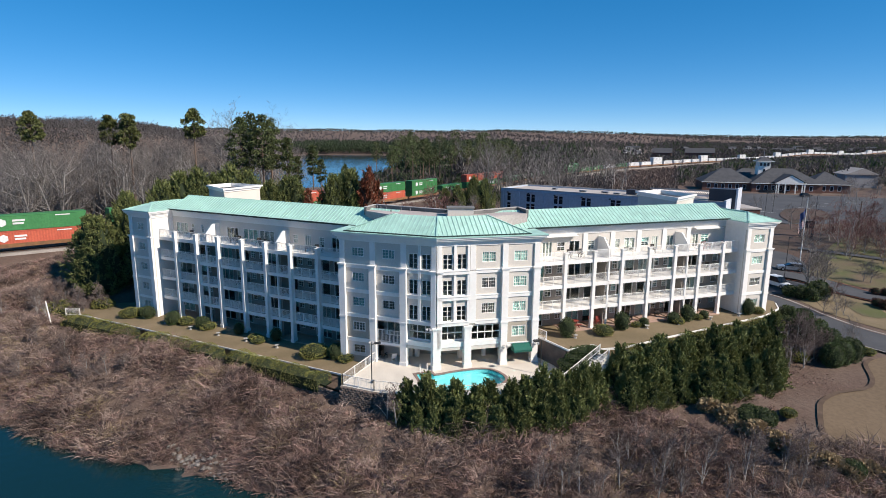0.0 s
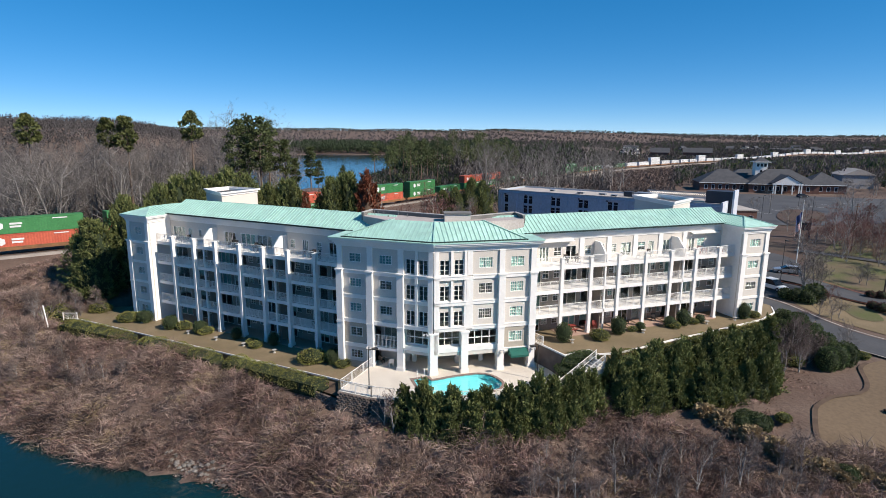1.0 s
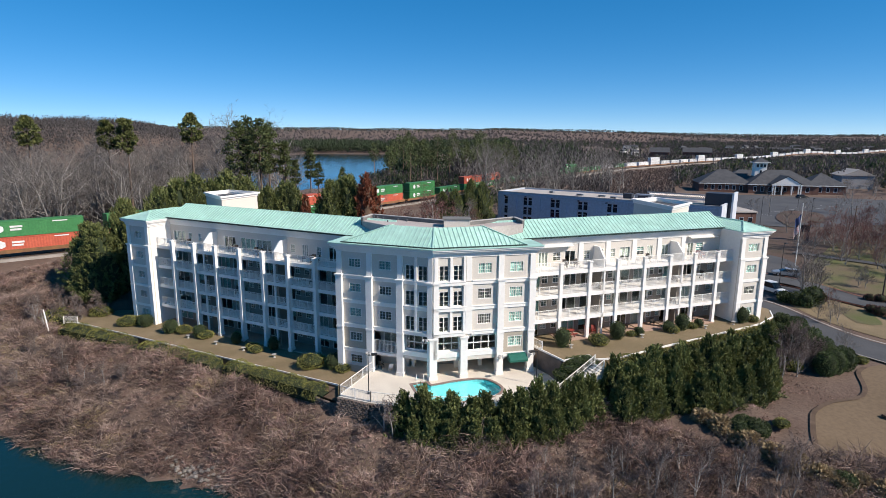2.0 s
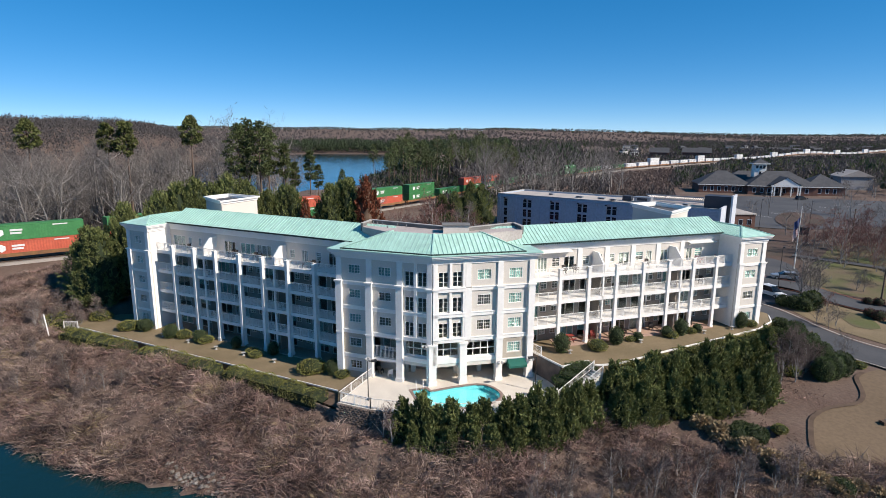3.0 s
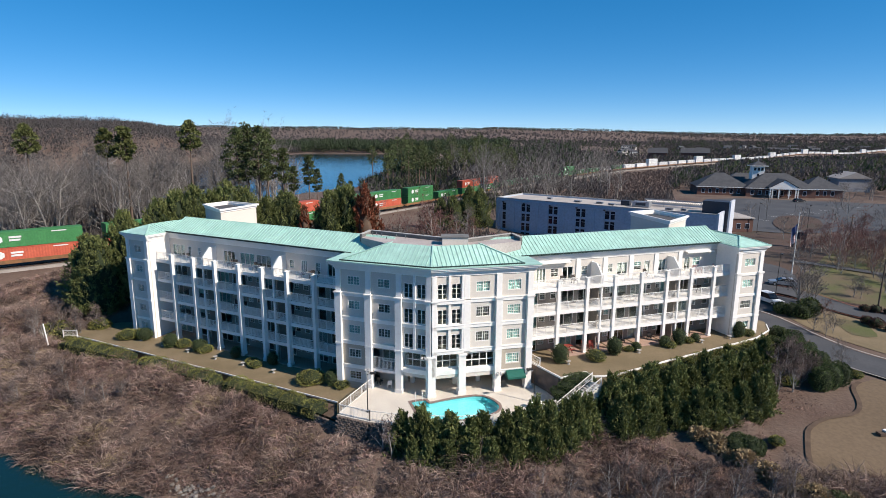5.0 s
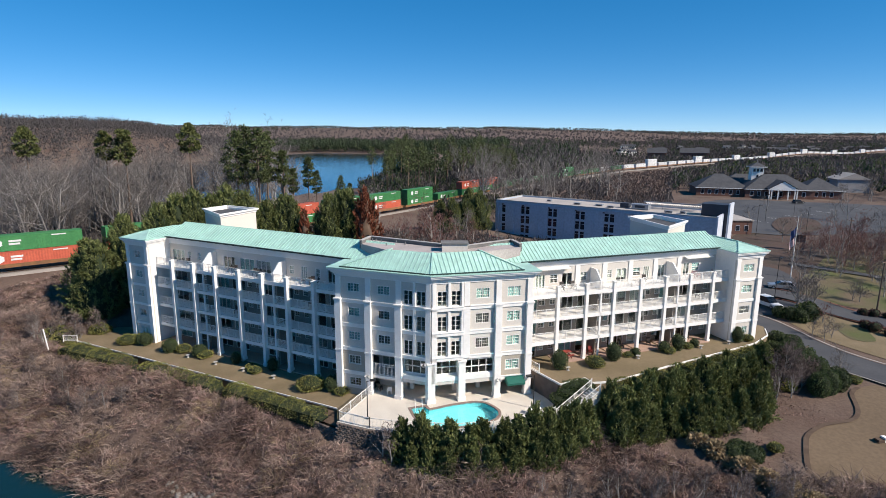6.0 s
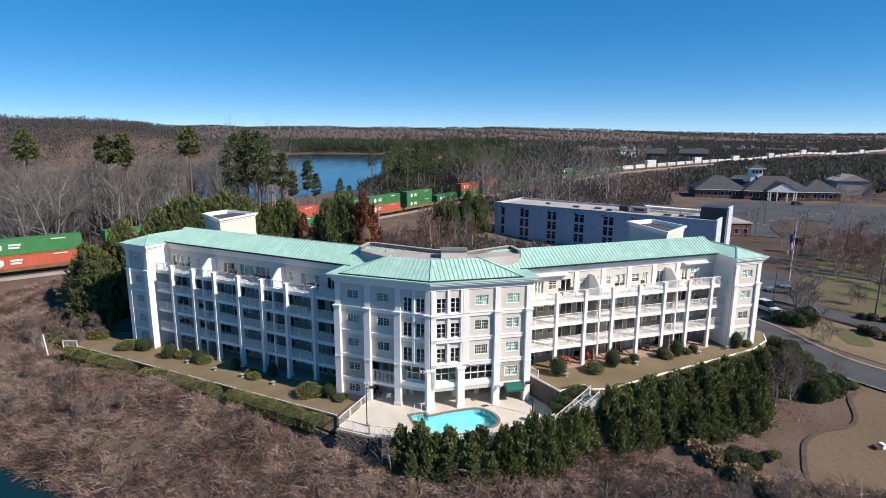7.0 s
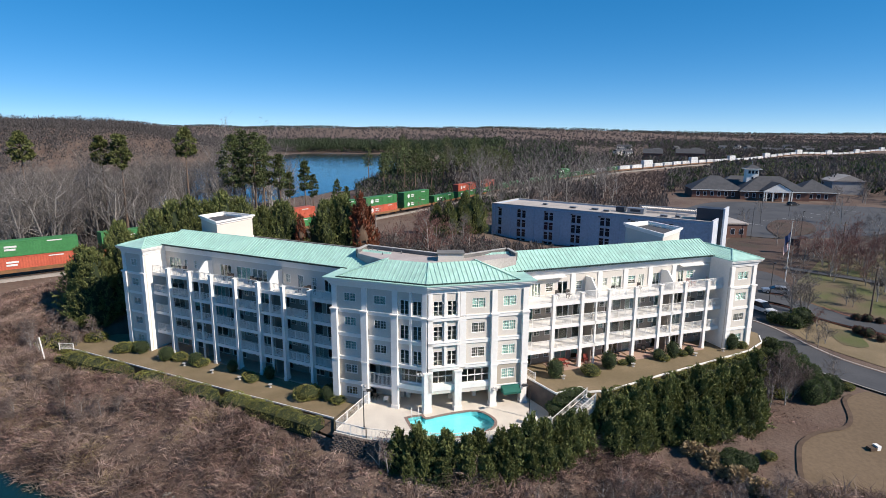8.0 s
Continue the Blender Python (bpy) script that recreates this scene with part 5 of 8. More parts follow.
for y in (0.05, 1.45):
    s = Shape(m_st)
    for dz in (0.3, 0.95):
        s.bar((0, y, DECK + dz), (N_STEP * 0.31, y, DECK + dz + 0.163 * N_STEP), 0.06, 0.06)
    for i in range(0, N_STEP * 2 + 1):
        u = i * 0.155
        z = DECK + 0.163 * (u / 0.31)
        s.bar((u, y, z + 0.3), (u, y, z + 0.95), 0.022, 0.022)
    for u in (0, N_STEP * 0.155, N_STEP * 0.31):
        z = DECK + 0.163 * (u / 0.31)
        s.bar((u, y, z), (u, y, z + 1.05), 0.08, 0.08)
    part("stair_rail", s, M_WHITE, steps)


def panel_fence(name, pts, zf, high, label, gap=0.14, post=2.2):
    """A white metal fence with posts, two rails and thin pickets."""
    f = thing(name, label, "fence")
    for a, b in zip(pts[:-1], pts[1:]):
        a, b = Vector(a), Vector(b)
        ln = (b - a).length
        n = max(1, round(ln / post))
        for k in range(n):
            p, q = a.lerp(b, k / n), a.lerp(b, (k + 1) / n)
            z = (zf(p.x, p.y) + zf(q.x, q.y)) / 2
            s = Shape()
            s.bar((p.x, p.y, z + high - 0.04), (q.x, q.y, z + high - 0.04), 0.05, 0.06)
            part("top_rail", s, M_WHITE, f)
            part("bottom_rail", Shape().bar((p.x, p.y, z + 0.12), (q.x, q.y, z + 0.12), 0.04, 0.05), M_WHITE, f)
            pk = int((q - p).length / gap)
            for i in range(1, pk):
                o = p.lerp(q, i / pk)
                part("picket", Shape().bar((o.x, o.y, z + 0.145), (o.x, o.y, z + high - 0.07), 0.018, 0.018), M_WHITE, f)
            part("fence_post", Shape().bar((p.x, p.y, z - 0.1), (p.x, p.y, z + high + 0.05), 0.09, 0.09), M_WHITE, f)
        part("fence_post", Shape().bar((b.x, b.y, zf(b.x, b.y) - 0.1), (b.x, b.y, zf(b.x, b.y) + high + 0.05), 0.09, 0.09), M_WHITE, f)
    return f


panel_fence("pool_fence", [(-9.7, 59.4), (-12.1, 52.85), (-8.65, 51.6), (-5.8, 51.1), (-0.1, 50.9), (5.9, 51.9), (10.6, 54.9)], lambda x, y: DECK, 1.15, "white metal picket fence round the pool deck")
panel_fence("lawn_fence", [(-57.4, 74.6), (-55.4, 74.7)], lambda x, y: -0.1, 1.0, "short white fence at the end of the lawn")
panel_fence("lawn_corner_fence", [(8.6, 62.3), (9.6, 60.7)], lambda x, y: 2.9, 1.0, "short white fence at the lawn corner")
leaning = thing("leaning_post", "white leaning post on the brushy bank", "post")
part("post", Shape().tube((-57.0, 71.2, -1.2), (-57.8, 71.6, 2.9), 0.09, 0.08, 8), M_WHITE, leaning)


def lamp_post(x, y, z, h, turn):
    ob = thing("lamp_post", "slim black lamp post with a shoebox lamp head", "lamp", "lamp posts round the building", frm(x, y, turn, z))
    part("pole", Shape().tube((0, 0, -0.3), (0, 0, h), 0.06, 0.045, 8), M_BLACK, ob)
    part("base", Shape().tube((0, 0, 0), (0, 0, 0.25), 0.13, 0.11, 8), M_BLACK, ob)
    part("arm", Shape().bar((0, 0, h - 0.08), (0.5, 0, h - 0.02), 0.05, 0.05), M_BLACK, ob)
    part("lamp_head", Shape().box(0.35, 0.95, -0.18, 0.18, h - 0.08, h + 0.08), M_BLACK, ob)
    return ob


lamp_post(-9.18, 53.43, DECK, 4.3, 20)
lamp_post(8.52, 56.68, DECK, 3.9, 200)

# canvas awning over the side door
awn = thing("awning", "dark green canvas door awning on the wall", "awning")
s = Shape(CR)
a, b = 8.9, 11.0
prof = [(INSET - 0.05, 2.75), (INSET - 0.45, 2.64), (INSET - 0.85, 2.42), (INSET - 1.02, 2.2), (INSET - 1.0, 2.0)]
for (y0, z0), (y1, z1) in zip(prof[:-1], prof[1:]):
    s.add([(a, y0, z0), (b, y0, z0), (b, y1, z1), (a, y1, z1), (a, y0, z0 - 0.03), (b, y0, z0 - 0.03), (b, y1, z1 - 0.03), (a, y1, z1 - 0.03)],
          [(0, 3, 2, 1), (4, 5, 6, 7), (0, 1, 5, 4), (2, 3, 7, 6), (1, 2, 6, 5), (3, 0, 4, 7)])
part("canvas", s, M_GREENCLOTH, awn)
for u in (a, b):
    e = Shape(CR)
    n = len(prof)
    e.add([(u - 0.015, y, z) for y, z in prof] + [(u - 0.015, INSET - 0.02, 2.03)] + [(u + 0.015, y, z) for y, z in prof] + [(u + 0.015, INSET - 0.02, 2.03)],
          [tuple(range(n + 1)), tuple(range(2 * n + 1, n, -1))] + [(i, n + 1 + i, n + 1 + (i + 1) % (n + 1), (i + 1) % (n + 1)) for i in range(n + 1)])
    part("side_cloth", e, M_GREENCLOTH, awn)


# ---- furniture and fittings ----
M_REDWOOD = mat("red_painted_wood", (0.30, 0.055, 0.04), (0.24, 0.045, 0.035), 2.0, 0.7)
M_DARKWOOD = mat("dark_outdoor_furniture", (0.05, 0.04, 0.035), (0.07, 0.055, 0.045), 2.0, 0.7)
M_PINKCLOTH = mat("faded_pink_canvas", (0.55, 0.36, 0.33), (0.48, 0.3, 0.28), 1.5, 0.9)


def chair(m, z, paint, label, group):
    c = thing("patio_chair", label, "chair", group, m @ Matrix.Translation((0, 0, z)))
    part("seat", Shape().box(-0.26, 0.26, -0.26, 0.24, 0.4, 0.45), paint, c)
    part("backrest", Shape().slab([(-0.26, 0.24, 0.5), (0.26, 0.24, 0.5), (0.26, 0.36, 1.0), (-0.26, 0.36, 1.0)], 0.05), paint, c)
    for x in (-0.23, 0.23):
        for y in (-0.22, 0.2):
            part("leg", Shape().box(x - 0.025, x + 0.025, y - 0.025, y + 0.025, 0, 0.4), paint, c)
        part("armrest", Shape().box(x - 0.03, x + 0.03, -0.24, 0.26, 0.62, 0.66), paint, c)
    return c


def round_table(m, z, paint, label):
    t = thing("patio_table", label, "table", "patio tables", m @ Matrix.Translation((0, 0, z)))
    part("tabletop", Shape().tube((0, 0, 0.7), (0, 0, 0.74), 0.5, 0.5, 16), paint, t)
    part("column", Shape().tube((0, 0, 0.04), (0, 0, 0.7), 0.04, 0.04, 8), paint, t)
    part("foot", Shape().tube((0, 0, 0), (0, 0, 0.04), 0.26, 0.22, 12), paint, t)
    return t


def lounger(m, z, label):
    c = thing("sun_lounger", label, "lounger", "pool loungers", m @ Matrix.Translation((0, 0, z)))
    part("bed", Shape().box(-0.32, 0.32, -0.9, 0.45, 0.3, 0.36), M_WHITE, c)
    part("backrest", Shape().slab([(-0.32, 0.45, 0.36), (0.32, 0.45, 0.36), (0.32, 0.95, 0.85), (-0.32, 0.95, 0.85)], 0.05), M_WHITE, c)
    for x in (-0.28, 0.28):
        for y in (-0.8, 0.4):
            part("leg", Shape().box(x - 0.03, x + 0.03, y - 0.03, y + 0.03, 0, 0.3), M_WHITE, c)


def picnic_table(m, z):
    t = thing("picnic_table", "red wooden picnic table with benches on a patio", "table", "", m @ Matrix.Translation((0, 0, z)))
    for k in range(4):
        part("board", Shape().box(-0.9, 0.9, -0.38 + k * 0.19, -0.21 + k * 0.19, 0.72, 0.76), M_REDWOOD, t)
    for y in (-0.85, 0.6):
        part("bench", Shape().box(-0.9, 0.9, y, y + 0.25, 0.42, 0.46), M_REDWOOD, t)
    for x in (-0.6, 0.6):
        part("trestle", Shape().bar((x, -0.75, 0), (x, 0.1, 0.72), 0.07, 0.09), M_REDWOOD, t)
        part("trestle", Shape().bar((x, 0.75, 0), (x, -0.1, 0.72), 0.07, 0.09), M_REDWOOD, t)
        part("cross_bar", Shape().box(x - 0.03, x + 0.03, -0.8, 0.8, 0.36, 0.42), M_REDWOOD, t)


picnic_table(WR @ frm(3.7, 0.9, 5), LAWN_R + 0.06)
chair(WR @ frm(6.5, 0.9, 30), LAWN_R + 0.06, M_REDWOOD, "red painted garden chair on the patio", "patio chairs")
chair(WR @ frm(7.3, 0.7, -20), LAWN_R + 0.06, M_REDWOOD, "red painted garden chair on the patio", "patio chairs")
RF = random.Random(44)
for k, u in enumerate((3.1, 4.7, 12.4, 15.1, 16.5, 22.8, 23.9)):
    chair(WR @ frm(u, 1.2, RF.uniform(-60, 60)), F[1 + RF.randrange(3)] + 0.02 if u not in (3.1, 4.7, 15.1) else F[4] + 0.02, M_DARKWOOD, "dark outdoor chair on a balcony", "balcony chairs")
for u in (8.1, 9.1, 12.6, 13.5, 20.9, 22.1, 22.9, 0.1):
    chair(WL @ frm(u, 1.1 + RF.uniform(-0.2, 0.3), RF.uniform(-70, 70)), F[4] + 0.02, M_DARKWOOD, "dark outdoor chair on the roof terrace", "terrace chairs")
for u in (8.6, 13.0, 21.7):
    round_table(WL @ frm(u, 1.5, 0), F[4] + 0.02, M_DARKWOOD, "small dark round terrace table")
for u, i in ((0.5, 1), (8.7, 2), (13.3, 3), (21.9, 1), (17.6, 2), (21.7, 3), (25.3, 2), (5.4, 3)):
    chair(WL @ frm(u, 1.2, RF.uniform(-60, 60)), F[i] + 0.02, M_DARKWOOD, "dark outdoor chair on a balcony", "balcony chairs")
for u, i in ((22.6, 4), (23.6, 4), (26.2, 4)):
    chair(WR @ frm(u, 1.0, RF.uniform(-60, 60)), F[4] + 0.02, M_PINKCLOTH, "faded pink cushioned terrace chair", "terrace chairs")
lounger(frm(8.9, 55.0, 60), DECK, "white plastic sun lounger on the pool deck")
lounger(frm(9.8, 55.3, 75), DECK, "white plastic sun lounger on the pool deck")
chair(frm(-7.7, 59.4, 200), DECK, M_WHITE, "white plastic chair under the arcade", "pool chairs")
chair(frm(0.3, 60.6, 170), DECK, M_WHITE, "white plastic chair under the arcade", "pool chairs")
chair(frm(-8.9, 60.2, 150), DECK, M_DARKWOOD, "dark chair under the arcade", "pool chairs")


def closed_umbrella(x, y, z):
    u = thing("closed_umbrella", "folded pale garden umbrella on a pole", "umbrella", "", frm(x, y, 0, z))
    part("pole", Shape().tube((0, 0, 0), (0, 0, 2.3), 0.025, 0.02, 6), M_WHITE, u)
    part("cloth", Shape().tube((0, 0, 1.0), (0, 0, 2.25), 0.16, 0.03, 8), M_CURTAIN, u)
    part("foot", Shape().tube((0, 0, 0), (0, 0, 0.1), 0.25, 0.2, 10), M_KERB, u)


closed_umbrella(0.6, 60.4, DECK)


def wall_awning(m, u0, u1, label):
    a = thing("retractable_awning", label, "awning", "terrace awnings")
    s = Shape(m)
    s.slab([(u0, 2.35, F[4] + 2.75), (u1, 2.35, F[4] + 2.75), (u1, 1.75, F[4] + 2.6), (u0, 1.75, F[4] + 2.6)][::-1], 0.05)
    part("cloth", s, M_WHITE, a)
    part("front_bar", Shape(m).box(u0, u1, 1.69, 1.77, F[4] + 2.51, F[4] + 2.61), M_WHITE, a)
    for u in (u0 + 0.3, u1 - 0.3):
        part("arm", Shape(m).bar((u, 2.38, F[4] + 2.2), (u, 1.8, F[4] + 2.55), 0.05, 0.05), M_WHITE, a)


wall_awning(WR, -0.3, 4.5, "white cloth awning over a roof terrace")
wall_awning(WR, 22.2, 26.6, "white cloth awning over a roof terrace")


def flood_lamp(m, u, y, z):
    f = thing("flood_lamp", "pale twin flood lamp on the wall", "lamp", "wall flood lamps", m @ Matrix.Translation((u, y, z)))
    part("bracket", Shape().box(-0.06, 0.06, -0.25, 0.0, -0.05, 0.05), M_GALV2, f)
    for x in (-0.22, 0.22):
        part("lamp_head", Shape().tube((x, -0.2, 0.02), (x, -0.5, -0.12), 0.1, 0.15, 8), M_GALV2, f)


M_GALV2 = mat("pale_cast_metal", (0.5, 0.5, 0.5), (0.4, 0.4, 0.4), 2.0, 0.5, 0.3)
flood_lamp(CR, 7.86, INSET - 0.42, 2.75)
flood_lamp(CR, 11.55, INSET - 0.42, 2.85)
flood_lamp(CL, -7.72, INSET - 0.42, 2.8)
flood_lamp(CL, -0.9, INSET - 0.3, F[2] - 0.6)


def garden_light(x, y, z):
    g = thing("lawn_fitting", "small pale stone bird bath on the lawn", "ornament", "lawn ornaments", frm(x, y, 0, z))
    part("bowl", Shape().tube((0, 0, 0.28), (0, 0, 0.4), 0.12, 0.3, 10), M_KERB, g)
    part("stem", Shape().tube((0, 0, 0), (0, 0, 0.28), 0.1, 0.08, 8), M_KERB, g)
    part("base", Shape().tube((0, 0, 0), (0, 0, 0.06), 0.2, 0.18, 10), M_KERB, g)


for x, y in ((-45.26, 73.65), (-41.23, 71.93), (-36.52, 69.68), (-31.77, 67.58), (-27.38, 65.75), (-22.73, 63.76)):
    garden_light(x, y, z_left(x, y))
for x, y in ((13.04, 61.53), (17.47, 63.36), (22.37, 65.51), (26.83, 67.3), (31.57, 69.41), (35.91, 71.2)):
    garden_light(x, y, LAWN_R)


# ---- planting round the building ----
R8 = random.Random(8)
# row of cypress below the deck and the right lawn
cyp = [cypress(s, 4.5, 1.16, 7000, "dense green cypress in the screening row", "cypress row", M_CYPRESS, 0.18, 1.12) for s in (1, 2, 3, 4)]


def cypress_row(line, gap, lo, hi, z, jitter):
    pts = catmull(line, 0.2)
    for x, y in pts[::max(1, round(gap / 0.2))]:
        x, y = x + R8.uniform(-jitter, jitter), y + R8.uniform(-jitter, jitter)
        plant(R8.choice(cyp), x, y, R8.uniform(lo, hi), R8.uniform(0, 6.28), z if z is not None else min(gz(x, y) - 0.3, -1.6), R8.uniform(0.9, 1.1))


cypress_row([(-5.0, 49.4), (-1.0, 48.9), (3.0, 49.2), (7.0, 50.2), (11.0, 51.9), (15.0, 54.0)], 1.6, 1.3, 1.52, -3.35, 0.3)
cypress_row([(-4.2, 48.0), (0.0, 47.6), (4.0, 47.9), (8.0, 48.9), (12.0, 50.6)], 2.0, 0.9, 1.1, -3.5, 0.3)
cypress_row([(16.6, 56.9), (22.0, 60.2), (28.0, 63.8), (34.0, 67.3), (39.5, 70.5)], 1.9, 1.1, 1.26, -2.7, 0.3)
cypress_row([(16.3, 55.2), (22.0, 57.8), (28.0, 60.6), (34.0, 64.0), (38.5, 67.0)], 2.0, 1.25, 1.5, -2.5, 0.5)
cypress_row([(17.5, 53.9), (23.5, 55.8), (29.3, 57.3), (34.0, 59.6), (36.5, 62.5)], 2.1, 1.0, 1.25, -2.5, 0.5)
for o in cyp:
    drop_proto(o)

# clipped hedges below the left lawn, in three lengths
def hedge(a, b, width, high, seed, label, z0=0.0):
    rng = np.random.default_rng(seed)
    a, b = Vector(a), Vector(b)
    ln = (b - a).length
    ob = thing("hedge", label, "hedge", "clipped hedges along the lawn", frm(a.x, a.y, math.degrees(math.atan2(b.y - a.y, b.x - a.x)), z0))
    n = int(ln * 620)
    u = rng.uniform(0, ln, n)
    th = rng.uniform(-0.15, math.pi + 0.15, n)
    bulge = 1 + 0.14 * np.sin(u * 1.6 + seed) + 0.08 * np.sin(u * 4.1)
    ends = np.sqrt(np.clip(1 - np.clip((np.abs(u - ln / 2) - ln / 2 + 0.8) / 0.8, 0, 1) ** 2, 0.05, 1))
    zb = -0.55 + (0.25 * (1 - u / ln))
    base = np.stack([u, np.cos(th) * width / 2 * bulge * ends, zb + (0.15 + np.abs(np.sin(th)) ** 0.7) * high * bulge * ends], 1)
    way = unit(np.stack([0 * u, np.cos(th), np.sin(th)], 1) + 0.8 * rng.normal(size=(n, 3)))
    L = rng.uniform(0.06, 0.15, n)
    c = new("foliage", quad_mesh("foliage", leaves(base, way, L, L * 0.6, rng), M_HEDGE))
    c.parent = ob
    # boxed core whose dark colour paints the shade within the hedge
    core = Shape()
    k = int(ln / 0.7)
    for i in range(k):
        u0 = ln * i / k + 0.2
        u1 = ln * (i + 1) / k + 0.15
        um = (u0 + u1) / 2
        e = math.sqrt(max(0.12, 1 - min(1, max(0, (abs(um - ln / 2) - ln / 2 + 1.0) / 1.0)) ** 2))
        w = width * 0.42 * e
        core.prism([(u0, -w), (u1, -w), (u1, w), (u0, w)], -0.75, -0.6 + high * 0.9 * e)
    part("inner_foliage", core, M_SHADECORE, ob)


hedge((-55.2, 71.9), (-42.2, 66.6), 2.5, 1.45, 21, "rounded yellow-green clipped hedge beside the lawn", -0.3)
hedge((-40.7, 65.9), (-28.3, 60.8), 2.5, 1.4, 22, "long yellow-green clipped hedge beside the lawn", -0.3)
hedge((-27.4, 60.7), (-14.2, 54.6), 2.3, 1.3, 23, "yellow-green clipped hedge above the block wall", -0.3)

hedge((17.4, 57.9), (25.2, 62.5), 2.2, 1.0, 24, "olive low hedge under the edge of the upper lawn", 2.25)
hedge((25.4, 62.6), (33.6, 67.3), 2.2, 1.0, 25, "olive low hedge under the edge of the upper lawn", 2.25)
hedge((33.8, 67.4), (41.3, 71.9), 2.4, 1.0, 26, "olive low hedge at the end of the upper lawn", 2.2)

# ball shrubs and low plants on the lawns
balls = [shrub(31, 0.75, 0.75, 0.7, 2200, "dark green clipped ball shrub on the lawn", "ball shrubs", M_DARKEVG, 0.075),
         shrub(32, 0.66, 0.66, 0.85, 2200, "dark green clipped ball shrub on the lawn", "ball shrubs", M_DARKEVG, 0.075)]
low = [shrub(33, 0.95, 0.8, 0.45, 1500, "low olive spreading shrub on the lawn", "low shrubs", M_HEDGE, 0.1)]
for x, y, k, sc in ((-44.85, 73.95, 0, 1.3), (-39.93, 71.57, 0, 1.35), (-35.15, 70.17, 0, 1.25), (-29.22, 68.11, 1, 1.0), (-23.62, 66.18, 1, 1.05), (-14.59, 60.96, 0, 1.35)):
    plant(balls[k], x, y, sc, R8.uniform(0, 6), z_left(x, y))
for x, y, k, sc in ((12.1, 61.91, 1, 1.4), (19.16, 64.91, 1, 1.35), (28.29, 68.7, 1, 1.3), (37.34, 72.08, 1, 1.3), (30.93, 69.98, 0, 0.8), (22.24, 66.33, 0, 0.8), (26.35, 68.0, 0, 1.0)):
    plant(balls[k], x, y, sc, R8.uniform(0, 6), LAWN_R)
for x, y, sc in ((-17.31, 61.12, 1.75), (-25.63, 65.34, 0.95), (-26.46, 66.38, 0.9), (-38.09, 71.68, 1.2), (-47.59, 74.25, 1.5), (-46.4, 74.9, 1.3), (-13.34, 60.11, 1.0), (-34.2, 69.9, 1.1)):
    plant(low[0], x, y, sc, R8.uniform(0, 6), z_left(x, y))
for x, y, sc in ((16.53, 62.99, 1.3), (21.3, 66.13, 0.7), (29.92, 69.54, 0.8), (39.13, 72.75, 0.9), (26.9, 67.7, 0.9)):
    plant(low[0], x, y, sc, R8.uniform(0, 6), LAWN_R)
ivy = [shrub(34, 1.3, 1.1, 0.4, 1100, "dark trailing evergreen in the planting bed", "bed shrubs", M_DARKEVG)]
for x, y, z in ((11.3, 56.6, 1.5), (12.2, 57.2, 2.0), (12.9, 56.9, 1.7), (13.2, 58.0, 2.4), (14.2, 58.4, 2.5), (11.7, 56.0, 0.9), (14.4, 57.7, 2.3), (12.4, 58.0, 2.4)):
    plant(ivy[0], x, y, R8.uniform(0.75, 0.95), R8.uniform(0, 6), z)

# dark evergreens at the far end of the left wing and behind it
big = [cypress(s, 13.5, 4.0, 15000, "tall dense dark green cypress beside the building", "tall evergreens", M_CYPRESS, 0.3, 2.0) for s in (41, 42, 43)]
for x, y, sc in ((-57.5, 84.0, 0.98), (-61.5, 87.5, 0.9), (-54.0, 87.5, 1.0), (-57.5, 91.5, 1.0), (-52.0, 93.0, 1.15), (-49.8, 95.2, 1.2), (-47.5, 97.0, 1.2), (-45.2, 99.0, 1.22), (-43.0, 100.5, 1.22), (-40.6, 102.2, 1.2),
                 (-37.4, 105.0, 1.1), (-33.2, 105.5, 1.12), (-35.2, 108.5, 1.1), (-25.2, 105.0, 1.1), (-21.9, 106.0, 1.15), (-23.6, 108.5, 1.1), (-2.5, 150.0, 0.66), (1.2, 152.5, 0.72), (5.0, 157.0, 0.8), (2.0, 161.0, 0.8), (-6.0, 153.0, 0.6)):
    plant(R8.choice(big), x, y, sc, R8.uniform(0, 6), None, R8.uniform(0.93, 1.05))
rust = [cypress(44, 12.5, 2.3, 6500, "rust-brown winter conifer behind the building", "rust conifers", M_RUSTLEAF, 0.36, 1.5)]
for o in rust[0].children:
    if o.name.startswith("inner_foliage"):
        o.data.materials[0] = M_MULCH
for x, y, sc, tl in ((-18.3, 104.0, 1.2, 1.1), (-17.0, 106.5, 1.0, 1.1), (-29.6, 103.5, 0.8, 1.25)):
    plant(rust[0], x, y, sc, R8.uniform(0, 6), None, tl)
greens = [shrub(46, 2.2, 2.0, 2.2, 2600, "rounded evergreen thicket behind the building", "evergreen thicket", M_DARKEVG, 0.4)]
for x, y, sc in ((-7.0, 142.0, 0.9), (-11.0, 113.0, 0.55), (-4.5, 144.0, 0.8)):
    plant(greens[0], x, y, sc, R8.uniform(0, 6))

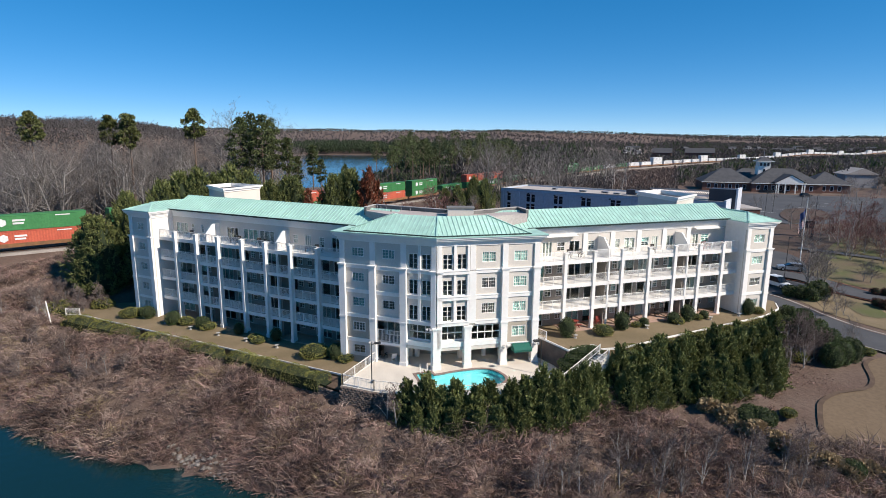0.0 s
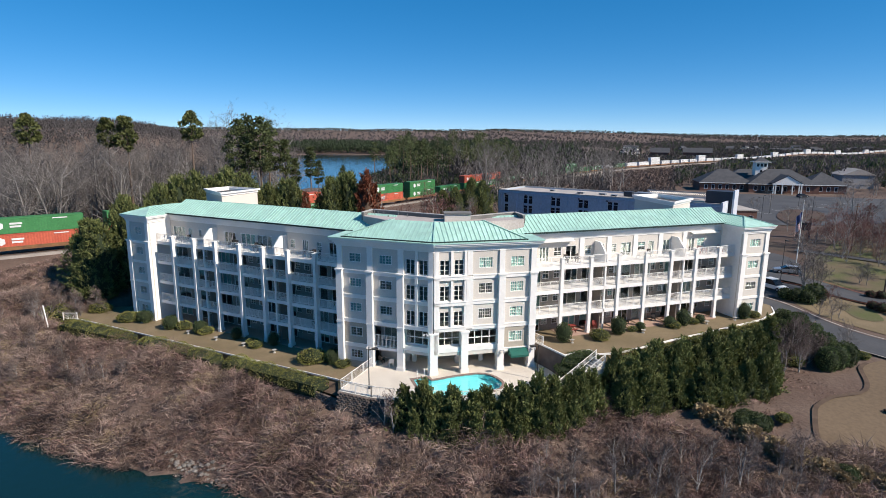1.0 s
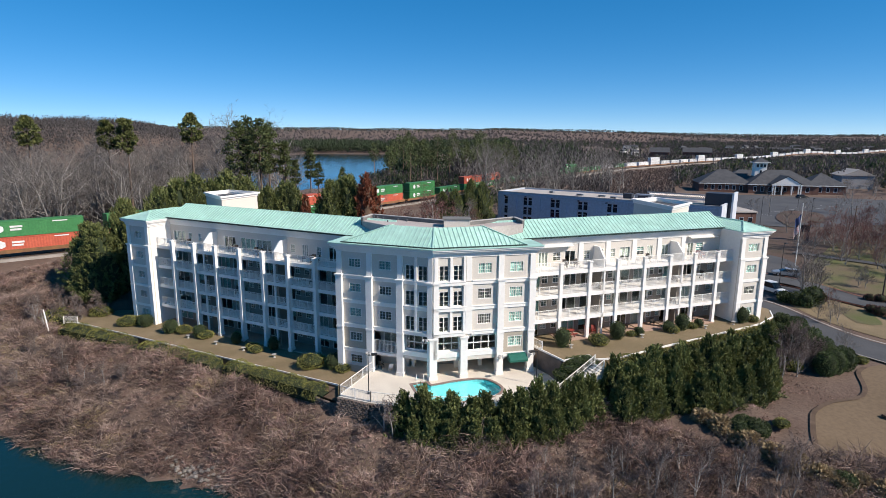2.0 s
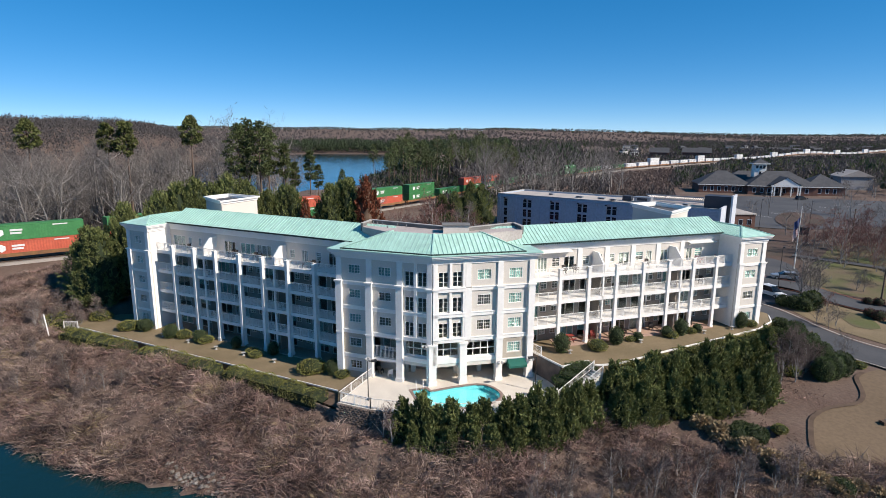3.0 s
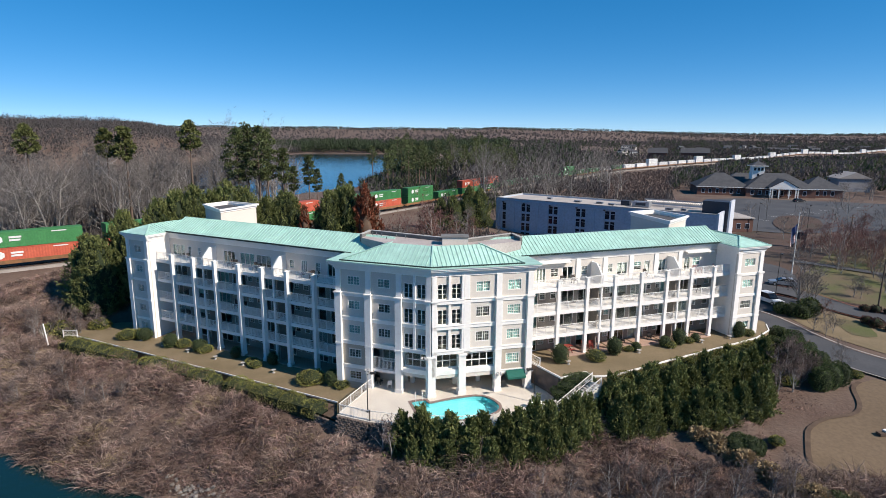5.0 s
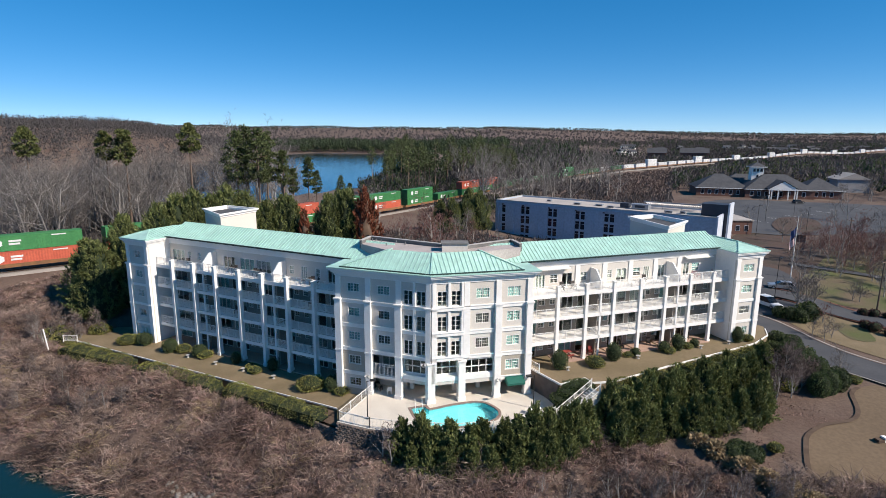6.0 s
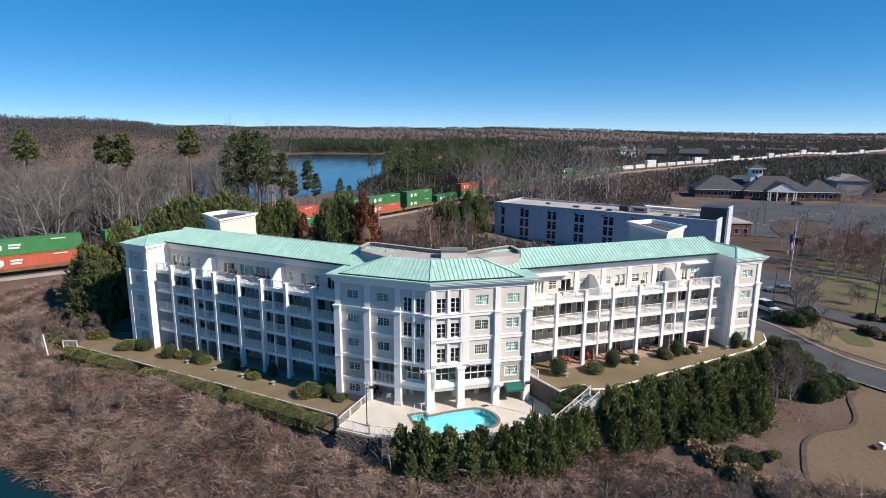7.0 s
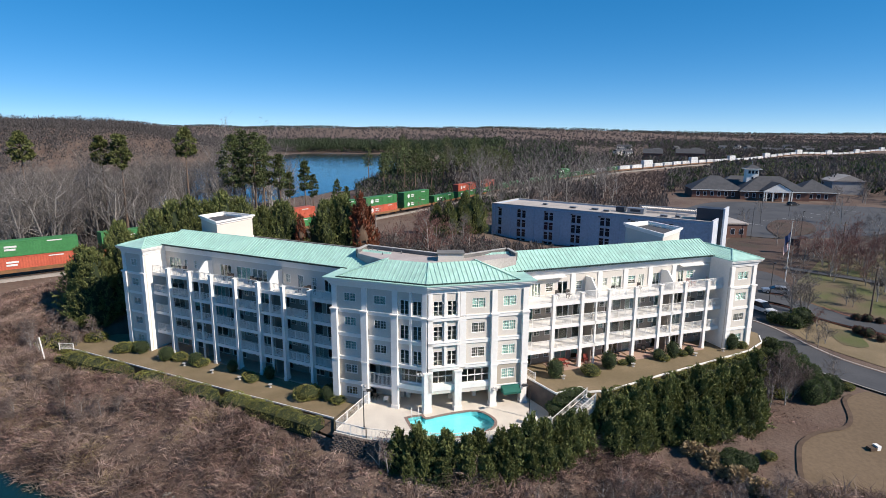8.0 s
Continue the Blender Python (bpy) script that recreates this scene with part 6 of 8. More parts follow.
# shrubs and stones at the lower right
bankshrubs = [shrub(35, 1.5, 1.3, 0.9, 3000, "dark low evergreen mound on the bank", "bank shrubs", M_DARKEVG, 0.14),
              shrub(36, 0.9, 0.8, 0.55, 1300, "tan dried grassy clump on the bank", "dry clumps", M_DRYGRASS, 0.3, core_mat=M_MULCH),
              shrub(37, 1.6, 1.5, 1.9, 2700, "dark green broadleaf shrub at the lawn's end", "end shrubs", M_DARKEVG, 0.19),
              shrub(38, 1.3, 1.2, 0.7, 1700, "olive spreading juniper on the bank", "juniper", M_HEDGE, 0.16)]
for k, x, y, sc in ((0, 28.2, 52.0, 0.85), (0, 29.8, 51.9, 0.95), (0, 29.0, 52.9, 0.8), (1, 25.4, 54.0, 1.1), (1, 26.6, 52.6, 1.2), (1, 28.4, 50.4, 1.15), (1, 29.8, 48.8, 1.1), (1, 30.9, 47.5, 1.0), (1, 32.7, 46.0, 1.1), (1, 35.6, 45.4, 1.0),
                    (1, 31.6, 48.0, 0.9), (0, 34.2, 45.2, 0.75), (3, 33.1, 53.5, 0.6), (1, 33.6, 44.8, 1.0), (1, 27.4, 51.2, 0.8), (1, 37.0, 44.2, 1.1),
                    (2, 45.6, 65.4, 0.85), (2, 44.2, 64.8, 0.8), (2, 47.2, 66.2, 0.8), (2, 46.2, 67.0, 0.75), (3, 50.8, 68.2, 0.6), (2, 43.6, 74.2, 0.8), (2, 44.4, 72.2, 0.95), (2, 45.4, 73.6, 0.9), (2, 43.0, 69.2, 0.9), (2, 44.6, 70.4, 1.0), (2, 46.0, 71.4, 0.95),
                    (3, 42.0, 68.0, 1.2), (3, 41.0, 66.2, 1.0), (2, 46.6, 69.4, 0.8), (2, 46.6, 75.4, 0.95), (2, 45.6, 77.2, 0.9), (3, 41.8, 74.9, 1.0), (3, 40.2, 71.3, 1.1), (3, 37.8, 69.6, 1.1), (3, -58.5, 76.5, 1.5), (3, -60.5, 77.6, 1.6), (3, -54.5, 78.6, 1.2)):
    plant(bankshrubs[k], x, y, sc, R8.uniform(0, 6))
for o in balls + low + ivy + big + rust + greens + bankshrubs:
    drop_proto(o)

# brush on the bank: dry stems in tufts
def brush(name, label, n, zone, hmin, hmax, width, stems, material, seed, lean=0.55):
    """Tufts of dry stems over the bank wherever zone(x, y) allows."""
    rng = np.random.default_rng(seed)
    x, y = rng.uniform(-95, 62, n * 6), rng.uniform(37, 100, n * 6)
    ok = zone(x, y, rng)
    x, y = x[ok][:n], y[ok][:n]
    m = len(x)
    z = height(x, y) + np.where(x < 34, mounds(x, y), 0)
    hh = rng.uniform(hmin, hmax, m) * (0.7 + 0.5 * np.sin(x * 0.35 + 1) * np.cos(y * 0.4))
    k = stems
    X = np.repeat(np.stack([x, y, z], 1), k, 0)
    H = np.repeat(np.maximum(hh, hmin * 0.6), k) * rng.uniform(0.6, 1.15, m * k)
    common = np.repeat(rng.normal(0, 0.35, (m, 3)), k, 0)
    way = common + rng.normal(0, lean, (m * k, 3))
    way[:, 2] = 1.0
    way = unit(way)
    base = X + np.concatenate([rng.normal(0, 0.16, (m * k, 2)), np.full((m * k, 1), -0.1)], 1)
    bend = way.copy()
    bend[:, 2] *= 0.2
    bend[:, :2] += 1.2 * common[:, :2]
    bend = unit(bend)
    side = unit(np.cross(way, rng.normal(size=(m * k, 3))))
    w = width * rng.uniform(0.6, 1.4, (m * k, 1))
    midp = base + way * (0.6 * H)[:, None]
    tip = midp + bend * (0.6 * H)[:, None]
    quads = np.stack([base, midp + side * w, tip, midp - side * w], 1)
    ob = new(name, quad_mesh(name, quads, material))
    return tagged(ob, label, "brush", kind="stuff")


def bank_zone(x, y, rng):
    z = height(x, y)
    free = ~inside(x, y, grow_poly(PLATFORM, 2.2)) & (z > WATER - 0.1)
    right = (x > 22) & (y > 50.5 - 0.12 * (x - 22))
    return free & ~right & ((y < 79) | (x < -50)) & (seg_dist(x, y, TRACK) > 8)


def patchy(freq, level, seed):
    def zone(x, y, rng):
        v = np.sin(x * freq + seed) * np.cos(y * freq * 1.3 - seed) + 0.5 * np.sin(x * freq * 2.3 - y * freq * 1.7)
        return bank_zone(x, y, rng) & (v + rng.normal(0, 0.35, len(x)) > level)
    return zone


brush("brush_stuff", "grey-brown dry winter brush on the bank", 15000, bank_zone, 0.9, 2.3, 0.026, 10, M_STRAW, 51)
brush("red_brush_stuff", "reddish dry brush on the bank", 9000, patchy(0.17, 0.0, 2.0), 0.9, 2.6, 0.026, 9, M_REDBRUSH, 52)
brush("grass_stuff", "tan dry grass tufts on the bank", 5000, patchy(0.3, 0.6, 4.0), 0.8, 1.9, 0.024, 10, M_DRYGRASS, 53)


def shore_zone(x, y, rng):
    return bank_zone(x, y, rng) & (height(x, y) < WATER + 2.2)


brush("shore_brush", "red-brown overhanging brush at the water's edge", 5200, shore_zone, 0.9, 2.2, 0.026, 10, M_REDBRUSH, 55, 0.7)


def litter_zone(x, y, rng):
    return ~inside(x, y, grow_poly(PLATFORM, 0.8)) & (x > 20) & (height(x, y) > WATER + 0.1) & (y < 76) & ~inside(x, y, SAND_EDGE) & (x < 50)


SAND_EDGE = [(52.8, 67.6), (50.4, 66.6), (48.6, 65.1), (47.1, 61.8), (45.9, 60.0), (44.2, 58.8), (41.1, 58.0), (38.3, 56.2), (37.0, 54.4), (35.0, 50.4), (35.2, 48.3), (36.2, 46.7), (38.5, 44.0), (44.0, 42.0), (70.0, 42.0), (68.0, 52.0), (59.5, 61.5)]
brush("litter_stuff", "dry twigs and leaf litter on the lower bank", 12000, litter_zone, 0.1, 0.4, 0.035, 5, M_REDBRUSH, 54, 1.2)

# thin bare saplings rising from the brush
sap = [bare_tree(s, 4.2, 0.9, "thin grey leafless sapling in the brush", "saplings", M_BRUSHTWIG, fork=0.12, density=0.8, name="sapling") for s in (61, 62, 63)]
for x, y, sc in ((-7.0, 49.2, 1.1), (-6.0, 48.4, 0.9), (20, 45.5, 1.1), (23, 46.5, 1.0), (17.5, 44.0, 1.2), (26, 46.0, 1.2), (28.5, 45.5, 1.0), (14.0, 45.0, 0.9), (31, 46.5, 1.0), (10.0, 43.5, 1.0), (24.5, 44.2, 1.2), (20.5, 43.2, 1.2), (13.5, 42.6, 1.0),
                 (39.5, 66.0, 1.3), (41.0, 66.5, 1.2), (42.2, 68.0, 1.35), (38.5, 63.5, 1.0), (40.5, 64.0, 1.1), (36.0, 62.5, 0.9), (-59, 73, 1.0), (-62, 75, 1.1), (-56, 76, 1.0), (-64, 78, 1.2), (-60, 78.5, 1.1), (-66, 73.5, 1.0), (-53.5, 78.0, 1.1), (-70, 76, 1.1)):
    plant(R8.choice(sap), x, y, sc * R8.uniform(0.85, 1.15), R8.uniform(0, 6))
for k in range(42):
    x, y = R8.uniform(6, 31), R8.uniform(40.5, 47.5)
    plant(R8.choice(sap), x, y, R8.uniform(0.6, 0.95), R8.uniform(0, 6))
thick = [bare_tree(s, 4.6, 1.25, "dense tan leafless bush on the bank", "bare bushes", M_BRUSHTWIG, fork=0.05, density=1.2, name="bare_bush") for s in (64, 65)]
for x, y, sc in ((40.6, 66.2, 1.3), (42.4, 67.8, 1.35), (43.2, 66.6, 1.1), (44.6, 68.6, 1.0), (40.0, 67.6, 0.9), (38.8, 64.6, 0.8), (-58.0, 77.8, 1.0), (-61.5, 79.2, 1.1), (-55.5, 79.0, 0.9), (-57.0, 76.4, 0.9), (-62.8, 76.6, 0.9), (-60.0, 75.8, 0.8), (-65.0, 79.0, 1.0), (-43.5, 58.6, 0.80), (-41.0, 58.6, 0.75), (-46.8, 60.5, 0.70), (-39.4, 59.3, 0.65), (-55.4, 66.3, 0.70), (-49.7, 63.6, 0.70), (-53.2, 60.4, 0.70)):
    plant(R8.choice(thick), x, y, sc, R8.uniform(0, 6))
for o in sap + thick:
    drop_proto(o)

# shore stones
rng8 = random.Random(88)
for k in range(80):
    t = rng8.random()
    a, b = (-28.4, 48.7), (-20.9, 45.9)
    x, y = a[0] + (b[0] - a[0]) * t + rng8.uniform(-0.5, 0.5), a[1] + (b[1] - a[1]) * t + rng8.uniform(-0.9, 0.4)
    r = rng8.uniform(0.1, 0.3)
    st = blob(r, r * rng8.uniform(0.7, 1.1), r * 0.55, -0.1, rng8, 7, 4, 0.5)
    ob = part("stone", st, M_ROCK)
    ob.matrix_basis = frm(x, y, rng8.uniform(0, 360), gz(x, y) + float(mounds(x, y)) + 0.15)
    tagged(ob, "pale rough shore stone at the water's edge", "stone", "shore stones")


# ---- lower right: sand, roads, parking ----
patch("sand_path", SAND_EDGE, 0.1, M_SAND, "flat tan sandy ground", "ground")
edge = [p for p in SAND_EDGE[1:13]]
draped("mulch_border", [(x - 0.2, y + 0.1) for x, y in edge], 0.25, 0.14, M_MULCH, "dark mulch border of the sandy ground", "ground", 1.2)
ROAD_A = [(34, 97), (43, 94.5), (49, 89.5), (50.6, 82.8), (52.3, 76.6), (55.6, 71.2), (61.5, 65.2), (74, 58)]
ROAD_B = [(57, 105), (62.6, 101.2), (66.0, 94.7), (70.2, 90.4), (80, 83), (96, 75)]
PATH_C = [(73, 123.5), (76.5, 121), (79.2, 119), (84.5, 115.3), (91, 110), (104, 102)]
draped("road_front", ROAD_A, 3.5, 0.12, M_ASPHALT, "grey asphalt access road", "road", 1.5)
draped("road_park", PATH_C, 1.4, 0.12, M_ASPHALT, "narrow grey drive through the park", "road", 1.5)
draped("road_rear", ROAD_B, 2.8, 0.12, M_ASPHALT, "grey asphalt drive beside the park", "road", 1.5)


def side_line(line, off, step=1.5):
    pts = catmull(line, step)
    out = []
    for i, p in enumerate(pts):
        q = pts[min(i + 1, len(pts) - 1)] - pts[max(i - 1, 0)]
        d = q / np.linalg.norm(q)
        out.append((p[0] - d[1] * off, p[1] + d[0] * off))
    return out


for line, half, m_, lab in ((ROAD_A, 3.6, M_KERB, "pale concrete kerb"), (ROAD_B, 2.9, M_BRICKRED, "red-stained kerb")):
    for sgn in (1, -1):
        draped("kerb", side_line(line, sgn * half, 3.0), 0.12, 0.24, m_, lab + " along the road", "kerb", 1.5)
draped("road_line", side_line(ROAD_A, 0.0, 3.0), 0.06, 0.135, M_LINE, "white painted line on the road", "marking", 1.5)
PARK_NEAR = [(46, 92), (56, 94), (61, 99), (68, 113), (66, 121), (54, 122), (46, 108)]
patch("parking_near", PARK_NEAR, 0.1, M_ASPHALT, "asphalt car park beside the building", "car park", 3.0)
patch("parking_far", [(80, 165), (100, 160), (150, 180), (176, 226), (140, 243), (112, 246), (84, 215), (74, 185)], 0.15, M_ASPHALT, "wide asphalt car park in front of the offices", "car park", 4.0)
patch("leaf_litter_ground", [(54, 104), (66, 97), (74, 90), (92, 84), (150, 96), (172, 160), (150, 178), (100, 158), (80, 162), (64, 128)], 0.04, M_LEAFLITTER, "red-brown leaf litter under the park trees", "ground", 3.0)
patch("grass_park", [(62, 104), (72, 96), (84, 90), (110, 92), (130, 120), (120, 140), (96, 140), (78, 122)], 0.08, M_GREENLAWN, "patchy green-brown winter grass", "lawn", 3.0)
patch("grass_verge", [(54.6, 90), (55.6, 84), (58, 78.6), (63, 72), (74, 64.5), (86, 71), (76, 81), (66.5, 89), (61.5, 94.5)], 0.07, M_LAWN, "dormant brown grass verge between the roads", "lawn", 2.0)
patch("grass_patch", [(61.2, 90.2), (63.3, 89.8), (64.8, 87), (63.2, 82.2), (60.0, 83.0)], 0.11, M_GREENLAWN, "greener patch of the grass verge", "lawn", 2.0)
patch("grass_slope", [(66.8, 103.2), (73.2, 114), (80, 115.4), (79, 107.5), (70.2, 98.2)], 0.13, M_GREENLAWN, "greener winter grass beside the drive", "lawn", 2.0)
patch("grass_island", [(92, 160), (108, 170), (118, 190), (110, 194), (98, 178)], 0.3, M_LEAFLITTER, "dormant grass island in the car park", "lawn", 3.0)
for k in range(7):
    a, b = (96 + 9 * k, 188 + 6 * k), (99.5 + 9 * k, 183 + 6 * k)
    draped("bay_line", [a, ((a[0] + b[0]) / 2, (a[1] + b[1]) / 2), b], 0.12, 0.2, M_LINE, "white parking bay line", "marking", 1.0)


def car(x, y, z, turn, paint, label, tall=1.45, long=4.6):
    """A parked car: body, cabin glass, wheels, lamps."""
    c = thing("car", label, "car", "parked cars", frm(x, y, turn, z))
    h = tall
    body = Shape()
    L2, W = long / 2, 0.9
    prof = [(-L2, 0.35), (-L2 + 0.05, 0.82), (-L2 + 0.3, 0.95), (L2 - 1.2, 0.92), (L2 - 0.15, 0.75), (L2, 0.5), (L2 - 0.05, 0.3), (-L2 + 0.1, 0.28)]
    n = len(prof)
    body.add([(u, -W, v) for u, v in prof] + [(u, W, v) for u, v in prof], [tuple(range(n)), tuple(range(2 * n - 1, n - 1, -1))] + [(i, n + i, n + (i + 1) % n, (i + 1) % n) for i in range(n)])
    part("body", body, paint, c)
    cab = [(-L2 + 0.25, 0.94), (-L2 + 0.7, h - 0.06), (L2 - 2.2, h - 0.06), (L2 - 1.25, 0.94)]
    g = Shape()
    n = 4
    g.add([(u, -W * 0.86 if v > 1 else -W * 0.97, v) for u, v in cab] + [(u, W * 0.86 if v > 1 else W * 0.97, v) for u, v in cab], [tuple(range(n)), tuple(range(2 * n - 1, n - 1, -1))] + [(i, n + i, n + (i + 1) % n, (i + 1) % n) for i in range(n)])
    part("cabin_glass", g, M_CARGLASS, c)
    part("roof", Shape().box(-L2 + 0.66, L2 - 2.15, -W * 0.87, W * 0.87, h - 0.07, h), paint, c)
    for u in (-L2 + 0.85, L2 - 0.9):
        for v in (-W, W):
            w = part("wheel", Shape().tube((u, v - 0.1, 0.33), (u, v + 0.1, 0.33), 0.33, 0.33, 14), M_TYRE, c)
            part("rim", Shape().tube((u, v - 0.115, 0.33), (u, v + 0.115, 0.33), 0.19, 0.19, 10), M_RIM, w)
    for v in (-0.62, 0.62):
        part("headlight", Shape().box(L2 - 0.12, L2 + 0.02, v - 0.18, v + 0.18, 0.55, 0.7), M_RIM, c)
        part("tail_light", Shape().box(-L2 - 0.01, -L2 + 0.08, v - 0.16, v + 0.16, 0.62, 0.8), M_REDPAINT, c)
    return c


M_CARGLASS = mat("car_glass", (0.015, 0.018, 0.02), (0.02, 0.022, 0.025), 1.0, 0.08)
M_TYRE = mat("tyre_rubber", (0.018, 0.018, 0.018), (0.025, 0.025, 0.025), 3.0, 0.9)
M_RIM = mat("bright_metal", (0.55, 0.55, 0.56), (0.45, 0.45, 0.46), 3.0, 0.35, 0.8)
M_REDPAINT = mat("red_plastic", (0.35, 0.02, 0.02), (0.3, 0.02, 0.02), 2.0, 0.4)
M_SILVER = mat("silver_car_paint", (0.42, 0.43, 0.45), (0.38, 0.39, 0.41), 1.0, 0.3, 0.5)
M_DARKCAR = mat("dark_car_paint", (0.03, 0.032, 0.036), (0.04, 0.042, 0.046), 1.0, 0.25, 0.2)
M_WHITECAR = mat("white_car_paint", (0.72, 0.72, 0.72), (0.66, 0.66, 0.66), 1.0, 0.3)
M_REDCAR = mat("red_car_paint", (0.36, 0.03, 0.03), (0.3, 0.02, 0.02), 1.0, 0.3)
car(54.9, 97.1, gz(54.9, 97.1) + 0.12, -70, M_WHITECAR, "white off-road car parked beside the building", 1.85, 4.6)
car(62.1, 106.5, gz(62.1, 106.5) + 0.12, 160, M_SILVER, "silver saloon car in the car park", 1.45, 4.6)
car(139.5, 236.5, gz(139.5, 236.5) + 0.17, 10, M_DARKCAR, "dark car in front of the office porch", 1.5, 4.7)
car(8.0, 141.0, gz(8, 141) + 0.02, 60, M_REDCAR, "red car behind the building", 1.5, 4.5)

# ---- the grey-blue building behind ----
M_BLUEGREY = mat("blue_grey_paint", (0.41, 0.47, 0.55), (0.37, 0.43, 0.51), 0.15, 0.85, fine=2, coord="World")
M_PALEGREY = mat("pale_grey_paint", (0.52, 0.55, 0.60), (0.47, 0.50, 0.55), 0.3, 0.85, coord="World")
M_ROOFGRAVEL = mat("pale_flat_roof", (0.46, 0.41, 0.37), (0.38, 0.34, 0.31), 0.2, 0.95, fine=3, coord="World")
M_DARKWALL = mat("dark_navy_cladding", (0.03, 0.036, 0.05), (0.04, 0.046, 0.06), 0.4, 0.6, coord="World")
M_BRICK = mat("brown_red_brick", (0.165, 0.085, 0.066), (0.13, 0.068, 0.054), 0.6, 0.9, fine=5, coord="World")
M_YELLOWPINE = leafy("sunlit_pine_needles", (0.060, 0.075, 0.025), (0.135, 0.140, 0.050), 0.25, 0.15)
M_BRICKPALE = mat("pale_shed_siding", (0.36, 0.35, 0.35), (0.31, 0.30, 0.30), 0.4, 0.9, fine=3, coord="World")
M_SHINGLE = mat("dark_grey_shingles", (0.055, 0.056, 0.062), (0.075, 0.076, 0.082), 0.5, 0.9, fine=3, coord="World")
M_GALV = mat("galvanised_metal", (0.35, 0.36, 0.38), (0.28, 0.29, 0.31), 1.0, 0.45, 0.5)


def rear_block():
    b = thing("office_block", "grey-blue flat-roofed block behind the apartments", "building")
    m = frm(9.8, 160.0, -33.9)
    top, base, ln, dp = 11.8, 0.0, 58.3, 15.2
    holes, wins = [], []
    spec = [(1.9, (0,)), (8.0, (0, 1.5)), (16.3, (0, 1.45)), (24.1, (0, 1.45)), (31.9, (0, 1.45)), (39.6, (0, 1.45)), (47.2, (0, 1.45))]
    for u, n in spec:
        for i in range(4):
            z = 9.45 - i * 2.65
            for k in n:
                holes.append((u + k, u + k + 1.22, z - 1.1, z + 1.1))
    s = Shape()
    pierced_wall(s, m, 0, ln, base, top, 0, 0.35, holes)
    part("front_wall", s, M_BLUEGREY, b)
    for a, c, z0, z1 in holes:
        f = Shape(m)
        f.box(a, c, 0.2, 0.3, z0, z0 + 0.08)
        f.box(a, c, 0.2, 0.3, z1 - 0.08, z1)
        f.box(a, a + 0.08, 0.2, 0.3, z0, z1)
        f.box(c - 0.08, c, 0.2, 0.3, z0, z1)
        f.box(a, c, 0.2, 0.3, (z0 + z1) / 2 + 0.3, (z0 + z1) / 2 + 0.38)
        w = part("window", f, M_PALEGREY, b)
        g = part("pane", Shape(m).box(a + 0.06, c - 0.06, 0.24, 0.26, z0 + 0.06, z1 - 0.06), M_DARKGLASS, w)
    for u in (0.0, 5.1, 12.5, 20.2, 28.4, 36.2, 43.9, 51.4):
        part("pilaster", Shape(m).box(u, u + 0.9, -0.18, 0, base, top - 0.9), M_BLUEGREY, b)
    part("string_course", Shape(m).box(0, ln, -0.22, 0, top - 0.85, top - 0.5), M_BLUEGREY, b)
    for u in (2.4, 8.9, 16.8, 24.4, 31.9, 39.4):
        part("wall_lamp", Shape(m).box(u - 0.25, u + 0.25, -0.5, -0.22, top - 1.2, top - 0.9), M_DARKWALL, b)
    r = Shape(m)
    r.box(0, 0.35, 0.35, dp, base, top)
    r.box(ln - 0.35, ln, 0.35, dp, base, top)
    r.box(0, ln, dp, dp + 0.35, base, top)
    part("side_wall", r, M_BLUEGREY, b)
    part("roof", Shape(m).box(0.35, ln - 0.35, 0.35, dp, top - 0.6, top - 0.35), M_ROOFGRAVEL, b)
    c = Shape(m)
    c.box(-0.1, ln + 0.1, -0.1, 0.4, top, top + 0.12)
    c.box(-0.1, ln + 0.1, dp, dp + 0.45, top, top + 0.12)
    c.box(-0.1, 0.4, 0.4, dp, top, top + 0.12)
    part("coping", c, M_KERB, b)
    inn = Shape(m).box(0.4, ln - 0.4, 4.0, 4.2, base, top - 0.6)
    part("inner_wall", inn, M_INTERIOR, b)
    # stair tower at the right end
    t = Shape(m)
    t.box(ln - 4.6, ln + 1.2, 5.0, 9.4, base, top + 2.5)
    part("tower", t, M_DARKWALL, b)
    t = Shape(m)
    t.box(ln + 1.2, ln + 1.6, 4.6, 9.8, base, top + 2.8)
    part("tower_side", t, M_PALEGREY, b)
    t = Shape(m)
    t.box(ln, ln + 0.4, -1.6, 5.0, base, top + 0.5)
    part("fin_wall", t, M_PALEGREY, b)
    # plant on the roof
    for k, (u, y, w, d, h, mm) in enumerate(((33.5, 7.0, 2.2, 2.0, 1.3, M_DARKWALL), (36.8, 6.0, 4.2, 2.4, 1.4, M_GALV), (12.0, 8.0, 1.2, 1.2, 0.5, M_GALV), (21.0, 6.0, 1.8, 1.2, 0.5, M_GALV), (27.0, 6.5, 1.8, 1.2, 0.5, M_GALV), (30.8, 5.0, 1.6, 1.2, 0.5, M_GALV), (45.5, 4.0, 1.8, 1.0, 0.6, M_GALV), (49.0, 4.5, 1.2, 1.0, 0.7, M_GALV))):
        u_ = thing("roof_unit", "metal ventilation unit on a flat roof", "ventilation", "roof units", m @ Matrix.Translation((u, y, top - 0.35)))
        part("casing", Shape().box(0, w, 0, d, 0.15, h), mm, u_)
        for q in (0.1, w - 0.2):
            part("foot", Shape().box(q, q + 0.1, 0, d, 0, 0.15), M_GALV, u_)
        part("grille", Shape().box(w * 0.2, w * 0.8, -0.04, 0, h * 0.35, h * 0.8), M_DARKWALL, u_)
    pg = thing("roof_pergola", "long slatted white louvre frame on a flat roof", "louvre", "", m @ Matrix.Translation((38.5, 10.5, top - 0.35)))
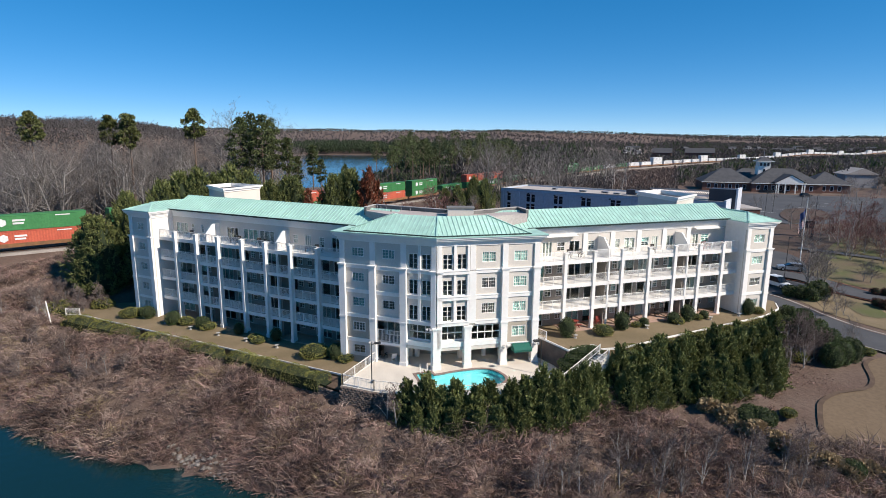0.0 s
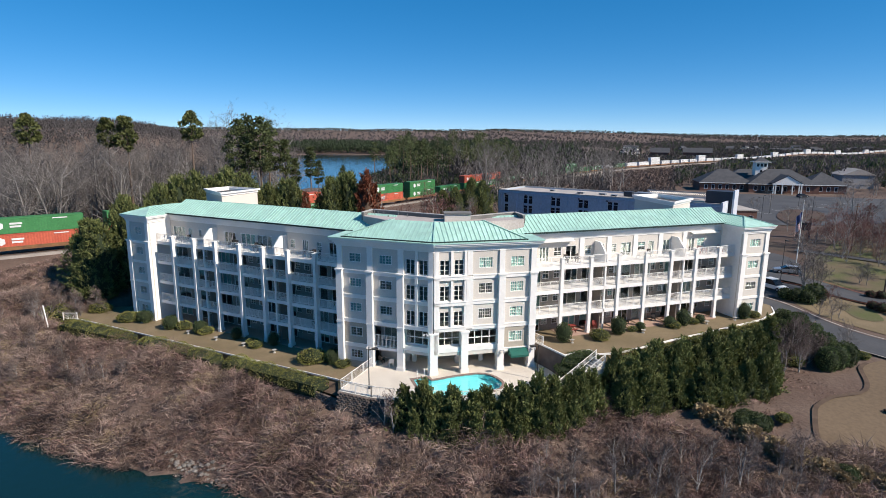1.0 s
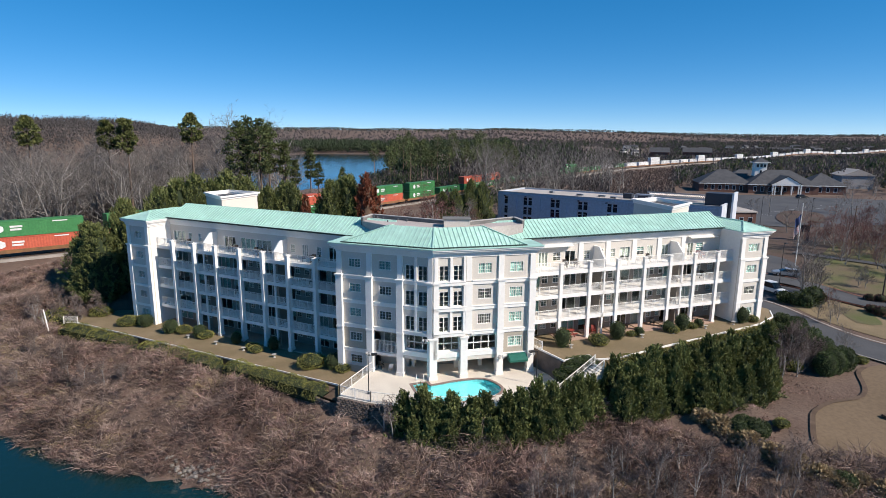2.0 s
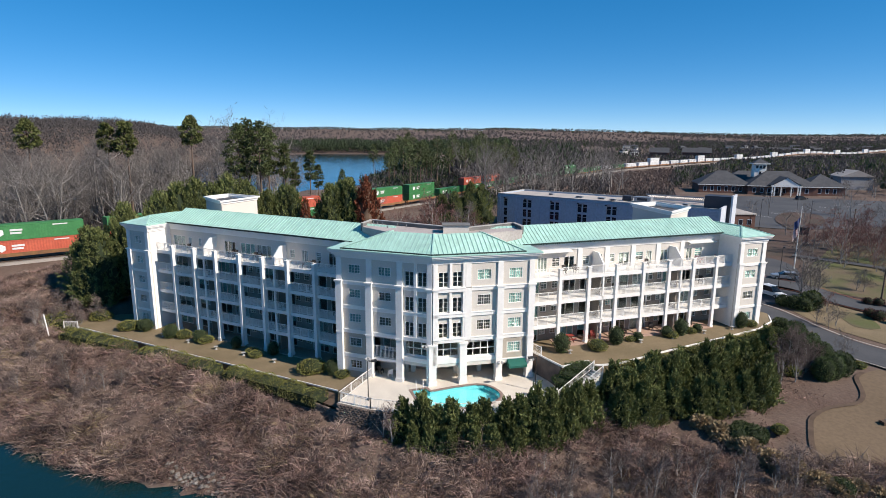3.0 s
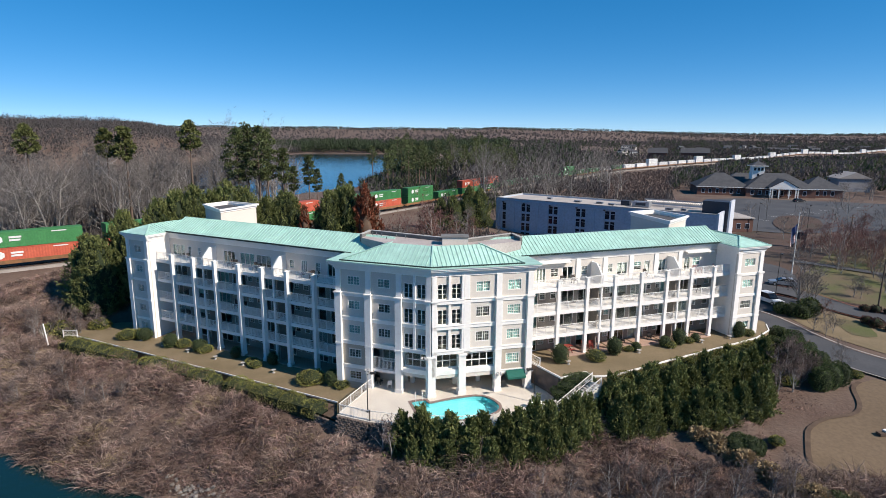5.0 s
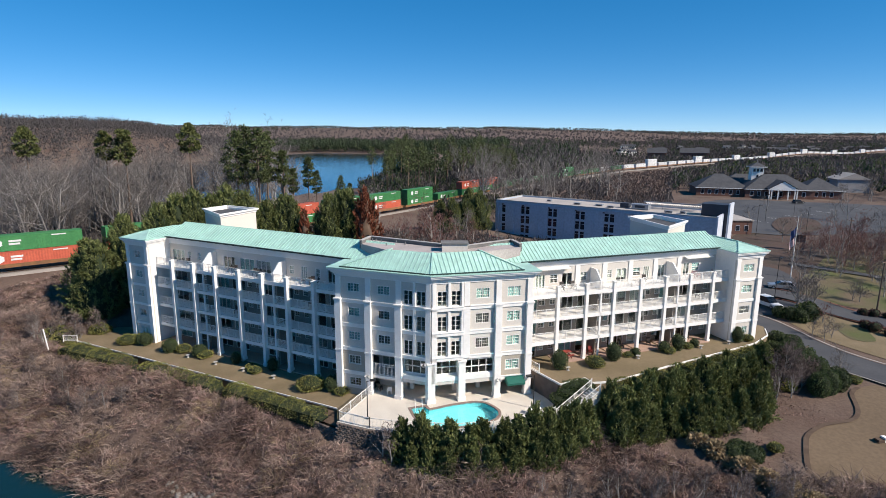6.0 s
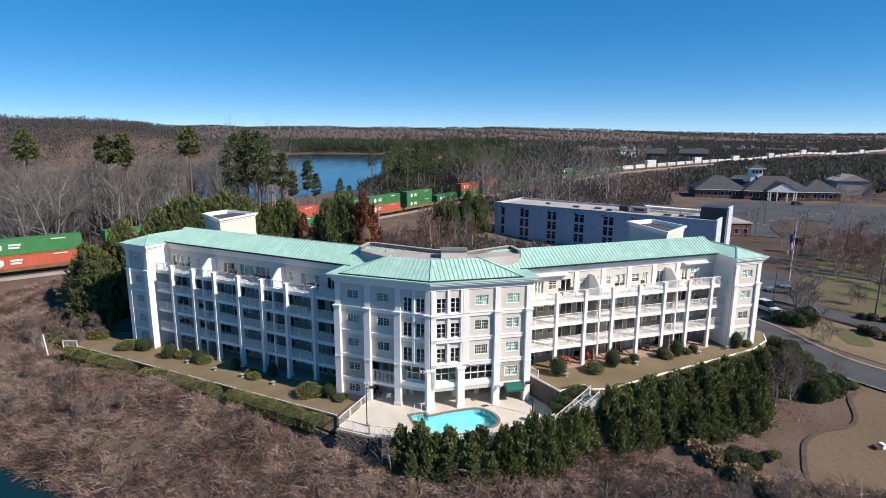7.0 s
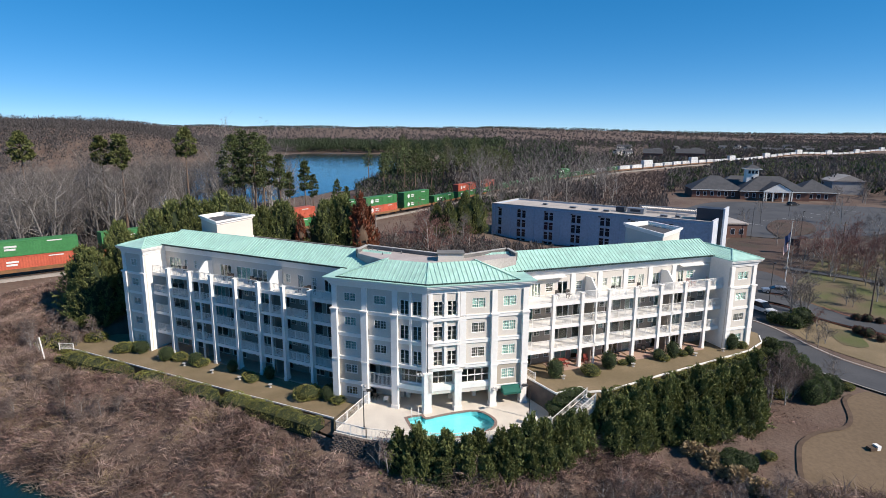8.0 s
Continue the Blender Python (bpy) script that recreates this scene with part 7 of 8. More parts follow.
    part("beam", Shape().box(0, 14, 0, 0.15, 1.6, 1.9), M_GALV, pg)
    part("beam", Shape().box(0, 14, 3.2, 3.35, 0.7, 0.95), M_GALV, pg)
    for k in range(30):
        part("slat", Shape().bar((0.2 + k * 0.47, 0.1, 1.8), (0.2 + k * 0.47, 3.3, 0.85), 0.1, 0.2), M_WHITE, pg)
    for u in (0.2, 4.8, 9.4, 13.8):
        part("leg", Shape().box(u, u + 0.12, 0, 0.12, 0, 1.6), M_GALV, pg)


M_DARKGLASS = mat("dark_reflective_glass", (0.012, 0.016, 0.025), (0.02, 0.024, 0.034), 0.5, 0.12, rnd=0.2)
rear_block()


def brick_hut():
    b = thing("brick_annex", "small flat-roofed brick annex with pilasters", "building")
    z = gz(79, 162)
    m = frm(75.2, 161.0, 0, z)
    part("wall", Shape(m).box(0, 8.0, 0, 14.0, -0.5, 3.9), M_BRICK, b)
    part("roof", Shape(m).box(-0.25, 8.25, -0.25, 14.25, 3.9, 4.25), M_ROOFGRAVEL, b)
    for k in range(7):
        part("pilaster", Shape(m).box(8.0, 8.22, 0.6 + k * 2.0, 1.1 + k * 2.0, -0.5, 3.7), M_BRICK, b)
    for k in range(3):
        w = part("window", Shape(m).box(1.0 + 2.4 * k, 2.2 + 2.4 * k, -0.05, 0, 1.0, 2.6), M_PALEGREY, b)
        part("pane", Shape(m).box(1.08 + 2.4 * k, 2.12 + 2.4 * k, -0.07, -0.052, 1.08, 2.52), M_DARKGLASS, w)


brick_hut()


def hip(s, m, x0, x1, y0, y1, z0, slope, over=0.6):
    """A hipped roof over a rectangle."""
    x0, x1, y0, y1 = x0 - over, x1 + over, y0 - over, y1 + over
    w = min(x1 - x0, y1 - y0) / 2
    z1 = z0 + w * slope
    if x1 - x0 > y1 - y0:
        r0, r1 = (x0 + w, (y0 + y1) / 2), (x1 - w, (y0 + y1) / 2)
    else:
        r0, r1 = ((x0 + x1) / 2, y0 + w), ((x0 + x1) / 2, y1 - w)
    p = [(x0, y0, z0), (x1, y0, z0), (x1, y1, z0), (x0, y1, z0), (*r0, z1), (*r1, z1)]
    if x1 - x0 > y1 - y0:
        f = [(0, 1, 5, 4), (1, 2, 5), (2, 3, 4, 5), (3, 0, 4), (3, 2, 1, 0)]
    else:
        f = [(0, 1, 4), (1, 2, 5, 4), (2, 3, 5), (3, 0, 4, 5), (3, 2, 1, 0)]
    s.add(p, f, m)
    return z1


def office():
    """The long low brick offices with hipped roofs, a white porch and a lantern."""
    b = thing("brick_offices", "low brick office building with dark hipped roofs and white lantern", "building")
    gz0 = gz(140, 255)
    m = frm(140.6, 250.0, -12.0, gz0)
    for x0, x1, y0, y1, h in ((-34, -12, 8, 26, 3.9), (-14, 14, 5, 24, 4.0), (10, 26, 8, 24, 3.9), (-22, 2, 18, 34, 4.2)):
        holes = []
        u = x0 + 2
        while u < x1 - 2:
            holes.append((u, u + 1.3, 1.0, 3.0))
            u += 3.0
        s = Shape()
        pierced_wall(s, m, x0, x1, -0.6, h, y0, y0 + 0.3, holes)
        s.box(x0, x0 + 0.3, y0 + 0.3, y1, -0.6, h, m)
        s.box(x1 - 0.3, x1, y0 + 0.3, y1, -0.6, h, m)
        s.box(x0, x1, y1, y1 + 0.3, -0.6, h, m)
        part("wall", s, M_BRICK, b)
        for a, c, z0, z1 in holes:
            f = Shape(m)
            f.box(a - 0.08, a + 0.06, y0 - 0.03, y0 + 0.1, z0 - 0.08, z1 + 0.08)
            f.box(c - 0.06, c + 0.08, y0 - 0.03, y0 + 0.1, z0 - 0.08, z1 + 0.08)
            f.box(a, c, y0 - 0.03, y0 + 0.1, z0 - 0.08, z0 + 0.05)
            f.box(a, c, y0 - 0.03, y0 + 0.1, z1 - 0.05, z1 + 0.08)
            w = part("window", f, M_PALEGREY, b)
            part("pane", Shape(m).box(a, c, y0 + 0.05, y0 + 0.08, z0, z1), M_DARKGLASS, w)
        r = Shape()
        hip(r, m, x0, x1, y0, y1, h, 0.62)
        part("roof", r, M_SHINGLE, b)
        part("fascia", Shape(m).box(x0 - 0.62, x1 + 0.62, y0 - 0.64, y0 - 0.6, h - 0.25, h + 0.02), M_WHITE, b)
    # porch
    r = Shape(m)
    r.add([(-6, 0, 4.6), (6, 0, 4.6), (0, 0, 8.2), (-6, 13, 4.6), (6, 13, 4.6), (0, 13, 8.2)], [(0, 3, 5, 2), (1, 2, 5, 4), (0, 1, 4, 3)])
    part("porch_roof", r, M_SHINGLE, b)
    r = Shape(m)
    r.add([(-5.6, 0.25, 4.6), (5.6, 0.25, 4.6), (0, 0.25, 7.9), (-5.6, 0.5, 4.6), (5.6, 0.5, 4.6), (0, 0.5, 7.9)], [(0, 1, 2), (5, 4, 3), (0, 3, 4, 1), (1, 4, 5, 2), (2, 5, 3, 0)])
    part("gable", r, M_WHITE, b)
    part("beam", Shape(m).box(-6, 6, -0.1, 0.6, 4.0, 4.6), M_WHITE, b)
    for u in (-5.5, -4.6, -2.0, 2.0, 4.6, 5.5):
        part("porch_column", Shape(m).box(u - 0.22, u + 0.22, 0.05, 0.5, -0.3, 4.0), M_WHITE, b)
    # lantern
    part("lantern_tower", Shape(m).box(-9.5, -4.5, 15.5, 20.5, 5, 13.2), M_WHITE, b)
    for k in range(3):
        part("louvre_window", Shape(m).box(-9.0 + 1.5 * k, -8.0 + 1.5 * k, 15.42, 15.49, 11.2, 12.6), M_DARKGLASS, b)
    part("louvre_window", Shape(m).box(-7.4, -6.6, 15.42, 15.49, 8.6, 9.8), M_DARKGLASS, b)
    part("lantern_eave", Shape(m).box(-10.6, -3.4, 14.4, 21.6, 13.2, 13.5), M_WHITE, b)
    r = Shape()
    hip(r, m, -9.8, -4.2, 15.2, 20.8, 13.5, 0.62)
    part("lantern_roof", r, M_SHINGLE, b)
    part("finial", Shape(m).tube((-7, 18, 15.6), (-7, 18, 18.2), 0.12, 0.03, 6), M_GALV, b)
    # grey sheds beside it
    g = thing("pale_shed", "pale grey gabled shed beside the offices", "building", m=frm(186, 285, -12, gz(186, 285)))
    part("wall", Shape().box(0, 14, 0, 14, -0.6, 6.5), M_BRICKPALE, g)
    r = Shape()
    r.add([(-0.5, -0.5, 6.5), (14.5, -0.5, 6.5), (14.5, 14.5, 6.5), (-0.5, 14.5, 6.5), (7, -0.5, 9.6), (7, 14.5, 9.6)], [(0, 4, 5, 3), (4, 1, 2, 5), (0, 1, 4), (2, 3, 5), (3, 2, 1, 0)])
    part("roof", r, M_ROOFGRAVEL, g)


office()



def far_house(x, y, turn, w, d, h, paint, label):
    b = thing("house", label, "house", "houses beyond the railway", m=frm(x, y, turn, gz(x, y)))
    part("wall", Shape().box(-w / 2, w / 2, -d / 2, d / 2, -1.0, h), paint, b)
    r = Shape()
    o, e = 0.4, h + d * 0.36
    r.add([(-w / 2 - o, -d / 2 - o, h - 0.1), (w / 2 + o, -d / 2 - o, h - 0.1), (w / 2 + o, d / 2 + o, h - 0.1), (-w / 2 - o, d / 2 + o, h - 0.1), (-w / 2 - o, 0, e), (w / 2 + o, 0, e)],
          [(0, 1, 5, 4), (2, 3, 4, 5), (1, 2, 5), (3, 0, 4), (3, 2, 1, 0)])
    part("roof", r, M_SHINGLE, b)
    n = max(2, int(w / 3))
    for i in range(n):
        u = -w / 2 + w * (i + 0.5) / n
        for z in ([1.0, 3.8] if h > 4.5 else [1.0]):
            part("window", Shape().box(u - 0.5, u + 0.5, -d / 2 - 0.05, -d / 2 + 0.02, z, z + 1.4), M_DARKGLASS, b)


RH = random.Random(17)
for k in range(30):
    px, d = RH.uniform(1050, 1480), RH.uniform(720, 1080)
    x = (px - 784) / 986 * d
    if float(seg_dist(x, d, TRACK)) > 35:
        far_house(x, d, RH.uniform(-40, 40), RH.uniform(10, 14), RH.uniform(7, 9), RH.choice([3.2, 5.2, 5.6]), RH.choice([M_WHITE, M_WHITE, M_STUCCO]), "pale suburban house with dark gabled roof")
for x, y, w in ((215, 640, 20), (262, 655, 30)):
    far_house(x, y, -20, w, 14, 8.0, M_BRICK, "small brick mill building beyond the railway")

# flagpole, kiosk sign and utility posts
fp = thing("flagpole", "tall white flagpole with hanging flags", "flagpole", m=frm(67.6, 113.2, 0, gz(67.6, 113.2)))
part("pole", Shape().tube((0, 0, -0.3), (0, 0, 12.5), 0.11, 0.05, 8), M_WHITE, fp)
part("ball", blob(0.14, 0.14, 0.14, 12.5, random.Random(1), 8, 5, 0), M_RIM, fp)
M_FLAGBLUE = mat("dark_blue_flag_cloth", (0.03, 0.05, 0.13), (0.05, 0.07, 0.16), 1.5, 0.9)
M_FLAGPALE = mat("pale_flag_cloth", (0.5, 0.45, 0.45), (0.4, 0.2, 0.2), 2.5, 0.9)
for zt, mm in ((10.6, M_FLAGBLUE), (8.6, M_FLAGPALE)):
    s = Shape()
    p, f = [], []
    for i in range(9):
        for j in range(5):
            p.append((-0.06 - 0.13 * i, 0.14 * math.sin(i * 1.1 + 0.5 * j), zt - 0.36 * j - 0.2 * i * (0.7 + 0.08 * j)))
    f = [(i * 5 + j, i * 5 + j + 1, i * 5 + j + 6, i * 5 + j + 5) for i in range(8) for j in range(4)]
    s.add(p, f)
    part("flag", s, mm, fp, smooth=True)
ks = thing("entrance_sign", "dark pavilion-shaped entrance sign on two posts", "sign", m=frm(83.5, 139.0, -15, gz(83.5, 139.0)) @ Matrix.Scale(0.8, 4))
for u in (-1.6, 1.6):
    part("sign_post", Shape().box(u - 0.3, u + 0.3, -0.3, 0.3, -0.3, 5.0), M_DARKWALL, ks)
part("sign_board", Shape().box(-1.3, 1.3, -0.15, 0.15, 2.6, 4.8), M_DARKWALL, ks)
r = Shape()
hip(r, Matrix.Identity(4), -2.2, 2.2, -0.7, 0.7, 5.0, 0.5, 0.3)
part("sign_roof", r, M_SHINGLE, ks)


def utility(x, y, h, lab):
    u = thing("utility_pole", lab, "pole", "utility poles", m=frm(x, y, 30, gz(x, y)))
    part("pole", Shape().tube((0, 0, -0.3), (0, 0, h), 0.16, 0.1, 8), M_PINEBARK, u)
    part("cross_arm", Shape().box(-0.9, 0.9, -0.06, 0.06, h - 0.7, h - 0.55), M_PINEBARK, u)
    for k in (-0.8, 0, 0.8):
        part("insulator", Shape().tube((k, 0, h - 0.55), (k, 0, h - 0.38), 0.05, 0.03, 6), M_GALV, u)


utility(85.1, 123.6, 10.5, "brown timber utility pole beside the park")
utility(72.6, 95.6, 9.5, "dark timber pole at the drive")
for x, y, h in ((57.5, 100.1, 8.0), (84.0, 160.0, 8.5), (93.0, 152.0, 9.0), (100.0, 186.0, 9.0), (120.0, 205.0, 9.0)):
    lamp_post(x, y, gz(x, y), h, 40)
box_s = thing("ground_box", "small white-topped wooden box on the sand", "box", m=frm(44.8, 55.2, 10, gz(44.8, 55.2) + 0.12))
part("body", Shape().box(-0.45, 0.3, -0.3, 0.3, 0, 0.32), M_MULCH, box_s)
part("lid", Shape().box(0.3, 0.75, -0.32, 0.32, 0, 0.5), M_WHITE, box_s)

# ---- railway and train ----
def track_bed():
    pts = catmull(TRACK, 4.0)
    s, rail, tie = Shape(), [Shape(), Shape()], Shape()
    rows = []
    for i, p in enumerate(pts):
        q = pts[min(i + 1, len(pts) - 1)] - pts[max(i - 1, 0)]
        d = q / np.linalg.norm(q)
        nn = np.array([-d[1], d[0]])
        z = gz(p[0], p[1]) + 0.1
        rows.append((p, d, nn, z))
    for (p, d, nn, z), (p2, d2, n2, z2) in zip(rows[:-1], rows[1:]):
        prof = ((3.4, -0.5), (1.7, 0.25), (-1.7, 0.25), (-3.4, -0.5))
        a = [(*(p + nn * o), z + h) for o, h in prof]
        b = [(*(p2 + n2 * o), z2 + h) for o, h in prof]
        s.add(a + b, [(i, i + 4, i + 5, i + 1) for i in range(3)])
        for k, o in enumerate((0.75, -0.75)):
            rail[k].bar((*(p + nn * o), z + 0.42), (*(p2 + n2 * o), z2 + 0.42), 0.09, 0.16)
    tagged(part("ballast", s, M_BALLAST), "grey stone railway ballast bed", "railway", kind="structure")
    for k in range(2):
        tagged(part("rail", rail[k], M_RAIL), "rusty steel rail on the ballast", "rail", kind="structure")
    return rows


track_rows = track_bed()
M_CGREEN = mat("green_container_paint", (0.035, 0.165, 0.055), (0.045, 0.19, 0.065), 0.5, 0.55, fine=3, rnd=0.2)
M_CRED = mat("orange_red_container_paint", (0.48, 0.105, 0.06), (0.42, 0.085, 0.05), 0.5, 0.55, fine=3, rnd=0.15)
M_CBLUE = mat("blue_container_paint", (0.06, 0.11, 0.36), (0.05, 0.09, 0.3), 0.5, 0.55, fine=3, rnd=0.15)
M_CWHITE = mat("white_container_paint", (0.66, 0.66, 0.65), (0.58, 0.58, 0.57), 0.5, 0.55, fine=3, rnd=0.1)
M_WELL = mat("brown_wagon_steel", (0.26, 0.125, 0.05), (0.18, 0.09, 0.045), 0.8, 0.7, fine=4, rnd=0.2)


def stack_wagon(lower, upper, label):
    """A container wagon on two bogies, carrying one or two ribbed containers."""
    w = thing("rail_wagon", label, "rail wagon", "wagons of the train")
    b = Shape()
    b.box(-9.2, 9.2, -1.4, -1.15, 0.75, 1.45)
    b.box(-9.2, 9.2, 1.15, 1.4, 0.75, 1.45)
    b.box(-9.2, 9.2, -1.2, 1.2, 0.7, 0.85)
    b.box(-9.6, -8.3, -1.2, 1.2, 0.85, 1.2)
    b.box(8.3, 9.6, -1.2, 1.2, 0.85, 1.2)
    part("well_frame", b, M_WELL, w)
    for c in (-8.6, 8.6):
        bo = part("bogie", Shape().box(c - 1.2, c + 1.2, -0.95, 0.95, 0.35, 0.65), M_BLACK, w)
        for dx in (-0.85, 0.85):
            for v in (-0.8, 0.8):
                part("wheel", Shape().tube((c + dx, v - 0.06, 0.4), (c + dx, v + 0.06, 0.4), 0.42, 0.42, 10), M_RAIL, bo)
    z = 0.95
    for mm, ln in ((lower, 8.05), (upper, 8.05)):
        if mm is None:
            continue
        c = Shape()
        c.box(-ln, ln, -1.26, 1.26, z, z + 2.85)
        ob = part("container", c, mm, w)
        r = Shape()
        k = -ln + 0.4
        while k < ln - 0.3:
            for v in (-1.3, 1.26):
                r.box(k, k + 0.22, v, v + 0.04, z + 0.2, z + 2.6)
            k += 0.46
        for v in (-1.31, 1.26):
            r.box(-ln, ln, v, v + 0.05, z, z + 0.18)
            r.box(-ln, ln, v, v + 0.05, z + 2.65, z + 2.85)
            for e in (-ln, ln - 0.15):
                r.box(e, e + 0.15, v, v + 0.05, z + 0.18, z + 2.65)
        part("side_ribs", r, mm, ob)
        if mm is not M_CWHITE:
            s = Shape()
            hexa = [(-5.2 + 0.75 * math.cos(a), z + 1.5 + 0.75 * math.sin(a)) for a in [math.pi / 6 + i * math.pi / 3 for i in range(6)]]
            s.add([(x, -1.335, q) for x, q in hexa], [tuple(range(6))])
            s.box(-3.6, -1.7, -1.34, -1.312, z + 1.65, z + 2.0)
            s.box(-3.6, -1.9, -1.34, -1.312, z + 1.1, z + 1.45)
            s.box(3.0, 5.4, -1.34, -1.312, z + 2.3, z + 2.5)
            part("marking", s, M_CWHITE, ob)
        z += 2.92
    return w


def lay_train():
    kinds = {"gr": stack_wagon(M_CRED, M_CGREEN, "wagon with a green container stacked on an orange one"),
             "gg": stack_wagon(M_CGREEN, M_CGREEN, "wagon with two stacked green containers"),
             "rr": stack_wagon(M_CGREEN, M_CRED, "wagon with an orange container stacked on a green one"),
             "b": stack_wagon(M_CGREEN, M_CBLUE, "wagon with a blue container stacked on a green one"),
             "w": stack_wagon(M_CWHITE, None, "wagon with one white container"),
             "ww": stack_wagon(M_CWHITE, M_CWHITE, "wagon with two stacked white containers"),
             "g": stack_wagon(M_CGREEN, None, "wagon with one green container")}
    order = ["gr", "gr", "gr", "gr", "gr", "gr", "gr", "rr", "gg", "gr", "gg", "g", "rr", "rr", "g", "g", "g", "g", "gg", "g", "g", "w", "g"]
    d = [0.0]
    for a, b in zip(track_rows[:-1], track_rows[1:]):
        d.append(d[-1] + float(np.linalg.norm(b[0] - a[0])))
    s, k = 128.0, 0
    pos = np.array([r[0] for r in track_rows])
    while s < d[-1] - 30:
        def at(q):
            return np.array([np.interp(q, d, pos[:, 0]), np.interp(q, d, pos[:, 1])])
        p0, p1 = at(s - 8.6), at(s + 8.6)
        c = (p0 + p1) / 2
        key = order[k] if k < len(order) else ("w" if k % 5 else "ww")
        z = gz(c[0], c[1]) + 0.6
        copy_thing(kinds[key], pose(c[0], c[1], z, 0, 0, math.degrees(math.atan2(p1[1] - p0[1], p1[0] - p0[0]))))
        s += 20.0
        k += 1
    for o in kinds.values():
        drop_proto(o)


lay_train()

# ---- woods ----
CLEAR = [(60, 60), (72, 130), (70, 190), (105, 285), (205, 290), (178, 220), (130, 150), (100, 60)]
R9 = random.Random(9)
def screen_x(px, d):
    """x of a place at distance d along a bearing."""
    return 0.7 + ((px - 784) / 986.0 - 0.0425) * d


bare = [bare_tree(s, h, sp, "tall grey leafless tree in the winter wood", "bare woodland trees", M_TWIG, fork=fk) for s, h, sp, fk in
        ((71, 22, 1.3, 0.24), (72, 20, 1.45, 0.2), (73, 24, 1.15, 0.3), (74, 18, 1.5, 0.18), (75, 21, 1.35, 0.26), (76, 23, 1.3, 0.22))]
thin = [bare_tree(s, h, sp, "grey leafless tree in the wood beyond the railway", "bare trees beyond the railway", M_TWIG, fork=fk, density=0.74) for s, h, sp, fk in ((171, 21, 1.0, 0.25), (172, 23, 0.9, 0.3), (173, 19, 1.1, 0.2))]
small = [bare_tree(s, 8.5, 1.0, "small reddish leafless ornamental tree", "ornamental trees", M_REDTWIG, fork=0.08, density=1.15, name="ornamental_tree") for s in (81, 82)]
near_park = [bare_tree(s, 9.5, 1.15, "spreading leafless tree beside the drive", "drive trees", M_TWIG, fork=0.14, density=1.15, name="park_tree") for s in (85, 86)]
park = [bare_tree(s, 9.5, 1.1, "leafless grey park tree with spreading branches", "park trees", M_TWIG, fork=0.15, density=0.85, name="park_tree") for s in (83, 84)]
slim_pines = [pine(s, h, r, "tall yellow-green pine crown over the bare wood", "pines", M_YELLOWPINE, cr, 26, 100, needle=0.62) for s, h, r, cr in ((94, 22, 1.5, 0.24), (95, 22, 1.6, 0.26))]
far_pines = [pine(s, h, r, "tall dark green pine on the wooded point", "pines on the point", M_PINE, cr, 30, 26) for s, h, r, cr in ((191, 23, 3.0, 0.5), (192, 21, 2.7, 0.45), (193, 24, 3.4, 0.5))]
pines = [pine(s, h, r, "tall dark green pine with bare lower trunk", "pines", M_PINE, cr, 36, 76, needle=0.66) for s, h, r, cr in ((91, 22, 2.1, 0.5), (92, 22, 1.7, 0.42), (93, 22, 2.4, 0.5))]


def free_of_track(x, y, lim=9):
    return float(seg_dist(x, y, TRACK)) > lim and not bool(inside(x, y, LAKE)) and float(seg_dist(x, y, LAKE, True)) > 4


# wood between the railway and the rear lake
count = 0
while count < 165:
    px, d = R9.uniform(-40, 520), R9.uniform(108, 215)
    x, y = screen_x(px, d), d
    left_of_track = y - 98 > (x + 85) * 1.25 + 6
    if left_of_track and free_of_track(x, y) and gz(x, y) > WATER + 0.5:
        plant(R9.choice(bare), x, y, R9.uniform(0.75, 1.02), R9.uniform(0, 6.28), None, R9.uniform(0.92, 1.08))
        count += 1
# taller ones that stand out of the wood
for px, d, sc in ((135, 132, 1.15), (150, 128, 1.0), (385, 160, 1.3), (400, 165, 1.25), (500, 165, 1.2), (260, 135, 0.9), (300, 140, 0.95), (20, 125, 0.9)):
    plant(bare[0 if px % 2 else 2], screen_x(px, d), d, sc, R9.uniform(0, 6))
for px, d, k, top in ((37, 130, 0, 30.6), (183, 130, 0, 29.7), (218, 130, 1, 30.1), (337, 140, 0, 31.8), (420, 148, 2, 30.0), (438, 152, 0, 31.0), (458, 148, 2, 30.6), (474, 154, 0, 29.6), (503, 155, 1, 25.2), (520, 160, 1, 20.0), (548, 160, 1, 23.2), (562, 166, 1, 19.0), (605, 165, 0, 17.3), (622, 172, 1, 15.0)):
    x = screen_x(px, d)
    proto = slim_pines[k] if px < 400 else pines[k]
    plant(proto, x, d, (top - gz(x, d)) / 22, R9.uniform(0, 6))
# low growth on the lake side of the railway
for k in range(34):
    px, d = R9.uniform(500, 690), R9.uniform(150, 215)
    x = screen_x(px, d)
    if free_of_track(x, d, 8) and gz(x, d) > WATER + 0.4:
        plant(R9.choice(thin), x, d, R9.uniform(0.28, 0.5), R9.uniform(0, 6))
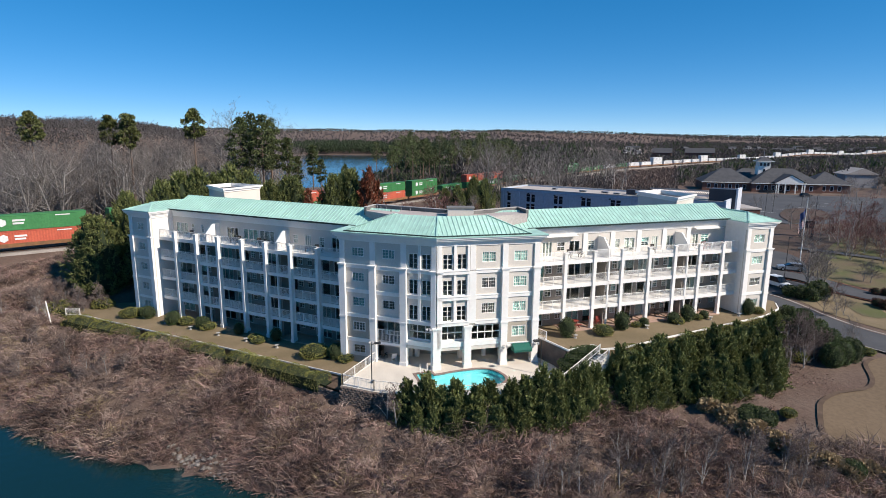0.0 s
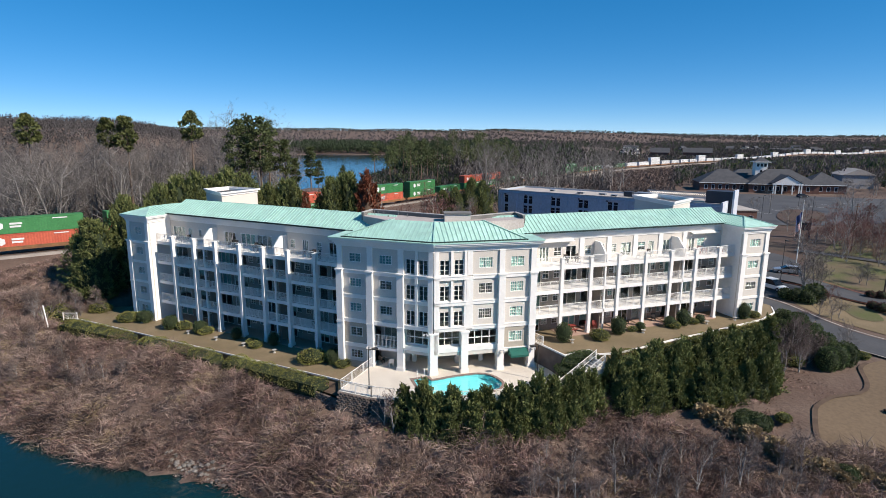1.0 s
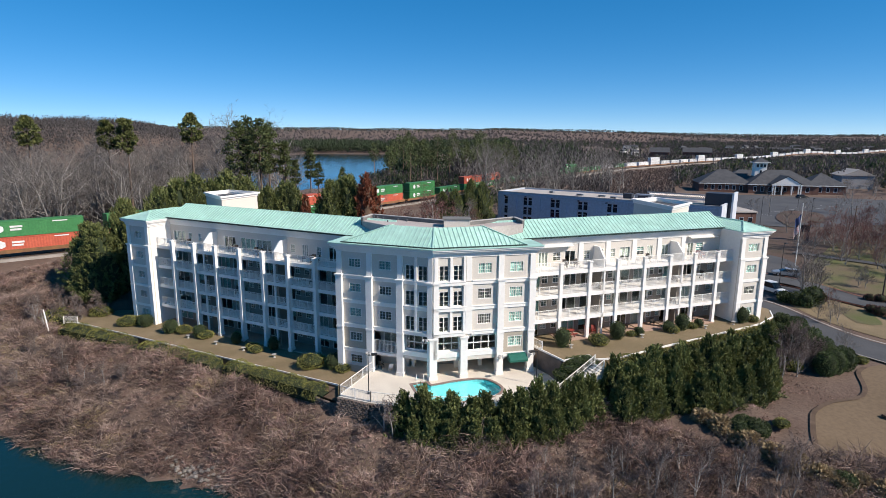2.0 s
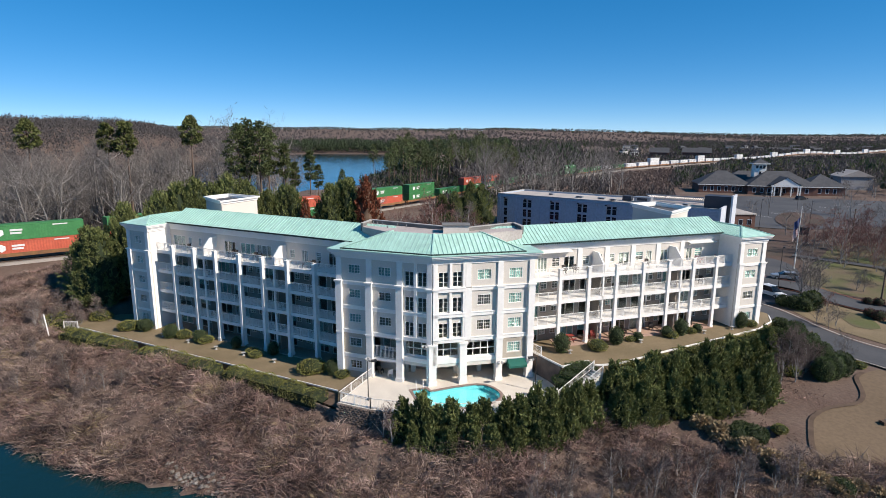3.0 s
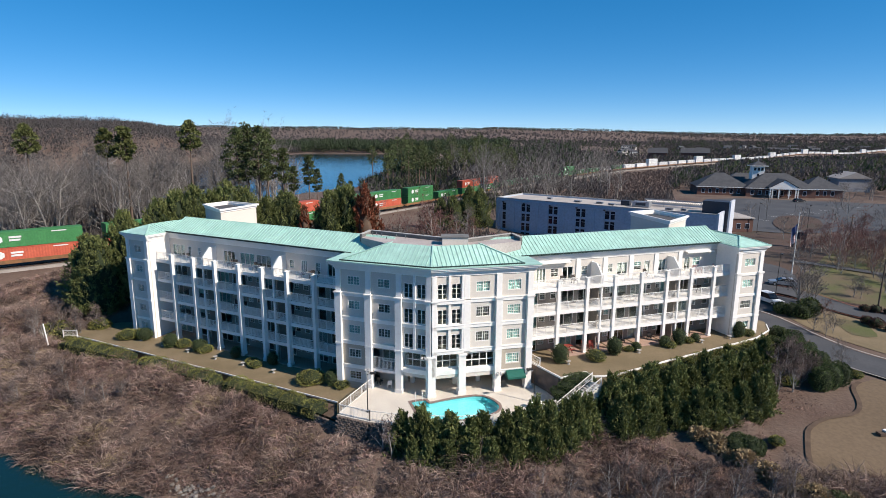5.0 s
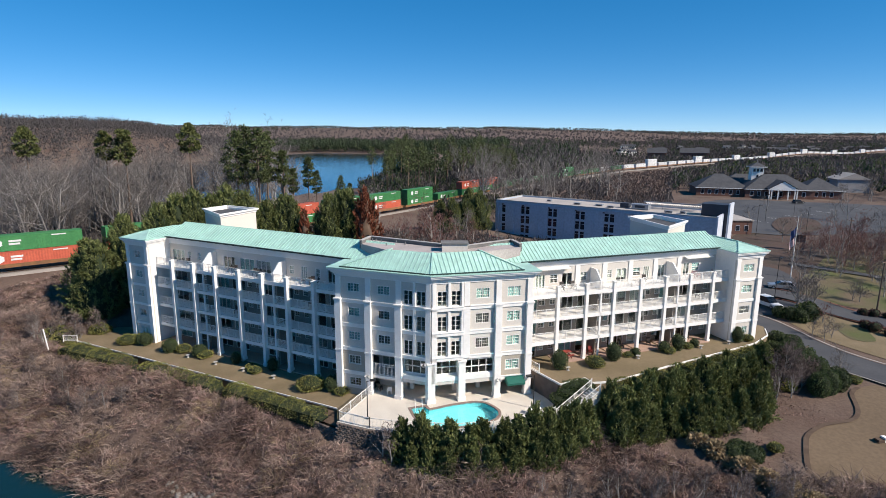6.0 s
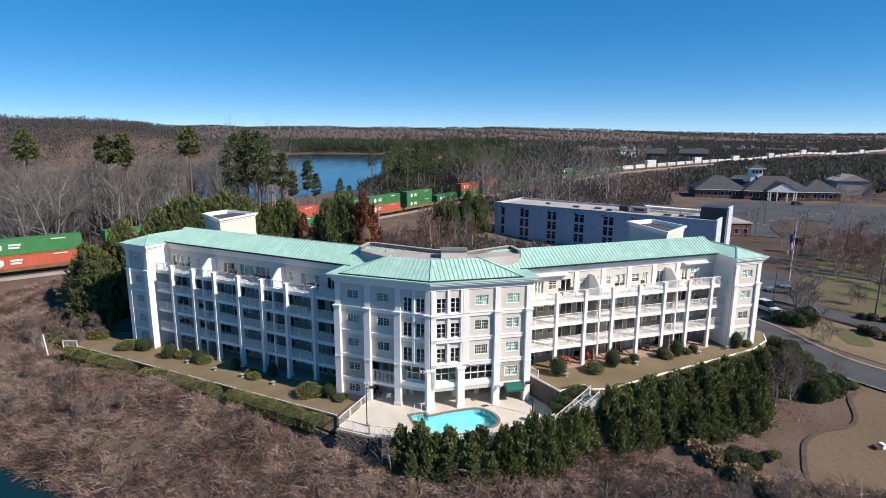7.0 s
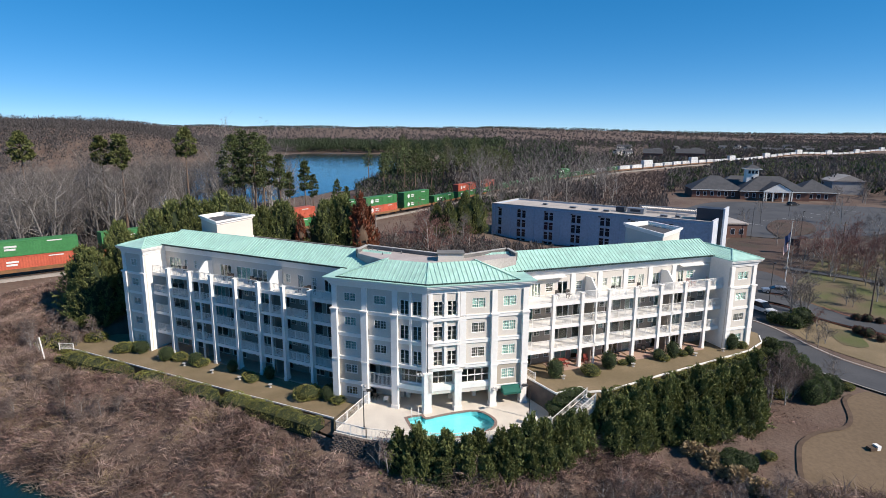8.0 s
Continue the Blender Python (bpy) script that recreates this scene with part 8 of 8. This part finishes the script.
# pines and bare trees on the point beyond the railway
for k in range(56):
    px, d = R9.uniform(662, 920), R9.uniform(235, 380)
    x = screen_x(px, d)
    if free_of_track(x, d, 8):
        plant(R9.choice(far_pines), x, d, R9.uniform(0.75, 1.05), R9.uniform(0, 6), None, R9.uniform(0.9, 1.1))
for k in range(56):
    px, d = R9.uniform(800, 1100), R9.uniform(205, 390)
    x = screen_x(px, d)
    if free_of_track(x, d, 8):
        plant(R9.choice(bare if d < 300 else thin), x, d, R9.uniform(0.8, 1.0), R9.uniform(0, 6))
for k in range(15):
    px, d = R9.uniform(838, 1005), R9.uniform(196, 238)
    plant(R9.choice(bare), screen_x(px, d), d, R9.uniform(0.72, 0.95), R9.uniform(0, 6))
# trees along the bank to the right of the grey block, and in the park
for k in range(46):
    px, d = R9.uniform(1060, 1260), R9.uniform(230, 400)
    x = screen_x(px, d)
    if free_of_track(x, d, 8) and not bool(inside(x, d, CLEAR)) and not 0.25 < (x - 0.7) / d < 0.365:
        plant(R9.choice(thin), x, d, R9.uniform(0.4, 0.58), R9.uniform(0, 6))
for x, y, sc in ((57.5, 93.1, 1.2), (58.6, 92.4, 0.95), (62.4, 96.6, 0.8), (55.4, 82.0, 0.36), (57.4, 83.5, 0.45), (55.2, 84.6, 0.36), (71.9, 100.8, 0.5), (72.6, 100.0, 0.45), (79, 103, 0.7), (84, 108, 0.75), (88, 101, 0.7), (95, 140, 0.9), (101, 132, 1.0), (107, 150, 1.0), (113, 128, 1.1), (120, 146, 1.1), (96, 120, 0.8), (128, 160, 1.1), (135, 150, 1.2), (118, 112, 1.0), (86, 150, 0.8), (99, 165, 0.9), (140, 172, 1.1), (125, 190, 0.9), (110, 205, 0.8),
                 (49.6, 69.6, 0.5), (90, 176, 0.8), (104, 118, 1.0), (110, 138, 1.1), (150, 185, 1.2), (148, 160, 1.3), (160, 200, 1.3)):
    plant(R9.choice(near_park if y < 112 else park), x, y, sc, R9.uniform(0, 6))
for x, y, sc in ((92, 118, 0.5), (106, 142, 0.62), (116, 136, 0.6), (124, 152, 0.6), (101, 108, 0.45)):
    plant(R9.choice(bare), x, y, sc, R9.uniform(0, 6))
for x, y in ((81, 99), (85, 104), (83, 112), (90, 108), (93, 114), (98, 121), (88, 119), (96, 102), (104, 112), (108, 124), (112, 118), (100, 134), (92, 140), (116, 128)):
    plant(R9.choice(small), x + R9.uniform(-1.5, 1.5), y + R9.uniform(-1.5, 1.5), R9.uniform(0.45, 0.8), R9.uniform(0, 6))
rear_bush = [bare_tree(s, 7.5, 1.3, "dense grey leafless bush behind the building", "rear bushes", M_TWIG, fork=0.04, density=1.25, name="bare_bush") for s in (87, 88)]
for x, y, sc in ((-12.9, 114.5, 1.0), (-10.6, 116.0, 0.9), (-14.8, 117.0, 0.95), (-2.0, 116.0, 0.7), (1.4, 133.0, 1.2), (-16.5, 121.0, 0.8), (6.0, 121.0, 0.7), (-22.0, 113.0, 0.7), (3.5, 114.0, 0.6), (8.5, 128.0, 0.8)):
    plant(R9.choice(rear_bush), x, y, sc, R9.uniform(0, 6))
for x, y, sc in ((79, 117, 0.95), (82, 121, 1.1), (86, 117, 1.0), (90, 123, 1.1), (88, 129, 1.2), (94, 119, 1.0), (83, 126, 1.05), (97, 126, 1.15), (102, 121, 1.1), (93, 134, 1.2), (105, 131, 1.2), (99, 114, 0.9), (76, 126, 0.9), (108, 117, 1.1), (80, 128, 0.8), (86, 134, 0.85), (92, 127, 0.8), (97, 139, 0.9), (84, 119, 0.7), (78, 114, 0.6)):
    plant(R9.choice(small), x, y, sc, R9.uniform(0, 6))
for x, y, sc in ((-6, 118, 1.5), (-4.5, 121, 1.3), (-8, 120, 1.2), (-12.9, 115, 1.2), (-11.5, 117, 1.1), (-14.5, 116, 1.1), (3, 124, 1.0), (-1, 130, 0.9), (90, 128, 0.8), (94, 131, 0.85), (99, 127, 0.8), (60, 90, 0.5)):
    plant(R9.choice(small), x, y, sc, R9.uniform(0, 6))
for k in range(40):
    px, d = R9.uniform(1430, 1720), R9.uniform(125, 330)
    plant(R9.choice(park), screen_x(px, d), d, R9.uniform(0.8, 1.25), R9.uniform(0, 6))
for k in range(40):
    px, d = R9.uniform(1240, 1600), R9.uniform(300, 390)
    plant(R9.choice(far_pines), screen_x(px, d), d, R9.uniform(0.36, 0.5), R9.uniform(0, 6))
drive = [shrub(39, 0.8, 0.7, 0.6, 700, "clipped dark red-leaved shrub at the drive", "drive shrubs", M_REDLEAF, 0.13),
         shrub(40, 0.9, 0.8, 0.75, 900, "dark evergreen shrub under the drive tree", "drive evergreens", M_DARKEVG, 0.17)]
for k, x, y, sc in ((0, 69.2, 93.9, 1.0), (0, 70.6, 93.4, 1.1), (0, 72.2, 92.6, 1.0), (0, 65.6, 88.2, 1.1), (0, 66.0, 86.6, 1.3), (0, 66.8, 84.8, 1.1), (0, 86, 112, 1.1), (0, 88, 113, 1.2), (0, 89.5, 112.2, 1.1),
                    (1, 56.8, 90.5, 1.7), (1, 58.2, 91.4, 1.9), (1, 59.8, 93.2, 1.6), (1, 55.6, 91.4, 1.5), (1, 54.4, 92.6, 1.2)):
    plant(drive[k], x, y, sc * R9.uniform(0.9, 1.1), R9.uniform(0, 6))
for o in near_park + rear_bush + bare + thin + small + park + pines + slim_pines + far_pines + drive:
    drop_proto(o)


def far_woods(name, label, material, n, pick, tris, hmin, hmax, seed, size, tall=3.0):
    """A distant wood: each tree a ragged cluster of small upright branch or needle faces."""
    rng = np.random.default_rng(seed)
    x, y = pick(rng, n)
    z = height(x, y)
    ty = np.interp(x, [p[0] for p in TRACK], [p[1] for p in TRACK])
    h = rng.uniform(hmin, hmax, len(x))
    # the railway is kept open to view: lower growth on its near side
    cap = np.where((x > 45) & (y < ty + 12), 26 - 20.5 * y / np.maximum(ty, 1) - z + np.where(x > 0.44 * y, 3.0, 0.0), 99)
    h = np.minimum(h, cap)
    h = np.where((y > 480) & (y < 1060) & (x > 0.2 * y) & (x < 0.75 * y), np.minimum(h, 6.5), h)
    slope = (x > 0.25 * y) & (x < 0.365 * y) & (y < ty) & (y > 235)
    bad = (slope & (h > 2)) | (z < WATER + 0.6) | (seg_dist(x, y, TRACK) < 10) | (h < 0.4) | inside(x, y, CLEAR)
    x, y, z, h = x[~bad], y[~bad], z[~bad], h[~bad]
    m = len(x)
    k = tris
    d = unit(rng.normal(size=(m * k, 3)))
    cen = np.repeat(np.stack([x, y, z + h * 0.5], 1), k, 0)
    half = np.repeat(np.stack([h * 0.33, h * 0.33, h * 0.44], 1), k, 0)
    c = cen + d * half * rng.uniform(0.3, 1.0, (m * k, 1))
    s = size * rng.uniform(0.6, 1.4, (m * k, 1)) * np.repeat(np.clip(h / hmax, 0.35, 1), k)[:, None]
    a = rng.normal(size=(m * k, 3))
    a[:, 2] *= 0.25
    a = unit(a)
    up = rng.normal(0, 0.33, (m * k, 3))
    up[:, 2] = 1.0
    t = np.stack([c - a * s * 0.5, c + a * s * 0.5, c + unit(up) * s * tall], 1)
    return tagged(new(name, tri_mesh(name, t, material)), label, "woods", kind="stuff")


def sector(p0, p1, d0, d1, power=1.0):
    def pick(rng, n):
        px = rng.uniform(p0, p1, n)
        d = d0 + (d1 - d0) * rng.random(n) ** power
        return 0.7 + ((px - 784) / 986.0 - 0.0425) * d, d
    return pick


far_woods("left_woods", "grey leafless wooded hillside", M_FARWOOD, 11500, sector(-450, 535, 265, 1250, 0.9), 22, 13, 19, 101, 1.5, 1.35)
far_woods("shore_woods", "dark pine wood on the far shore", M_FARPINE, 3600, sector(490, 900, 1084, 1280, 1.6), 16, 14, 22, 102, 2.6, 1.2)
far_woods("shore_bare_woods", "grey leafless trees on the far shore", M_FARWOOD, 1800, sector(-300, 900, 1092, 1500), 16, 14, 20, 103, 1.8, 1.8)
far_woods("middle_woods", "grey leafless woods beyond the railway", M_FARWOOD, 8000, sector(800, 2000, 230, 1300, 1.0), 24, 11, 17, 104, 1.2, 1.8)
far_woods("middle_pines", "dark evergreen woods beyond the railway", M_FARPINE, 3000, sector(690, 2000, 300, 1300, 1.0), 20, 10, 18, 105, 1.7, 1.7)
far_woods("valley_woods", "low grey leafless woods in the valley", M_FARWOOD, 12500, sector(1150, 2000, 330, 1700, 0.85), 14, 4.5, 6.4, 113, 2.6, 0.85)
far_woods("valley_pines", "dark evergreen growth in the valley", M_FARPINE, 2600, sector(1180, 2000, 250, 1250, 1.3), 16, 4.5, 6.4, 114, 2.0, 1.0)
far_woods("hill_woods", "brown wooded hills at the horizon", M_FARWOOD, 20000, sector(-500, 2100, 1200, 3300, 0.8), 8, 8, 11, 106, 4.0, 0.55)
far_woods("hill_pines", "dark wooded ridges at the horizon", M_FARPINE, 3200, sector(300, 2100, 2100, 3400), 8, 8, 12, 107, 4.6, 0.55)
far_woods("undergrowth", "brown leafless undergrowth beside the railway", M_FARWOOD, 1300, sector(-60, 480, 108, 185), 26, 2.5, 5, 108, 0.35, 4.0)
def rear_ground(rng, n):
    return rng.uniform(-42, 24, n), rng.uniform(105, 140, n)


far_woods("rear_brush", "brown leafless brush between the building and the railway", M_FARWOOD, 850, rear_ground, 26, 2.25, 3.2, 111, 0.3, 3.0)
far_woods("point_undergrowth", "mixed undergrowth on the wooded point", M_FARPINE, 1300, sector(640, 940, 190, 390), 24, 2.5, 6, 109, 0.6, 1.8)
far_woods("point_brush", "grey leafless undergrowth on the wooded point", M_FARWOOD, 1800, sector(640, 1290, 180, 390), 24, 2.5, 6, 110, 0.45, 3.5)
far_woods("slope_brush", "dry tan grass and brush on the railway slope", M_BRUSHTWIG, 3800, sector(1050, 1200, 236, 440), 18, 0.5, 1.6, 112, 0.4, 2.0)
